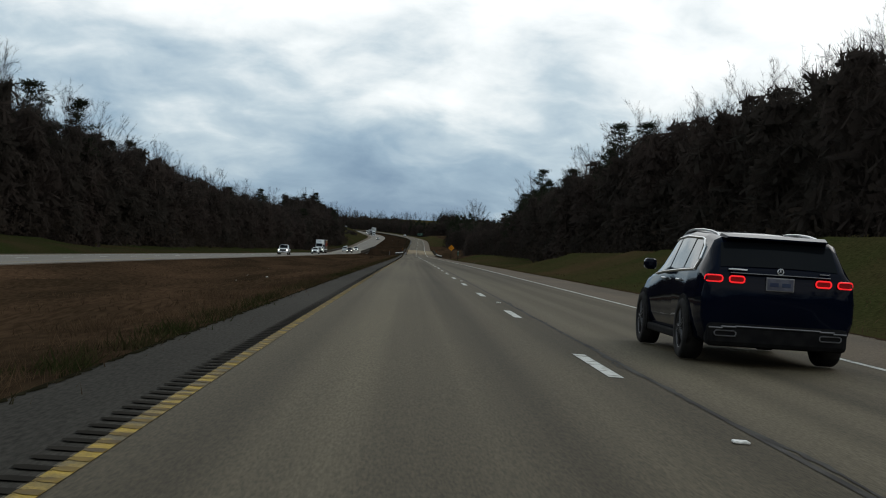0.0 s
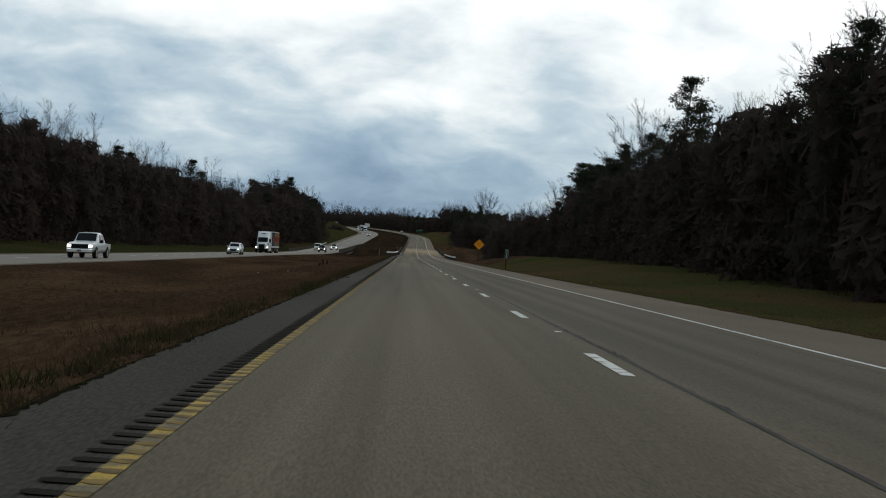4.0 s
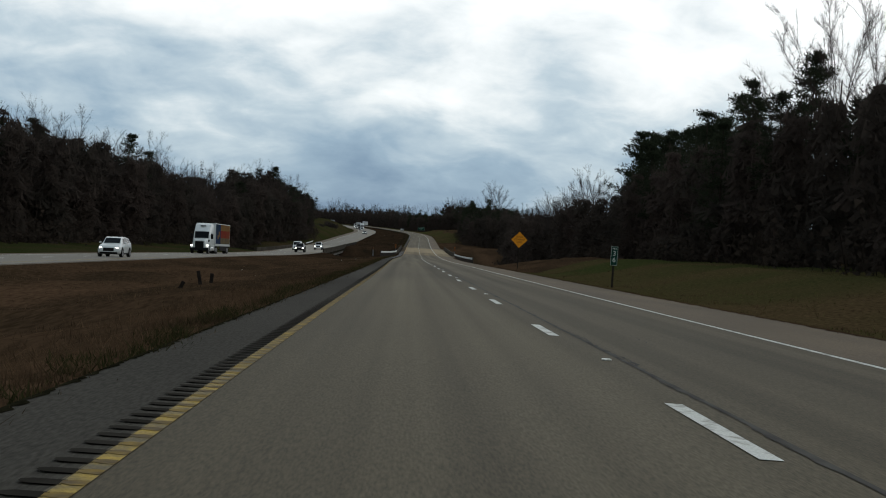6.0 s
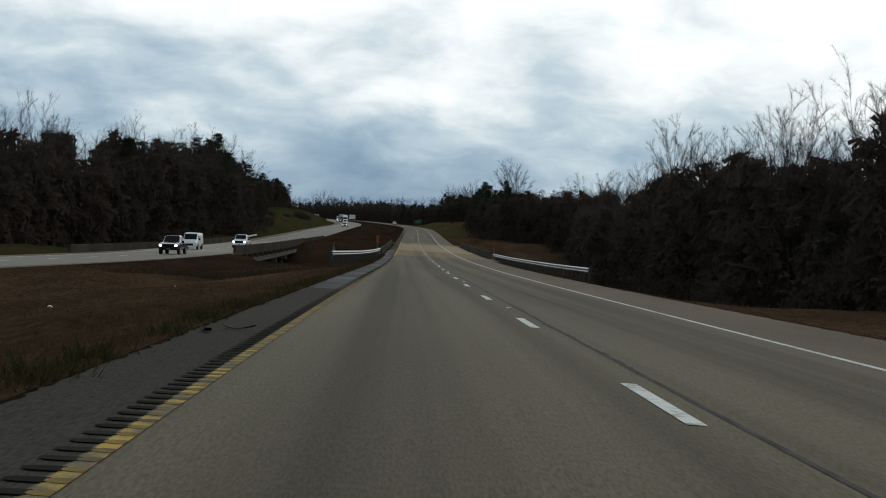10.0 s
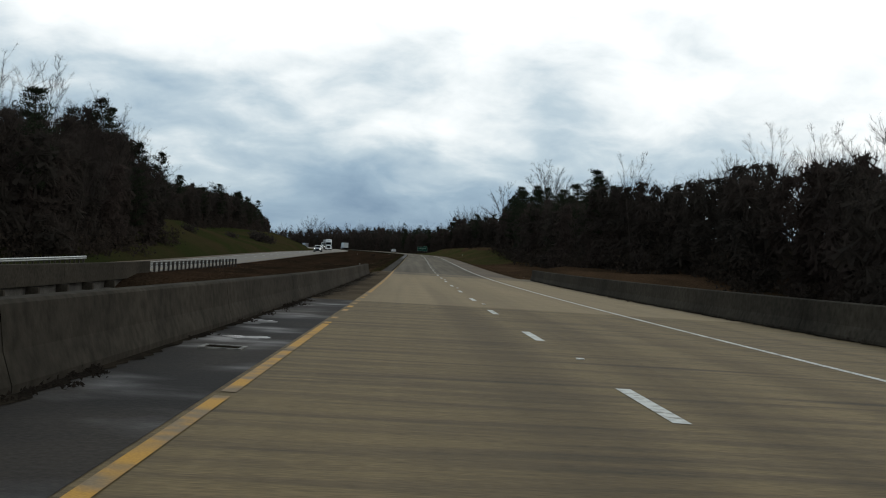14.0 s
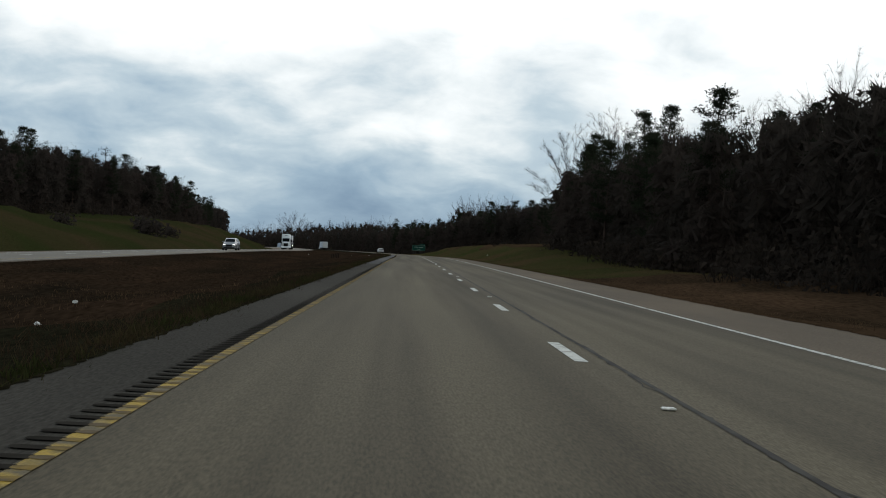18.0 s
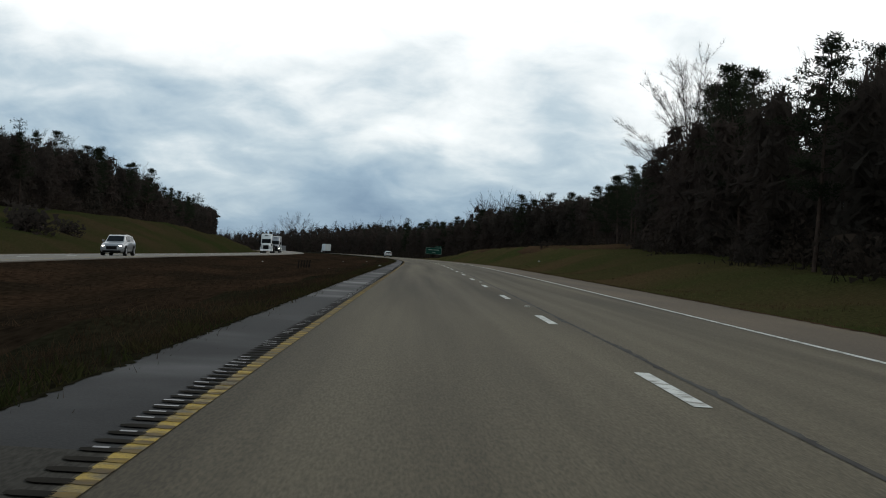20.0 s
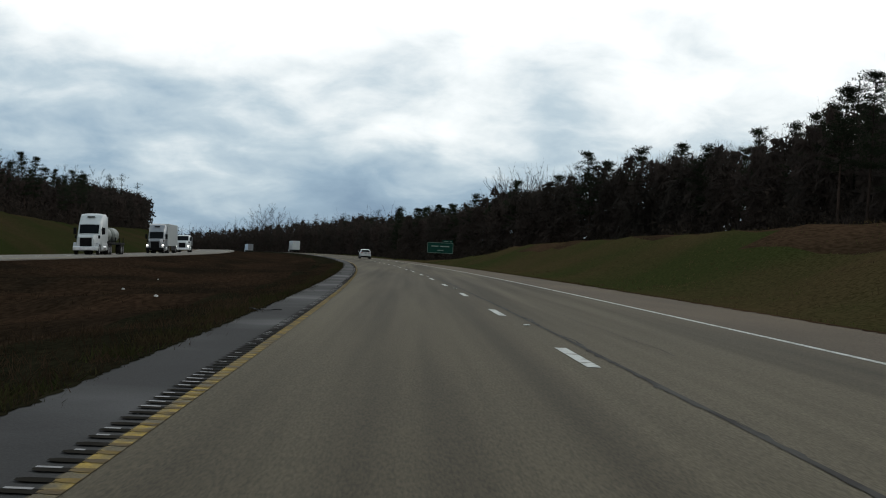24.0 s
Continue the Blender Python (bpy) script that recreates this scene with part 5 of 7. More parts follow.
SIGN_POST = material("dark_sign_post", (0.02, 0.017, 0.014), (0.03, 0.026, 0.022), 4, 0.9, spec=0.0)
warn = empty("warning_sign", label="yellow diamond bridge warning sign on a steel post beside the shoulder", category="road sign")
post_part(warn, 0, -0.5, 3.7, mat=SIGN_POST)
plate("panel", rounded(0, 3.1, 1.22, 1.22, 0.06, spin=math.pi / 4), -0.004, 0.004, SIGN_YELLOW, warn)
rim_o, rim_i = rounded(0, 3.1, 1.2, 1.2, 0.05, spin=math.pi / 4), rounded(0, 3.1, 1.15, 1.15, 0.04, spin=math.pi / 4)
n = len(rim_o)
mesh_object("border", [(x, -0.007, z) for x, z in rim_o + rim_i], [(i, (i + 1) % n, n + (i + 1) % n, n + i) for i in range(n)], BLACK, warn)
for text, z in (("BRIDGE", 3.38), ("ICES BEFORE", 3.12), ("ROAD", 2.86)):
    words(text, 0.235, BLACK, warn, 0, z, -0.006, 0.84)
set_at(warn, 380, 11.4)

mile = empty("mile_marker", label="small green mile marker with white figures on a thin post", category="road sign")
post_part(mile, 0, -0.4, 1.9, w=0.06, mat=SIGN_POST)
plate("panel", rounded(0, 1.62, 0.36, 1.0, 0.03), -0.004, 0.004, SIGN_GREEN, mile)
ro, ri = rounded(0, 1.62, 0.35, 0.99, 0.03), rounded(0, 1.62, 0.325, 0.965, 0.025)
n = len(ro)
mesh_object("border", [(x, -0.007, z) for x, z in ro + ri], [(i, (i + 1) % n, n + (i + 1) % n, n + i) for i in range(n)], SIGN_WHITE, mile)
words("MILE", 0.13, SIGN_WHITE, mile, 0, 2.0, -0.006, 0.9)
words("3", 0.36, SIGN_WHITE, mile, 0, 1.74, -0.006)
words("6", 0.36, SIGN_WHITE, mile, 0, 1.4, -0.006)
set_at(mile, 310, 10.73)


def object_marker(s, u, lean, flip, dz):
    e = empty("object_marker", label="yellow and black striped marker at the bridge end", category="road sign", group="bridge end markers")
    post_part(e, 0, -0.6, 1.6, w=0.06)
    plate("panel", rounded(0, 1.55, 0.31, 0.92, 0.02), -0.004, 0.004, MARKER_ORANGE, e)
    for k in range(-1, 6):
        z = 1.12 + k * 0.17
        pts = []
        for x, side in ((-0.15, 0), (0.15, 1)):
            zz = z + (0.15 if (side == 1) == flip else 0.0)
            pts += [(x, zz), (x, zz + 0.085)]
        lo, hi = 1.1, 2.0
        q = [pts[0], pts[2], pts[3], pts[1]]
        q = [(x, min(max(zz, lo), hi)) for x, zz in q]
        if max(v[1] for v in q) - min(v[1] for v in q) > 0.05:
            mesh_object("stripe", [(x, -0.007, zz) for x, zz in q], [(0, 1, 2, 3)], BLACK, e)
    e.matrix_basis = Matrix.Translation(place(s, u, float(deck(s, np.clip(u, -2.6, 9.0))) + dz)) @ Matrix.Rotation(radians(heading(s)), 4, "Z")
    return e


object_marker(541.5, -3.36, 0, False, 0.03)
object_marker(558.5, 10.05, 0, True, 0.2)
slim = empty("delineator", label="slim grey delineator post with an amber head behind the rail", category="road sign")
post_part(slim, 0, -2.5, 0.35, w=0.16)
plate("reflector", rounded(0, 0.62, 0.17, 0.6, 0.02), -0.004, 0.03, material("amber_reflector", (0.12, 0.05, 0.02), (0.07, 0.04, 0.02), 6, 0.6), slim)
set_at(slim, 553, -8.5, 0.05, 0, False)

guide = empty("guide_sign", label="green motorway exit guide sign on two posts at the wood's edge", category="road sign")
for x in (-1.5, 1.5):
    post_part(guide, x, -0.8, 4.6, y=0.05, w=0.16, mat=SIGN_POST)
plate("panel", rounded(0, 3.55, 4.9, 2.0, 0.15), -0.01, 0.02, SIGN_GREEN, guide)
ro, ri = rounded(0, 3.55, 4.86, 1.96, 0.14), rounded(0, 3.55, 4.76, 1.86, 0.11)
n = len(ro)
mesh_object("border", [(x, -0.014, z) for x, z in ro + ri], [(i, (i + 1) % n, n + (i + 1) % n, n + i) for i in range(n)], FADED_WHITE, guide)
plate("exit_tab", rounded(1.35, 4.82, 2.0, 0.5, 0.06), -0.01, 0.02, SIGN_GREEN, guide)
for x0, x1, z, h in ((-1.7, -0.35, 3.85, 0.34), (-0.05, 1.7, 3.85, 0.34), (-0.55, 0.6, 3.1, 0.22), (0.6, 1.5, 4.82, 0.16), (1.75, 2.15, 4.82, 0.2)):
    plate("lettering_bar", rounded((x0 + x1) / 2, z, x1 - x0, h * 0.55, 0.04), -0.015, -0.011, FADED_WHITE, guide)
set_at(guide, 1172, 16.5, -0.9)
guide.scale = (0.9, 0.9, 0.9)

# short delineator posts and broken stakes in the median
STAKE = material("dark_stake", (0.014, 0.012, 0.01), (0.022, 0.018, 0.015), 6, 0.9, spec=0.0)
rs = random.Random(3)


def stake(s, u, h, lean=0.0):
    bm = bmesh.new()
    box(bm, -0.065, 0.065, -0.05, 0.05, -0.3, h, 0.008)
    box(bm, -0.06, 0.06, -0.06, 0.06, h - 0.12, h - 0.08, 0.004)
    ob = part("stake", bm, STAKE)
    tagged(ob, "short dark weathered stake in the median grass", "post", "stakes in the median")
    set_at(ob, s, u)
    ob.matrix_basis = ob.matrix_basis @ Matrix.Rotation(lean, 4, "Y")
    return ob


for k in range(5):
    stake(908.4 + k * 0.12, -10.85 + 0.23 * k, 0.74 + rs.uniform(-0.04, 0.04), 0.1 + rs.gauss(0, 0.05))
for s, u, h in ((287, -8.1, 0.3), (290.5, -7.9, 0.5), (291.3, -7.6, 0.35)):
    stake(s, u, h, rs.gauss(0, 0.12))

# scraps of tyre, litter and bits of debris
RUBBER = material("tyre_rubber", (0.012, 0.012, 0.012), (0.02, 0.02, 0.02), 8, 0.8)
LITTER = material("white_litter", (0.6, 0.6, 0.58), (0.45, 0.45, 0.42), 6, 0.7)


def scrap(s, u, l, turn, on_road=True, bent=0.0):
    """A curled strip torn from a tyre tread."""
    bm = bmesh.new()
    n, w = 9, 0.045
    for i in range(n):
        t = i / (n - 1) - 0.5
        y, z = t * l, 0.012 + 0.035 * (4 * t * t) * rs.uniform(0.6, 1.2)
        x = bent * 4 * t * t
        for dx, dz in ((-w, 0), (w, 0), (w, 0.014), (-w, 0.014)):
            bm.verts.new((x + dx * rs.uniform(0.7, 1.1), y, z + dz))
    bm.verts.ensure_lookup_table()
    for i in range(n - 1):
        for k in range(4):
            bm.faces.new([bm.verts[i * 4 + k], bm.verts[i * 4 + (k + 1) % 4], bm.verts[i * 4 + 4 + (k + 1) % 4], bm.verts[i * 4 + 4 + k]])
    ob = part("tyre_scrap", bm, RUBBER)
    tagged(ob, "curled black strip of torn tyre on the shoulder", "debris", "tyre scraps")
    z = float(deck(s, u)) if on_road else float(ground(s, u))
    ob.matrix_basis = Matrix.Translation(place(s, u, z + 0.006)) @ Matrix.Rotation(radians(turn), 4, "Z")
    return ob


for a in ((209.5, -2.35, 0.35, 80), (411.3, -2.05, 0.42, 70, True, 0.15), (410.6, -2.3, 0.3, 20), (642.3, -2.27, 0.55, 88), (642.2, -2.72, 0.36, 84), (638.5, -2.75, 0.42, 60, True, 0.12), (640.2, -2.9, 0.3, 30), (653.4, -2.95, 0.65, 82, True, 0.16), (653.7, -2.75, 0.5, 100), (656.3, -2.5, 0.3, 80), (507.5, -3.0, 0.5, 85), (681, -2.3, 0.3, 80), (420.5, 9.3, 0.5, 60), (368.0, 8.9, 0.5, 100), (962, -2.35, 0.6, 75, True, 0.15), (117.0, -2.3, 0.35, 40)):
    scrap(*a)


def crumple(s, u, r, seed, on_ground=True):
    bm = bmesh.new()
    bmesh.ops.create_icosphere(bm, subdivisions=2, radius=r)
    q = random.Random(seed)
    for v in bm.verts:
        v.co *= q.uniform(0.6, 1.15)
        v.co.z = max(v.co.z * 0.6, -r * 0.3)
    ob = part("litter", bm, LITTER)
    tagged(ob, "crumpled white paper litter in the grass", "litter", "litter on the verges")
    z = float(ground(s, u)) if on_ground else float(deck(s, u))
    ob.matrix_basis = Matrix.Translation(place(s, u, z + r * 0.35))
    return ob


for i, (s, u) in enumerate(((70, -8.5), (92, -10.5), (72, -7.2), (120, -12), (255, -8.2), (262, -11), (320, -9), (348, -13), (430, -9), (440, -7.5), (725, -4.9), (736, -7), (880, -5.8), (905, -7), (990, -10), (1005, -8), (1012, -12), (975, -6.4), (235, 10.6), (245, 11.5), (690, 11.2), (905, 19), (50, 11.0), (640.4, -2.92), (636.0, 9.6), (883.5, -6.6), (911.6, -14.4), (935.6, -6.0))):
    crumple(s, u, 0.035 + 0.018 * (i % 3), i)
crumple(876.9, -2.8, 0.13, 40)
crumple(945.4, 14.2, 0.14, 41)

# ---- vehicles ----


def paint(name, col, rough=0.25, metal=0.0, coat=0.6, spec=0.35):
    m = material(name, col, tuple(c * 0.92 for c in col), 2.0, rough, metal=metal, spec=spec)
    m.node_tree.nodes["Principled BSDF"].inputs["Coat Weight"].default_value = coat
    return m


NAVY = paint("navy_black_paint", (0.0016, 0.003, 0.0085), 0.06, 0.0, 0.0, 0.08)
BUMPER_METAL = material("bumper_metal", (0.2, 0.2, 0.21), (0.15, 0.15, 0.155), 5, 0.4, metal=0.8, spec=0.4)
PLATE_GREY = material("plate_grey", (0.085, 0.088, 0.11), (0.06, 0.062, 0.08), 9, 0.5)
WHITE_CAR = paint("white_car_paint", (0.42, 0.45, 0.45), 0.35, 0.0, 0.3, 0.25)
BLACK_CAR = paint("black_car_paint", (0.012, 0.012, 0.014), 0.25)
GREY_CAR = paint("grey_car_paint", (0.16, 0.17, 0.18), 0.3)
TINT = paint("tinted_glass", (0.004, 0.005, 0.006), 0.05, 0.0, 0.0, 0.07)
PALE_GLASS = paint("side_glass", (0.1, 0.12, 0.13), 0.06, 0.0, 0.0)
TRIM = material("black_trim", (0.006, 0.006, 0.0065), (0.01, 0.01, 0.01), 8, 0.7, spec=0.03)
CHROME = material("chrome_trim", (0.8, 0.81, 0.82), (0.7, 0.71, 0.72), 5, 0.28, metal=1.0, spec=0.5)
TYRE = material("tyre", (0.012, 0.012, 0.012), (0.02, 0.019, 0.018), 9, 0.85)
DARK_RIM = material("dark_alloy_rim", (0.05, 0.052, 0.055), (0.03, 0.03, 0.032), 5, 0.4, metal=0.5, spec=0.4)
RIM = material("alloy_rim", (0.36, 0.37, 0.38), (0.26, 0.26, 0.27), 5, 0.4, metal=0.45, spec=0.5)
TAIL = glow("tail_lamp", (0.8, 0.012, 0.016), 0.75)
TAIL_OFF = material("red_lens", (0.3, 0.01, 0.012), (0.22, 0.01, 0.01), 6, 0.2)
HEAD = glow("head_lamp", (1.0, 0.97, 0.88), 4.0)
CLEAR = material("lamp_lens", (0.5, 0.52, 0.54), (0.4, 0.42, 0.44), 6, 0.15)


def wheel(parent, x, y, r, w, n=28, spokes=5, rim=None):
    """A wheel as one part of its vehicle: tyre and rim under it."""
    side = 1 if x > 0 else -1
    e = new("wheel")
    e.parent = parent
    e.matrix_basis = Matrix.Translation((x, y, r))
    prof = [(-w / 2, r * 0.66), (-w / 2, r * 0.93), (-w * 0.38, r * 0.995), (w * 0.38, r * 0.995), (w / 2, r * 0.93), (w / 2, r * 0.66), (w * 0.3, r * 0.64), (-w * 0.3, r * 0.64)]
    V = [(a, b * math.cos(2 * math.pi * i / n), b * math.sin(2 * math.pi * i / n)) for a, b in prof for i in range(n)]
    m = len(prof)
    F = [(k * n + i, k * n + (i + 1) % n, ((k + 1) % m) * n + (i + 1) % n, ((k + 1) % m) * n + i) for k in range(m) for i in range(n)]
    mesh_object("tyre", V, F, TYRE, e, smooth=True)
    bm = bmesh.new()
    o = side * w * 0.46
    rod(bm, (o - side * 0.05, 0, 0), (o, 0, 0), r * 0.2, r * 0.16, 12)
    for i in range(spokes * 2):
        a = 2 * math.pi * (i // 2) / spokes + (0.16 if i % 2 else -0.16)
        rod(bm, (o - side * 0.01, r * 0.12 * math.cos(a), r * 0.12 * math.sin(a)), (o - side * 0.02, r * 0.62 * math.cos(a), r * 0.62 * math.sin(a)), r * 0.055, r * 0.045, 6)
    prof2 = [(o, r * 0.66), (o - side * 0.02, r * 0.6), (o - side * w * 0.6, r * 0.58)]
    k = len(bm.verts)
    rings = [[bm.verts.new((a, b * math.cos(2 * math.pi * i / n), b * math.sin(2 * math.pi * i / n))) for i in range(n)] for a, b in prof2]
    for ra, rb in zip(rings, rings[1:]):
        for i in range(n):
            bm.faces.new((ra[i], ra[(i + 1) % n], rb[(i + 1) % n], rb[i]))
    bm.faces.new(rings[-1])
    part("rim", bm, rim or RIM, e, "spoked alloy rim")
    return e


class Shell:
    """A car body as sections along its length, and surfaces on it."""

    def __init__(self, rows):
        # rows: y, sill half width, side half width, belt half width, belt z, roof half width, roof z, floor z
        self.rows = sorted(rows)

    def at(self, y):
        ys = [r[0] for r in self.rows]
        return [float(np.interp(y, ys, [r[i] for r in self.rows])) for i in range(1, 8)]

    def section(self, y):
        ws, wm, wb, zb, wr, zr, zf = self.at(y)
        h = zb - zf
        rise = max(zr - zb, 0.0)
        return [(0, zf), (ws * 0.9, zf), (ws, zf + 0.06), (wm * 0.995, zf + h * 0.35), (wm, zf + h * 0.66), (wb + (wm - wb) * 0.3, zb - 0.05), (wb, zb),
                (wb + (wr - wb) * 0.52, zb + rise * 0.5), (wr + 0.02, zb + rise * 0.86), (wr - 0.06, zb + rise * 0.965), (wr * 0.55, zr), (0, zr + 0.012 * min(1, rise * 3))]

    def side(self, y, t, out=0.007):
        ws, wm, wb, zb, wr, zr, zf = self.at(y)
        rise = zr - zb
        ts, xs, zs = (0, 0.5, 1.0), (wb, wb + (wr - wb) * 0.52, wr + 0.02), (zb, zb + rise * 0.5, zb + rise * 0.86)
        return float(np.interp(t, ts, xs)) + out, y, float(np.interp(t, ts, zs))

    def body(self, parent, mat, label, step=0.09):
        y0, y1 = self.rows[0][0], self.rows[-1][0]
        ys = sorted(set([r[0] for r in self.rows] + list(np.linspace(y0, y1, int((y1 - y0) / step)))))
        V, F = [], []
        secs = []
        for y in ys:
            s = self.section(y)
            loop = [(x, y, z) for x, z in s] + [(-x, y, z) for x, z in s[-2:0:-1]]
            secs.append(list(range(len(V), len(V) + len(loop))))
            V += loop
        for a, b in zip(secs, secs[1:]):
            n = len(a)
            F += [(a[i], a[(i + 1) % n], b[(i + 1) % n], b[i]) for i in range(n)]
        F += [tuple(secs[0]), tuple(secs[-1][::-1])]
        ob = mesh_object("body", V, F, mat, parent, label, smooth=True)
        ob.data.update()
        bm = bmesh.new()
        bm.from_mesh(ob.data)
        bmesh.ops.recalc_face_normals(bm, faces=bm.faces)
        for e in bm.edges:
            if len(e.link_faces) == 2 and e.calc_face_angle() > radians(52):
                e.smooth = False
        bm.to_mesh(ob.data)
        bm.free()
        return ob

    def pane(self, name, parent, mat, lo, hi, t0, t1, label="", n=8, out=0.007, rake0=0.0, rake1=0.0):
        """A side window between y lo and hi and heights t0 to t1, on both sides; rake: how far its ends lean back at the top."""
        for sgn in (1, -1):
            V, F = [], []
            for i in range(n + 1):
                for j in range(4):
                    t = t0 + (t1 - t0) * j / 3
                    y = lo + rake0 * j / 3 + (hi + rake1 * j / 3 - lo - rake0 * j / 3) * i / n
                    x, yy, z = self.side(y, t, out)
                    V.append((sgn * x, yy, z))
            for i in range(n):
                for j in range(3):
                    q = (i * 4 + j, i * 4 + j + 1, i * 4 + j + 5, i * 4 + j + 4)
                    F.append(q if sgn > 0 else q[::-1])
            mesh_object(name, V, F, mat, parent, label, smooth=True)

    def cross(self, name, parent, mat, y0, y1, inset, out, label="", k0=0.08, k1=0.92):
        """A windscreen or rear window between the stations y0 and y1 (its top), across the car."""
        V, F, n, m = [], [], 8, 6
        for i in range(m + 1):
            y = y0 + (y1 - y0) * (k0 + (k1 - k0) * i / m)
            ws, wm, wb, zb, wr, zr, zf = self.at(y)
            for j in range(n + 1):
                u = 2 * j / n - 1
                V.append(((wr - inset) * u, y + out[0], zr + out[1] - 0.02 * u * u))
        for i in range(m):
            for j in range(n):
                F.append((i * (n + 1) + j, i * (n + 1) + j + 1, (i + 1) * (n + 1) + j + 1, (i + 1) * (n + 1) + j))
        return mesh_object(name, V, F, mat, parent, label, smooth=True)


def arch(parent, x, y, r):
    """A flat dark disc that stands for the shade in the wheel well, and its moulded lip."""
    s = 1 if x > 0 else -1
    n = 16
    V, F = [], []
    for i in range(n + 1):
        a = math.pi * (i / n) * 1.16 - 0.25
        for rad, dx in ((r * 1.06, 0.006), (r * 1.15, 0.006), (r * 1.17, -0.02)):
            V.append((x + s * dx, y + rad * math.cos(a), r + rad * math.sin(a)))
    for i in range(n):
        for k in range(2):
            F.append((i * 3 + k, i * 3 + k + 1, i * 3 + k + 4, i * 3 + k + 3))
    mesh_object("arch_trim", V, F, TRIM, parent)
    # black disc on the solid body side, in place of the well's shade
    V = [(x + s * 0.004, y, r)] + [(x + s * 0.004, y + r * 1.08 * math.cos(math.pi * 2 * i / 24), max(0.2, r + r * 1.08 * math.sin(math.pi * 2 * i / 24))) for i in range(24)]
    mesh_object("wheel_housing", V, [(0, 1 + i, 1 + (i + 1) % 24) for i in range(24)], TRIM, parent)


def slab(name, parent, mat, x0, x1, y0, y1, z0, z1, bevel=0.012, label=""):
    bm = bmesh.new()
    box(bm, x0, x1, y0, y1, z0, z1, min(bevel, (x1 - x0) * 0.4, (y1 - y0) * 0.4, (z1 - z0) * 0.4))
    return part(name, bm, mat, parent, label, smooth=False)


def suv(col, label, lit_tail=False, lit_head=False, glass=TINT, side_glass=None):
    """A rounded five-door sport utility."""
    e = empty("suv", label=label, category="car")
    sh = Shell([(-2.33, 0.74, 0.83, 0.78, 0.93, 0.72, 0.99, 0.36), (-2.29, 0.82, 0.885, 0.85, 1.03, 0.74, 1.1, 0.32), (-2.1, 0.84, 0.905, 0.865, 1.085, 0.71, 1.34, 0.26), (-1.97, 0.86, 0.915, 0.87, 1.095, 0.69, 1.5, 0.24), (-1.4, 0.87, 0.925, 0.875, 1.085, 0.68, 1.56, 0.22),
                (-0.5, 0.87, 0.9, 0.865, 1.06, 0.67, 1.6, 0.2), (0.2, 0.87, 0.9, 0.86, 1.035, 0.65, 1.58, 0.2), (0.5, 0.87, 0.905, 0.86, 1.02, 0.63, 1.53, 0.2), (1.2, 0.87, 0.92, 0.85, 0.98, 0.68, 1.06, 0.2), (1.6, 0.87, 0.92, 0.83, 0.94, 0.64, 1.0, 0.22), (2.0, 0.85, 0.9, 0.79, 0.86, 0.6, 0.92, 0.24), (2.22, 0.78, 0.84, 0.74, 0.74, 0.56, 0.8, 0.26), (2.33, 0.66, 0.72, 0.66, 0.62, 0.5, 0.66, 0.3)])
    sh.body(e, col, "glossy body")
    sg = side_glass or glass
    sh.pane("front_side_window", e, sg, -0.02, 0.78, 0.04, 0.9, rake1=-0.36)
    sh.pane("rear_side_window", e, sg, -1.0, -0.1, 0.04, 0.9)
    sh.pane("quarter_window", e, sg, -1.72, -1.08, 0.04, 0.88, rake0=0.22)
    sh.cross("rear_window", e, glass, -2.27, -1.98, 0.05, (-0.012, 0.012), "dark tinted rear window", 0.06, 0.84)
    sh.cross("windscreen", e, glass, 1.2, 0.5, 0.05, (0.01, 0.012), "dark windscreen")
    # chrome line round the side windows
    for sgn in (1, -1):
        bm = bmesh.new()
        pts = [sh.side(y, 0.0, 0.012) for y in np.linspace(0.85, -1.75, 14)] + [sh.side(-1.78, 0.3, 0.012), sh.side(-1.7, 0.7, 0.012), sh.side(-1.5, 0.93, 0.012)] + [sh.side(y, 0.95, 0.012) for y in np.linspace(-1.4, 0.4, 9)]
        for p, q in zip(pts, pts[1:]):
            rod(bm, (sgn * p[0], p[1], p[2]), (sgn * q[0], q[1], q[2]), 0.013, None, 5)
        part("window_trim", bm, CHROME, e, "chrome window surround")
        bm = bmesh.new()
        rail = [(y, sh.at(y)[5] + dz) for y, dz in ((0.45, -0.03), (0.3, -0.012), (0.1, 0.002), (-0.3, 0.008), (-0.8, 0.008), (-1.3, 0.004), (-1.6, -0.004), (-1.75, -0.025))]
        for (ya, za), (yb, zb) in zip(rail, rail[1:]):
            rod(bm, (sgn * 0.6, ya, za), (sgn * 0.6, yb, zb), 0.014, None, 6)
        part("roof_rail", bm, CHROME, e, "silver roof rail")
        for y in (-1.42, 1.43):
            arch(e, sgn * 0.928, y, 0.365)
            wheel(e, sgn * 0.835, y, 0.365, 0.25, rim=DARK_RIM if lit_tail else None)
        slab("mirror", e, col, *(sorted((sgn * 0.9, sgn * 1.07))), 0.62, 0.8, 1.05, 1.2, 0.05, "door mirror")
        for y in (-0.95, 0.05):
            slab("door_handle", e, CHROME, *(sorted((sgn * 0.885, sgn * 0.93))), y - 0.1, y + 0.1, 0.935, 0.965, 0.012)
        slab("sill_trim", e, TRIM, *(sorted((sgn * 0.86, sgn * 0.925))), -1.0, 1.0, 0.22, 0.32, 0.02)
    slab("rear_bumper_skirt", e, TRIM, -0.82, 0.82, -2.37, -2.15, 0.22, 0.5, 0.06, "black lower bumper")
    bm = bmesh.new()
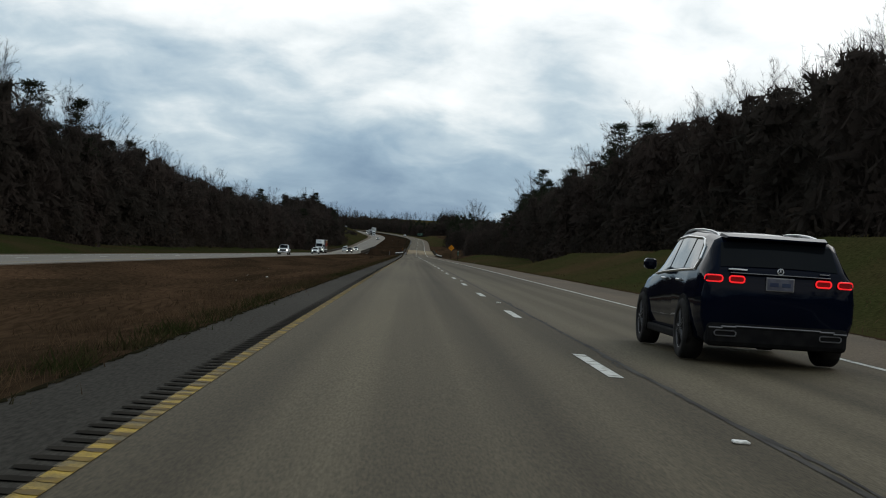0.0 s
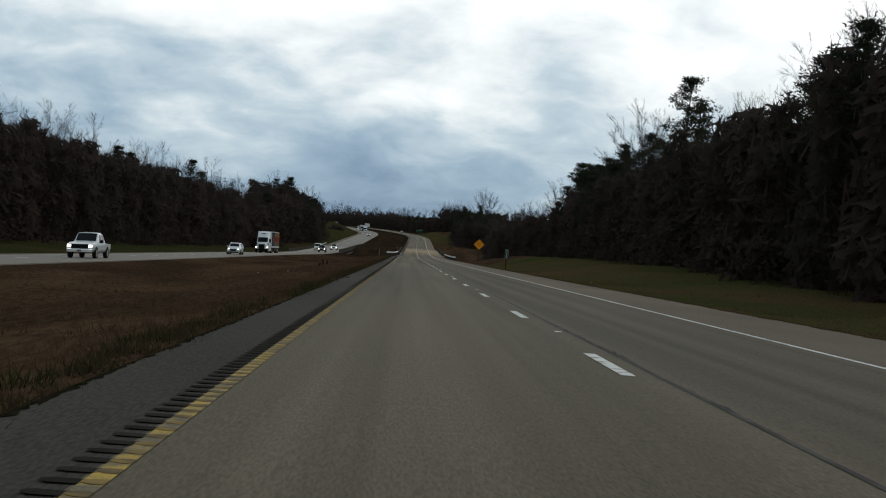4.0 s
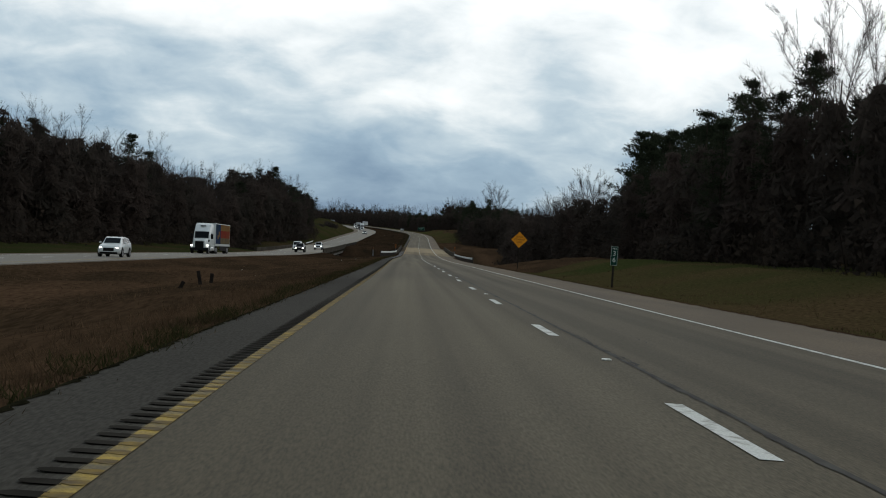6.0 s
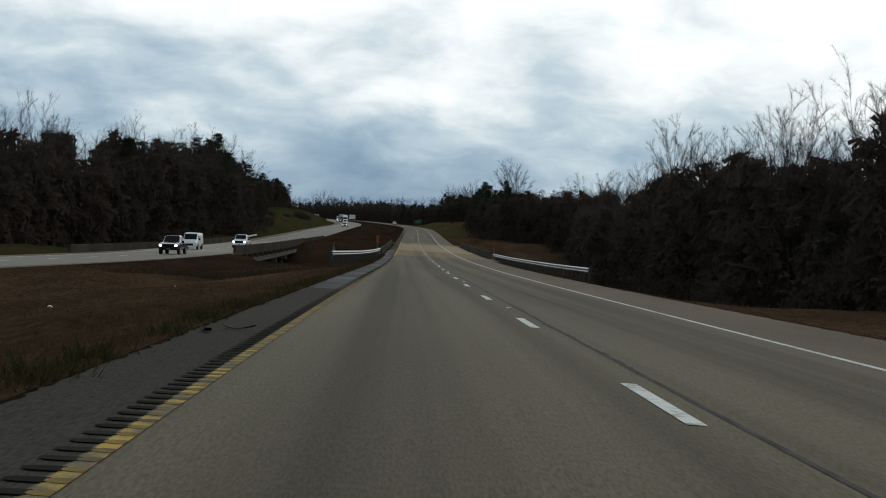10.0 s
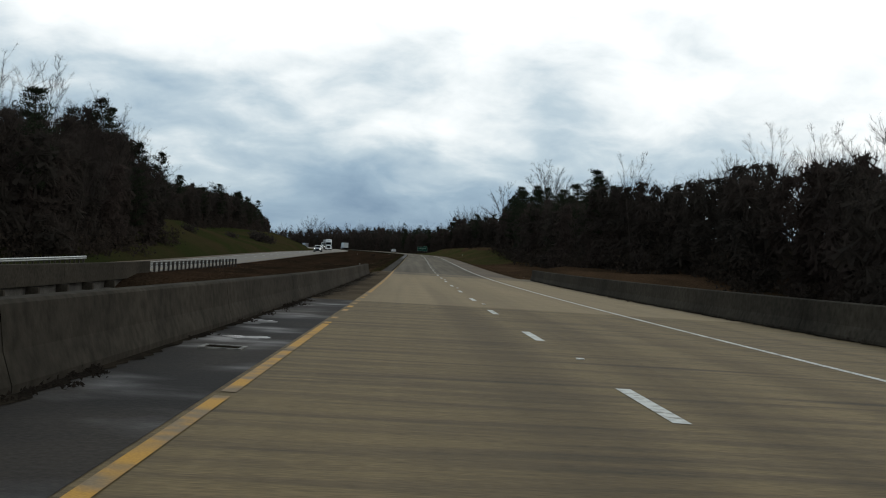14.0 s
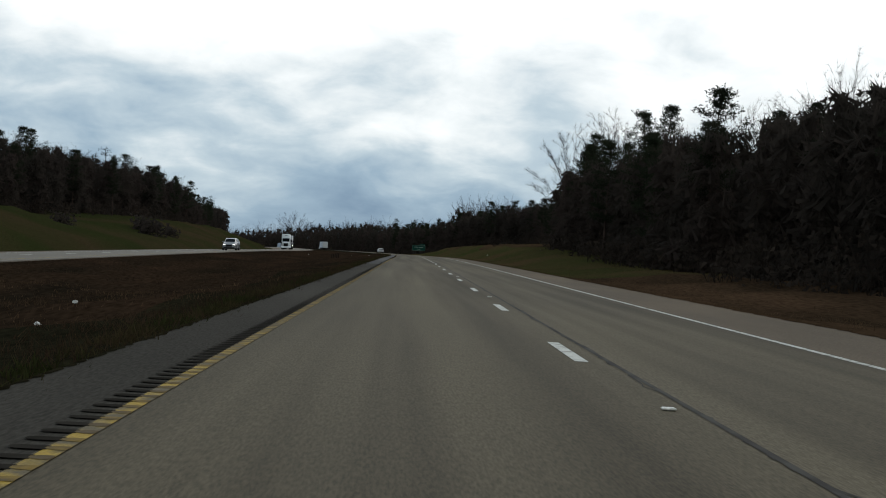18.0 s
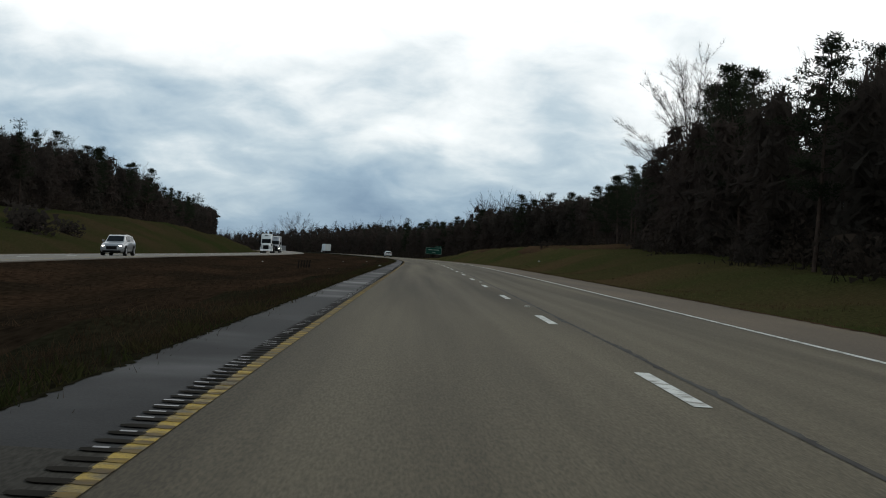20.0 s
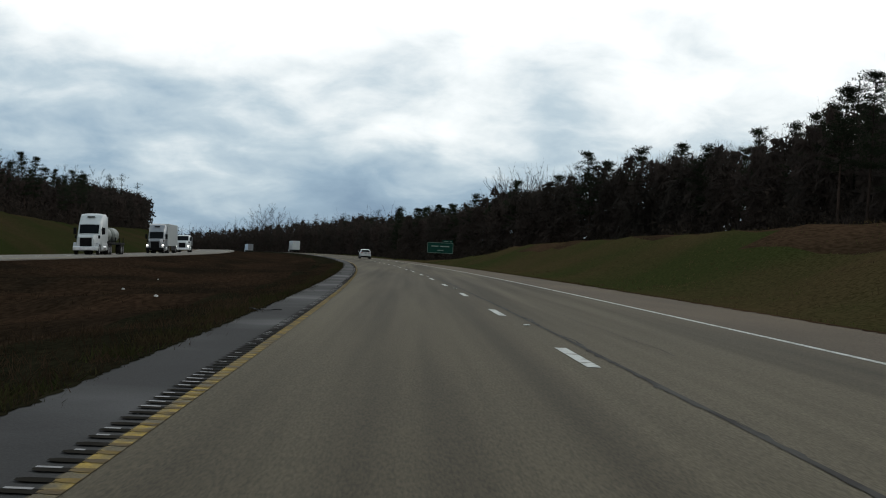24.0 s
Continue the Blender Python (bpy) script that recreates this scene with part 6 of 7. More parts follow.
    for x0, x1, z0, z1 in ((-0.5, 0.5, 0.452, 0.47), (-0.66, -0.48, 0.44, 0.462), (0.48, 0.66, 0.44, 0.462), (-0.8, -0.64, 0.425, 0.445), (0.64, 0.8, 0.425, 0.445)):
        box(bm, x0, x1, -2.385, -2.3, z0, z1, 0.01)
    part("bumper_trim", bm, BUMPER_METAL, e, "dull metal bumper trim")
    for sgn in (1, -1):
        bm = bmesh.new()
        ring = rounded(sgn * 0.61, 0.375, 0.25, 0.06, 0.028)
        for (xa, za), (xb, zb) in zip(ring, ring[1:] + ring[:1]):
            rod(bm, (xa, -2.378, za), (xb, -2.378, zb), 0.008, None, 5)
        part("exhaust_trim", bm, BUMPER_METAL, e, "dull metal exhaust surround")
        red = TAIL if lit_tail else TAIL_OFF

        def back(x):
            return -2.35 + max(0.0, abs(x) - 0.72) * 0.3 + max(0.0, abs(x) - 0.82) * 0.9
        for x0, x1 in ((0.4, 0.605), (0.655, 0.875)):
            bm = bmesh.new()
            ring = rounded(sgn * (x0 + x1) / 2, 1.0, x1 - x0 - 0.03, 0.072, 0.03)
            for (xa, za), (xb, zb) in zip(ring, ring[1:] + ring[:1]):
                rod(bm, (xa, back(xa), za), (xb, back(xb), zb), 0.0095, None, 6)
            lamp = part("tail_light", bm, red, e, "red glowing tail light" if lit_tail else "red tail light")
            n = 8
            xs = [sgn * (x0 + 0.02 + (x1 - x0 - 0.04) * i / n) for i in range(n + 1)]
            V = [(x, back(x) + 0.002, z) for x in xs for z in (0.96, 1.04)] + [(x, back(x) + 0.07, z) for x in xs for z in (0.96, 1.04)]
            F = [(2 * i, 2 * i + 1, 2 * i + 3, 2 * i + 2) for i in range(n)] + [(2 * i, 2 * i + 2, 2 * (n + 1) + 2 * i + 2, 2 * (n + 1) + 2 * i) for i in range(n)] + [(2 * i + 1, 2 * i + 3, 2 * (n + 1) + 2 * i + 3, 2 * (n + 1) + 2 * i + 1) for i in range(n)]
            mesh_object("lens", V, F, TAIL_OFF, lamp)
        slab("headlight", e, HEAD if lit_head else CLEAR, *sorted((sgn * 0.5, sgn * 0.74)), 2.1, 2.27, 0.66, 0.77, 0.03)
    slab("hatch_trim", e, BUMPER_METAL, -0.58, 0.58, -2.345, -2.3, 1.068, 1.08, 0.004, "thin metal strip over the plate")
    slab("plate_frame", e, BUMPER_METAL, -0.165, 0.165, -2.352, -2.33, 0.885, 1.045, 0.008, "metal plate frame")
    slab("number_plate", e, PLATE_GREY, -0.15, 0.15, -2.357, -2.35, 0.9, 1.03, 0.003, "pale grey number plate")
    for x0, x1 in ((-0.12, -0.02), (0.02, 0.12)):
        slab("plate_bar", e, material("plate_blue", (0.02, 0.025, 0.05), (0.03, 0.04, 0.07), 5, 0.6) if x0 < -0.1 else bpy.data.materials["plate_blue"], x0, x1, -2.361, -2.356, 0.94, 0.985, 0.002)
    bm = bmesh.new()
    bmesh.ops.create_circle(bm, segments=16, radius=0.034, matrix=Matrix.Translation((0, -2.335, 1.115)) @ Matrix.Rotation(radians(90), 4, "X"))
    ring = [v.co.copy() for v in bm.verts]
    bm.free()
    bm = bmesh.new()
    for a, b in zip(ring, ring[1:] + ring[:1]):
        rod(bm, a, b, 0.006, None, 5)
    for k in range(3):
        w = math.pi / 2 + k * 2 * math.pi / 3
        rod(bm, (0, -2.335, 1.115), (0.034 * math.cos(w), -2.335, 1.115 + 0.034 * math.sin(w)), 0.005, 0.002, 5)
    part("badge", bm, CHROME, e, "round chrome badge")
    slab("model_bar", e, CHROME, -0.6, -0.38, -2.318, -2.29, 1.105, 1.125, 0.004)
    slab("model_bar", e, BUMPER_METAL, 0.46, 0.58, -2.318, -2.29, 1.105, 1.118, 0.004)
    bm = bmesh.new()
    vs = [bm.verts.new(p) for p in ((-0.64, -1.9, 1.5), (0.64, -1.9, 1.5), (0.6, -2.12, 1.475), (-0.6, -2.12, 1.475), (-0.62, -1.9, 1.535), (0.62, -1.9, 1.535), (0.58, -2.13, 1.495), (-0.58, -2.13, 1.495))]
    for f in ((3, 2, 1, 0), (4, 5, 6, 7), (0, 1, 5, 4), (1, 2, 6, 5), (2, 3, 7, 6), (3, 0, 4, 7)):
        bm.faces.new([vs[i] for i in f])
    part("spoiler", bm, col, e, "roof spoiler")
    slab("grille", e, TRIM, -0.42, 0.42, 2.2, 2.34, 0.45, 0.72, 0.03, "dark front grille")
    slab("front_bumper", e, TRIM, -0.7, 0.7, 2.16, 2.34, 0.25, 0.42, 0.05)
    return e


def pickup(col, label, lit=True):
    """A crew-cab pickup truck seen from its front."""
    e = empty("pickup_truck", label=label, category="truck")
    sh = Shell([(-2.95, 0.9, 0.96, 0.96, 1.05, 0.94, 1.06, 0.5), (-1.1, 0.92, 0.98, 0.97, 1.08, 0.94, 1.09, 0.42), (-1.05, 0.92, 0.98, 0.96, 1.1, 0.72, 1.78, 0.42), (-0.6, 0.92, 0.98, 0.95, 1.1, 0.74, 1.87, 0.42), (0.35, 0.92, 0.98, 0.95, 1.1, 0.74, 1.85, 0.42), (1.1, 0.92, 0.98, 0.94, 1.1, 0.78, 1.2, 0.42), (2.4, 0.92, 0.97, 0.93, 1.05, 0.8, 1.13, 0.45), (2.85, 0.88, 0.94, 0.92, 0.95, 0.8, 1.02, 0.45)])
    sh.body(e, col, "painted body", 0.15)
    sh.pane("front_side_window", e, TINT, -0.1, 0.8, 0.05, 0.9, rake1=-0.5)
    sh.pane("rear_side_window", e, TINT, -0.9, -0.2, 0.05, 0.9)
    sh.cross("windscreen", e, TINT, 1.1, 0.35, 0.06, (0.012, 0.012), "dark windscreen")
    for sgn in (1, -1):
        for y in (-1.75, 1.85):
            arch(e, sgn * 0.985, y, 0.4)
            wheel(e, sgn * 0.88, y, 0.4, 0.27)
        slab("mirror", e, TRIM, *sorted((sgn * 0.97, sgn * 1.2)), 0.75, 0.88, 1.1, 1.34, 0.04)
        slab("headlight", e, HEAD if lit else CLEAR, *sorted((sgn * 0.62, sgn * 0.88)), 2.78, 2.9, 0.78, 0.96, 0.03, "lit headlight" if lit else "")
        slab("tail_light", e, TAIL_OFF, *sorted((sgn * 0.84, sgn * 0.96)), -2.98, -2.88, 0.75, 1.02, 0.02)
    slab("grille", e, TRIM, -0.6, 0.6, 2.78, 2.9, 0.7, 1.0, 0.03, "dark front grille")
    slab("front_bumper", e, TRIM if col is BLACK_CAR else CHROME, -0.9, 0.9, 2.8, 3.0, 0.42, 0.66, 0.04, "front bumper")
    slab("number_plate", e, PLATE_GREY, -0.16, 0.16, 3.0, 3.01, 0.48, 0.6, 0.003)
    slab("rear_bumper", e, CHROME, -0.9, 0.9, -3.08, -2.9, 0.45, 0.65, 0.04)
    return e


def van(col, label):
    """A tall panel van seen from its front."""
    e = empty("van", label=label, category="van")
    sh = Shell([(-2.7, 0.9, 0.96, 0.95, 1.15, 0.84, 2.05, 0.35), (0.6, 0.9, 0.97, 0.95, 1.15, 0.84, 2.1, 0.3), (1.0, 0.9, 0.97, 0.94, 1.14, 0.82, 1.98, 0.3), (1.75, 0.9, 0.96, 0.92, 1.1, 0.82, 1.2, 0.3), (2.4, 0.86, 0.92, 0.88, 0.9, 0.76, 0.98, 0.32), (2.55, 0.8, 0.86, 0.82, 0.75, 0.7, 0.82, 0.34)])
    sh.body(e, col, "painted van body", 0.15)
    sh.pane("front_side_window", e, TINT, 0.5, 1.3, 0.05, 0.75, rake1=-0.45)
    sh.cross("windscreen", e, TINT, 1.75, 1.0, 0.06, (0.012, 0.012), "dark windscreen")
    for sgn in (1, -1):
        for y in (-1.7, 1.6):
            arch(e, sgn * 0.975, y, 0.35)
            wheel(e, sgn * 0.885, y, 0.35, 0.22)
        slab("headlight", e, CLEAR, *sorted((sgn * 0.55, sgn * 0.82)), 2.3, 2.46, 0.72, 0.88, 0.03)
        slab("mirror", e, TRIM, *sorted((sgn * 0.95, sgn * 1.15)), 1.05, 1.16, 1.15, 1.4, 0.04)
    slab("grille", e, TRIM, -0.5, 0.5, 2.42, 2.58, 0.5, 0.75, 0.03)
    return e


def semi(col, label, load, lit=True, tall=True, load_col=None, panel=None):
    """A long-nosed tractor with a sleeper and a trailer: a box, a tank or a short dump body."""
    e = empty("semi_truck", label=label, category="truck")
    top = 4.0 if tall else 2.95
    sh = Shell([(0.3, 1.15, 1.2, 1.2, 1.9, 1.12, top, 0.75), (1.6, 1.15, 1.2, 1.2, 1.9, 1.12, top, 0.75), (2.1, 1.15, 1.2, 1.2, 1.9, 1.08, top - 0.15, 0.75), (3.3, 1.14, 1.19, 1.18, 1.85, 1.02, 2.95 if tall else 2.8, 0.75), (3.75, 1.12, 1.17, 1.12, 1.75, 1.0, 1.98, 0.7), (4.2, 0.9, 1.02, 0.98, 1.72, 0.82, 1.98, 0.7), (5.25, 0.8, 0.9, 0.86, 1.55, 0.72, 1.84, 0.62), (5.5, 0.74, 0.82, 0.78, 1.4, 0.64, 1.7, 0.6)])
    sh.body(e, col, "painted cab with roof fairing", 0.2)
    sh.cross("windscreen", e, TINT, 3.75, 3.3, 0.1, (0.02, 0.012), "dark windscreen", 0.05, 0.95)
    sh.pane("side_window", e, TINT, 2.6, 3.35, 0.05, 0.55, rake1=-0.1)
    if tall:
        slab("roof_vent", e, TRIM, -0.35, 0.35, 2.35, 2.62, 3.62, 3.72, 0.02, "dark slot in the roof fairing")
    slab("grille", e, TRIM, -0.56, 0.56, 5.4, 5.56, 0.78, 1.6, 0.05, "tall dark grille")
    for sgn in (1, -1):
        slab("side_fairing", e, col, *sorted((sgn * 1.1, sgn * 1.2)), 0.1, 3.7, 0.42, 1.15, 0.04, "painted fairing over the tanks")
        slab("cab_extender", e, col, *sorted((sgn * 1.1, sgn * 1.17)), -0.25, 0.35, 1.3, top - 0.3, 0.03)
    slab("front_bumper", e, CHROME if load != "box" else TRIM, -1.18, 1.18, 5.4, 5.75, 0.4, 0.78, 0.06, "front bumper")
    bm = bmesh.new()
    box(bm, -0.45, 0.45, -5.0 if load != "dump" else -3.5, 5.0, 0.7, 0.95, 0.02)
    part("chassis", bm, TRIM, e, "black frame rails")
    for sgn in (1, -1):
        bm = bmesh.new()
        for k in range(7):
            a0, a1 = math.pi * k / 7, math.pi * (k + 1) / 7
            y0, z0, y1, z1 = 4.75 + 0.68 * math.cos(a0), 0.5 + 0.68 * math.sin(a0), 4.75 + 0.68 * math.cos(a1), 0.5 + 0.68 * math.sin(a1)
            v = [bm.verts.new(p) for p in ((sgn * 0.75, y0, z0), (sgn * 1.2, y0, z0), (sgn * 1.2, y1, z1), (sgn * 0.75, y1, z1))]
            bm.faces.new(v)
            w = [bm.verts.new(p) for p in ((sgn * 1.2, y0, z0), (sgn * 1.2, y0, z0 - 0.1), (sgn * 1.2, y1, z1 - 0.1), (sgn * 1.2, y1, z1))]
            bm.faces.new(w)
        part("fender", bm, col, e, "rounded front fender")
        slab("headlight", e, HEAD if lit else CLEAR, *sorted((sgn * 0.92, sgn * 1.16)), 5.28, 5.42, 1.0, 1.16, 0.04, "lit headlight" if lit else "")
        slab("mirror", e, TRIM, *sorted((sgn * 1.2, sgn * 1.5)), 3.45, 3.62, 1.95, 2.6, 0.04, "dark door mirror")
        slab("hood_mirror", e, TRIM, *sorted((sgn * 1.0, sgn * 1.2)), 4.5, 4.62, 1.55, 1.85, 0.03)
        bm = bmesh.new()
        rod(bm, (sgn * 0.95, 1.2, 0.65), (sgn * 0.95, 2.9, 0.65), 0.32, 0.32, 14)
        part("fuel_tank", bm, CHROME, e, "round steel fuel tank")
        for y in (4.75,):
            wheel(e, sgn * 1.02, y, 0.51, 0.3, 20)
        for y in (-0.9, -2.25):
            wheel(e, sgn * 0.92, y, 0.51, 0.55, 20)
    if load == "box":
        tr = load_col or WHITE_CAR
        slab("trailer_box", e, tr, -1.29, 1.29, -14.6, 0.05, 1.1, 4.08, 0.03, "long box trailer")
        slab("trailer_skirt_rail", e, WHITE_CAR, -1.31, 1.31, -14.6, 0.05, 1.02, 1.2, 0.01, "white lower rail")
        slab("landing_gear", e, TRIM, -0.9, 0.9, -4.2, -4.0, 0.3, 1.05, 0.02)
        for sgn in (1, -1):
            slab("side_skirt", e, TRIM, *sorted((sgn * 1.2, sgn * 1.24)), -10.9, -4.6, 0.4, 1.02, 0.01, "dark side skirt")
        if panel:
            for sgn in (1, -1):
                for y0, y1, z0, z1, m, lab in ((-4.9, -0.25, 1.32, 3.98, PANEL_BLUE, "dark blue panel"), (-14.4, -4.9, 1.32, 2.15, PANEL_DARK, "tan panel"), (-14.4, -4.9, 2.15, 3.15, panel, "red panel"), (-14.4, -4.9, 3.15, 3.98, PANEL_GOLD, "gold panel"), (-4.0, -3.0, 2.3, 3.0, PANEL_GOLD, "gold mark"), (-3.0, -1.9, 2.0, 2.5, PANEL_GOLD, "gold mark")):
                    slab("side_panel", e, m, *sorted((sgn * 1.285, sgn * (1.297 if lab != 'gold mark' else 1.303))), y0, y1, z0, z1, 0.002, lab)
        for y in (-11.9, -13.2):
            for sgn in (1, -1):
                wheel(e, sgn * 0.95, y, 0.51, 0.55, 20)
        slab("rear_guard", e, TRIM, -1.2, 1.2, -14.6, -14.5, 0.5, 0.62, 0.02)
    elif load == "tank":
        for y0, y1, r, z in ((-5.2, -0.6, 0.78, 2.0), (-10.2, -5.6, 0.78, 2.0)):
            bm = bmesh.new()
            n = 20
            prof = [(y0 - 0.25, 0.15), (y0 - 0.12, r * 0.7), (y0, r), (y1, r), (y1 + 0.12, r * 0.7), (y1 + 0.25, 0.15)]
            rings = [[bm.verts.new((b * math.cos(6.28318 * i / n), a, z + b * math.sin(6.28318 * i / n))) for i in range(n)] for a, b in prof]
            for ra, rb in zip(rings, rings[1:]):
                for i in range(n):
                    bm.faces.new((ra[i], ra[(i + 1) % n], rb[(i + 1) % n], rb[i]))
            part("tank", bm, material("pale_tank", (0.16, 0.18, 0.165), (0.1, 0.115, 0.105), 1.2, 0.5, metal=0.2) if y0 > -6 else bpy.data.materials["pale_tank"], e, "grey-green rounded tank", smooth=True)
        slab("flat_bed", e, TRIM, -1.25, 1.25, -11.0, 0.2, 1.0, 1.22, 0.03, "dark flatbed frame")
        for x in (-1.15, 1.15):
            for y in (-0.4, -3.0, -5.4, -8.0, -10.6):
                slab("stake", e, TRIM, x - 0.04, x + 0.04, y - 0.05, y + 0.05, 1.2, 1.75, 0.01)
        for y in (-8.9, -10.2):
            for sgn in (1, -1):
                wheel(e, sgn * 0.95, y, 0.51, 0.55, 20)
    else:
        bm = bmesh.new()
        box(bm, -1.2, 1.2, -4.2, 0.1, 1.15, 2.6, 0.05)
        part("dump_body", bm, GREY_CAR, e, "grey dump body")
        slab("headboard", e, GREY_CAR, -1.2, 1.2, 0.05, 1.2, 2.6, 2.75, 0.03)
    return e


def park(ob, s, u, towards, opp=False, fix=0.0):
    """Stands a vehicle on its lane; towards: it faces the walk's start."""
    z = float(opp_deck(s, u)) if opp else float(deck(s, u))
    slope = math.degrees(math.atan(float(np.interp(s + 2, GS, _pz) - np.interp(s - 2, GS, _pz)) / 4))
    roll = (-0.04 if opp else (float(deck(s, u + 0.5)) - float(deck(s, u - 0.5))))
    sg = -1 if towards else 1
    ob.matrix_basis = Matrix.Translation(place(s, u, z + 0.012 + fix)) @ Matrix.Rotation(radians(heading(s) + (180 if towards else 0)), 4, "Z") @ Matrix.Rotation(radians(slope) * sg, 4, "X") @ Matrix.Rotation(-math.atan(roll) * sg if not opp else math.atan(0.04) * sg * -1, 4, "Y")
    return ob


park(suv(NAVY, "dark navy sport utility with lit red tail lights and chrome trim", True, False, TINT, PALE_GLASS), 18.35, 4.33, False)
park(pickup(WHITE_CAR, "white pickup truck on the opposite carriageway"), 261, -23.3, True, True)
park(suv(WHITE_CAR, "white sport utility with lit headlights on the opposite carriageway", False, True), 349, -23.3, True, True)
RED_PANEL = material("red_panel", (0.13, 0.012, 0.01), (0.1, 0.045, 0.012), 0.35, 0.9, cover=0.35, sharp=0.4, spec=0.02)
PANEL_BLUE = material("blue_panel", (0.006, 0.014, 0.055), (0.012, 0.03, 0.035), 0.5, 0.9, cover=0.4, sharp=0.4, spec=0.02)
PANEL_GOLD = material("gold_panel", (0.13, 0.085, 0.025), (0.1, 0.035, 0.02), 0.35, 0.9, cover=0.45, sharp=0.4, spec=0.02)
PANEL_DARK = material("brown_panel", (0.1, 0.08, 0.04), (0.05, 0.035, 0.03), 0.4, 0.9, cover=0.4, sharp=0.4, spec=0.02)
park(semi(WHITE_CAR, "white tractor with a box trailer printed in blue and red", "box", True, True, WHITE_CAR, RED_PANEL), 425, -27.0, True, True)
park(pickup(BLACK_CAR, "black pickup truck with lit headlights on the opposite carriageway"), 533, -23.3, True, True)
park(van(WHITE_CAR, "white panel van on the opposite bridge"), 569, -26.9, True, True)
park(pickup(WHITE_CAR, "white pickup truck on the opposite bridge"), 590, -23.3, True, True)
park(suv(GREY_CAR, "grey sport utility with lit headlights on the opposite carriageway", False, True), 891, -23.3, True, True)
park(semi(WHITE_CAR, "white tractor hauling two grey-green tanks on a flatbed", "tank", False, True), 1077, -26.8, True, True)
park(semi(GREY_CAR, "grey tractor with lit headlights and a white box trailer", "box", True, True, WHITE_CAR), 1134, -26.8, True, True)
park(semi(WHITE_CAR, "small white dump truck with lit headlights", "dump", True, False), 1182, -26.8, True, True)
park(suv(WHITE_CAR, "white sport utility far ahead in the same direction"), 1174, 3.9, False)
park(semi(GREY_CAR, "tractor with a pale box trailer far ahead", "box", False, True, WHITE_CAR), 1440, 3.9, False)
park(semi(GREY_CAR, "tractor with a grey box trailer on the far bend", "box", False, True, GREY_CAR), 1650, 3.9, False)

# ---- grass and weeds ----


def tufts(name, spots, mat, label, blades=7, h=(0.12, 0.35), seed=1, wide=0.007, loose=0.1):
    """Clumps of fine bent blades, joined into one object of stuff."""
    r = np.random.RandomState(seed)
    n = len(spots)
    s, u = np.array([p[0] for p in spots]), np.array([p[1] for p in spots])
    k = np.array([p[2] for p in spots])
    base = place(s, u, ground(s, u))
    m = n * blades
    B = np.repeat(base, blades, 0) + np.stack([r.normal(0, loose, m), r.normal(0, loose * 1.6, m), np.zeros(m) - 0.02], -1)
    hh = r.uniform(h[0], h[1], m) * np.repeat(k, blades) + 0.02
    w = r.uniform(0, 6.283, m)
    lean = r.normal(0, 0.55, (m, 2)) * hh[:, None]
    half = np.stack([np.cos(w), np.sin(w), 0 * w], -1) * (wide * r.uniform(0.6, 1.6, m))[:, None]
    tip = B + np.stack([lean[:, 0], lean[:, 1], hh], -1)
    V = np.stack([B - half, B + half, tip], 1).reshape(-1, 3)
    ob = mesh_object(name, V, np.arange(m * 3).reshape(-1, 3), mat)
    return tagged(ob, label, "grass", kind="stuff")


gr = random.Random(21)


def field(s0, s1, count, u0, u1, power=1.0, k=(0.7, 1.3), skip=()):
    out = []
    for _ in range(count):
        s = gr.uniform(s0, s1)
        if any(a < s < b for a, b in skip):
            continue
        out.append((s, u0 + (u1 - u0) * gr.random() ** power, gr.uniform(*k)))
    return out


CREEK = ((490, 660),)
for a, b, n, m in ((6, 690, 15000, BLADE_BROWN), (690, 1080, 8000, BLADE_DARK)):
    tufts("dry_grass_edge", field(a, b, n, -2.58, -4.6, 1.5, skip=CREEK), m, "tufts of dry brown grass along the median edge", 10, (0.03, 0.15), a, 0.006, 0.16)
    tufts("median_grass", field(a + 14, b + 70, n * 3 // 5, -4, -19, 1.0, (0.6, 1.4), skip=CREEK), m, "rough dry grass in the median", 6, (0.03, 0.12), a + 3, 0.012, 0.22)
BLADE_WEED = material("weeds", (0.023, 0.0265, 0.0095), (0.036, 0.029, 0.0145), 0.4, 1.0, per_island=0.35, spec=0.0)
thin(BLADE_WEED, 0.4)
clumps = []
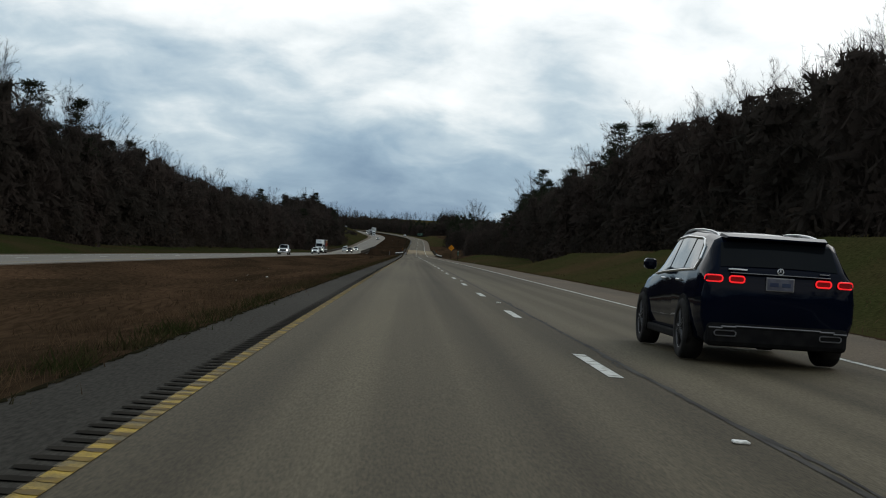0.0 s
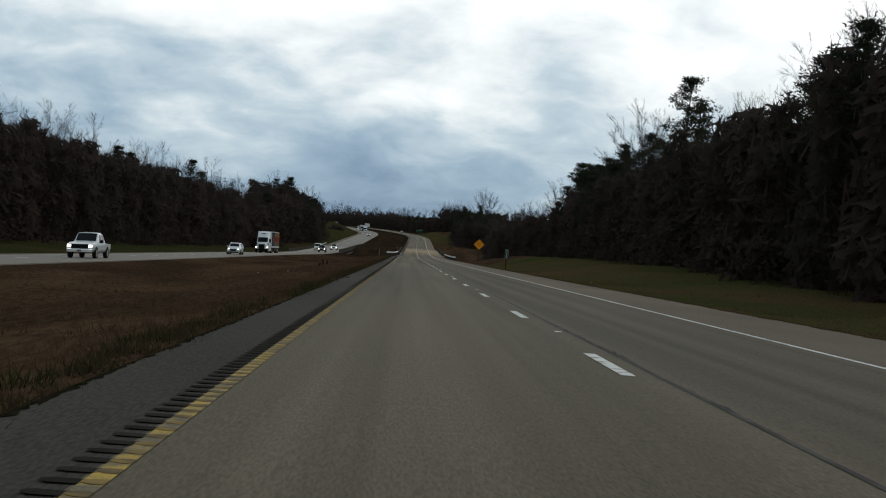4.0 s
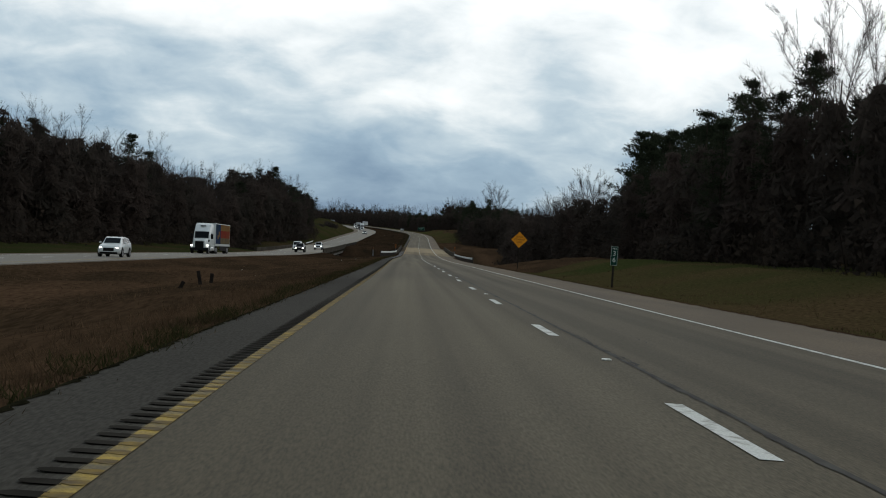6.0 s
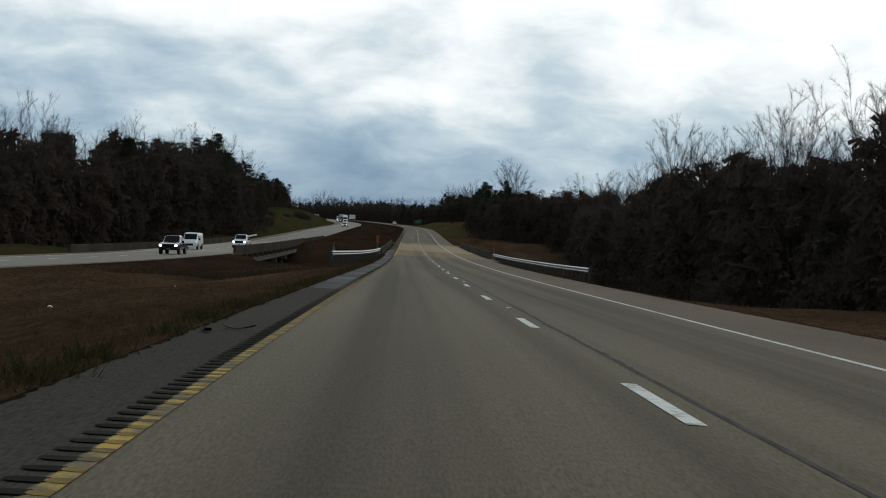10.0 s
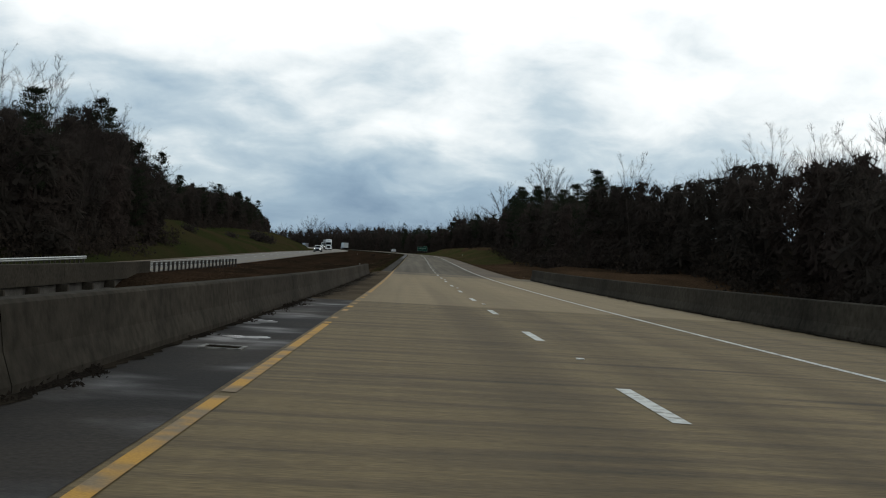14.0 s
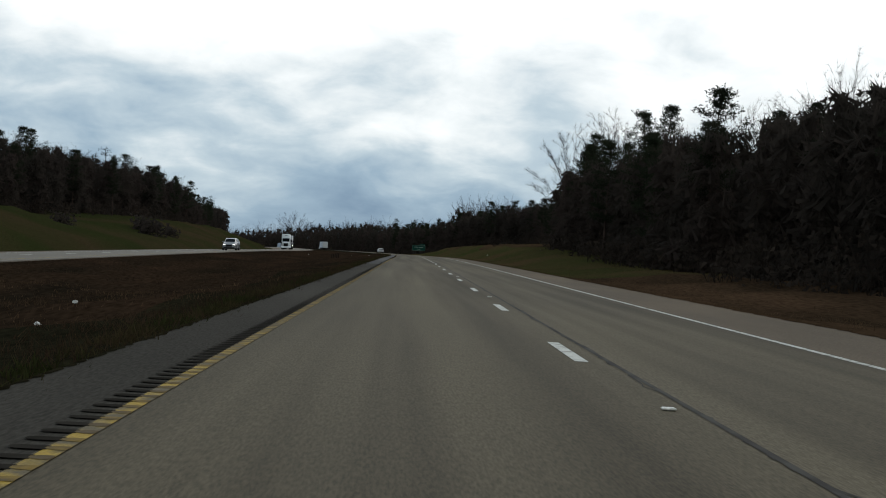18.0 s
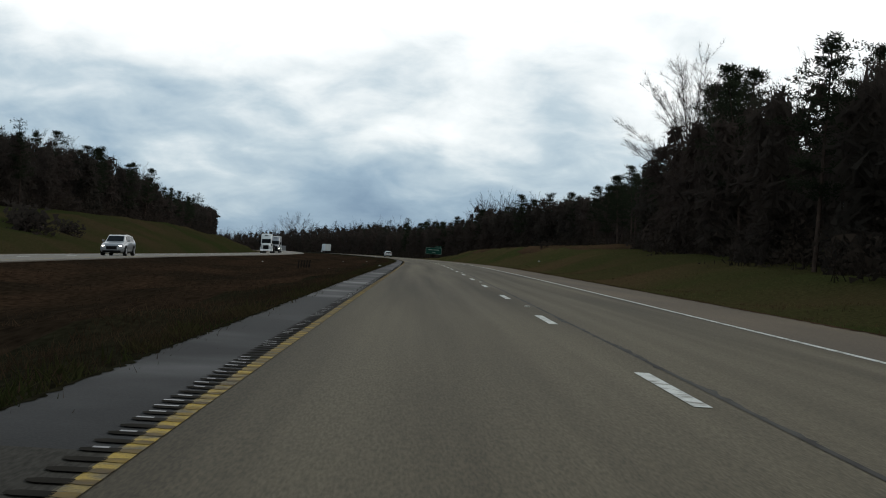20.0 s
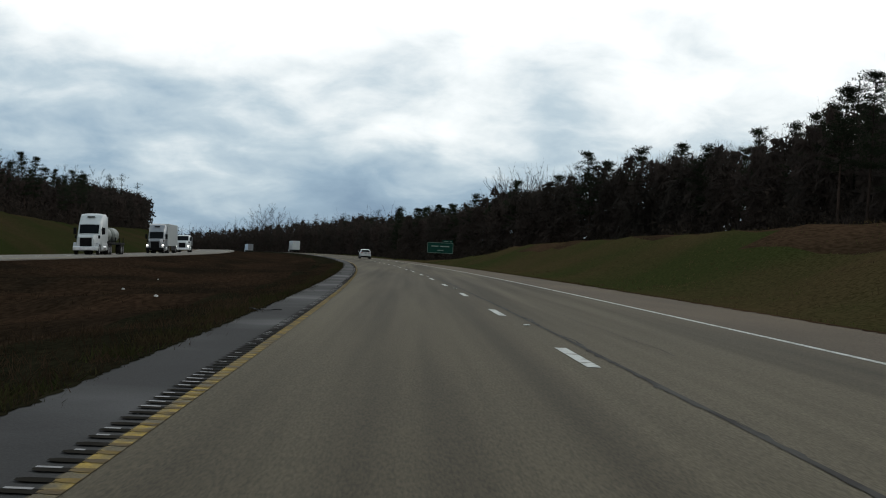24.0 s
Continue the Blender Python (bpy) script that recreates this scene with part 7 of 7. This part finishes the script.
for s, u, k in field(4, 1080, 2200, -2.56, -3.1, 1.6, (0.5, 1.4), skip=CREEK):
    clumps += [(s + gr.gauss(0, 0.22), u + gr.gauss(0, 0.09), k * gr.uniform(0.7, 1.2)) for _ in range(gr.randint(3, 9))]
tufts("green_weeds", clumps, BLADE_WEED, "low dark green weeds along the asphalt's edge", 11, (0.03, 0.15), 2, 0.013, 0.1)
tufts("verge_grass", field(20, 1150, 9000, 9.0, 15, 1.5, skip=((545, 665),)), BLADE_BROWN, "dry grass along the outer verge", 6, (0.03, 0.12), 4, 0.009, 0.15)
tufts("green_bank_grass", field(20, 370, 5000, 10, 24, 1.0) + field(800, 1150, 8500, 9.6, 34, 1.1), BLADE_GREEN, "short green grass on the banks", 5, (0.03, 0.09), 5, 0.014, 0.25)
# soil and dead growth creep over the asphalt's edges
for a, b in ((2, BR0 - 1), (BR1 + 1, 1080)):
    ragged("soil_edge", a, b, IN_EDGE - 0.02, IN_EDGE + 0.045, 0.005, EDGE_GRASS, road, "dead growth and soil over the asphalt's edge", 0.13, int(a) + 9, None, 0.8)
    ragged("soil_edge", a, b, OUT_EDGE + 0.02, OUT_EDGE - 0.2, 0.009, GRASS, road, "dead growth and soil over the asphalt's edge", 0.3, int(a) + 11, None, 0.55)

# lone bushes on the banks
shrub = brush_clump(901, 2.6, 1.7, 12, 40, 7)
sbr = brush_clump(905, 2.0, 1.3, 14, 10, 4)


def bush(s, u, k, data, mat, label):
    ob = mesh_object("bush", data[0], data[1], mat)
    tagged(ob, label, "bush", "bushes on the banks")
    set_at(ob, s, u)
    ob.scale = (k, k, k)
    return ob


for s, u, k in ((812, -42, 0.7), (932, -41, 1.2), (938, -43.5, 1.0), (945, -40, 0.7), (880, -43, 0.7), (1085, 33, 0.8), (1008, 30, 0.8), (1014, 31, 0.6), (1160, 36, 1.0), (780, 17, 0.8), (900, 22, 0.8), (190, 24, 1.4), (200, 22, 1.0), (976.5, 18.0, 0.55)):
    bush(s, u, k, sbr if u > 0 else shrub, BRUSH if u > 0 else BRUSH_DARK, "small leafless bush on the grassy bank" if u > 0 else "dark evergreen bush on the grassy bank")
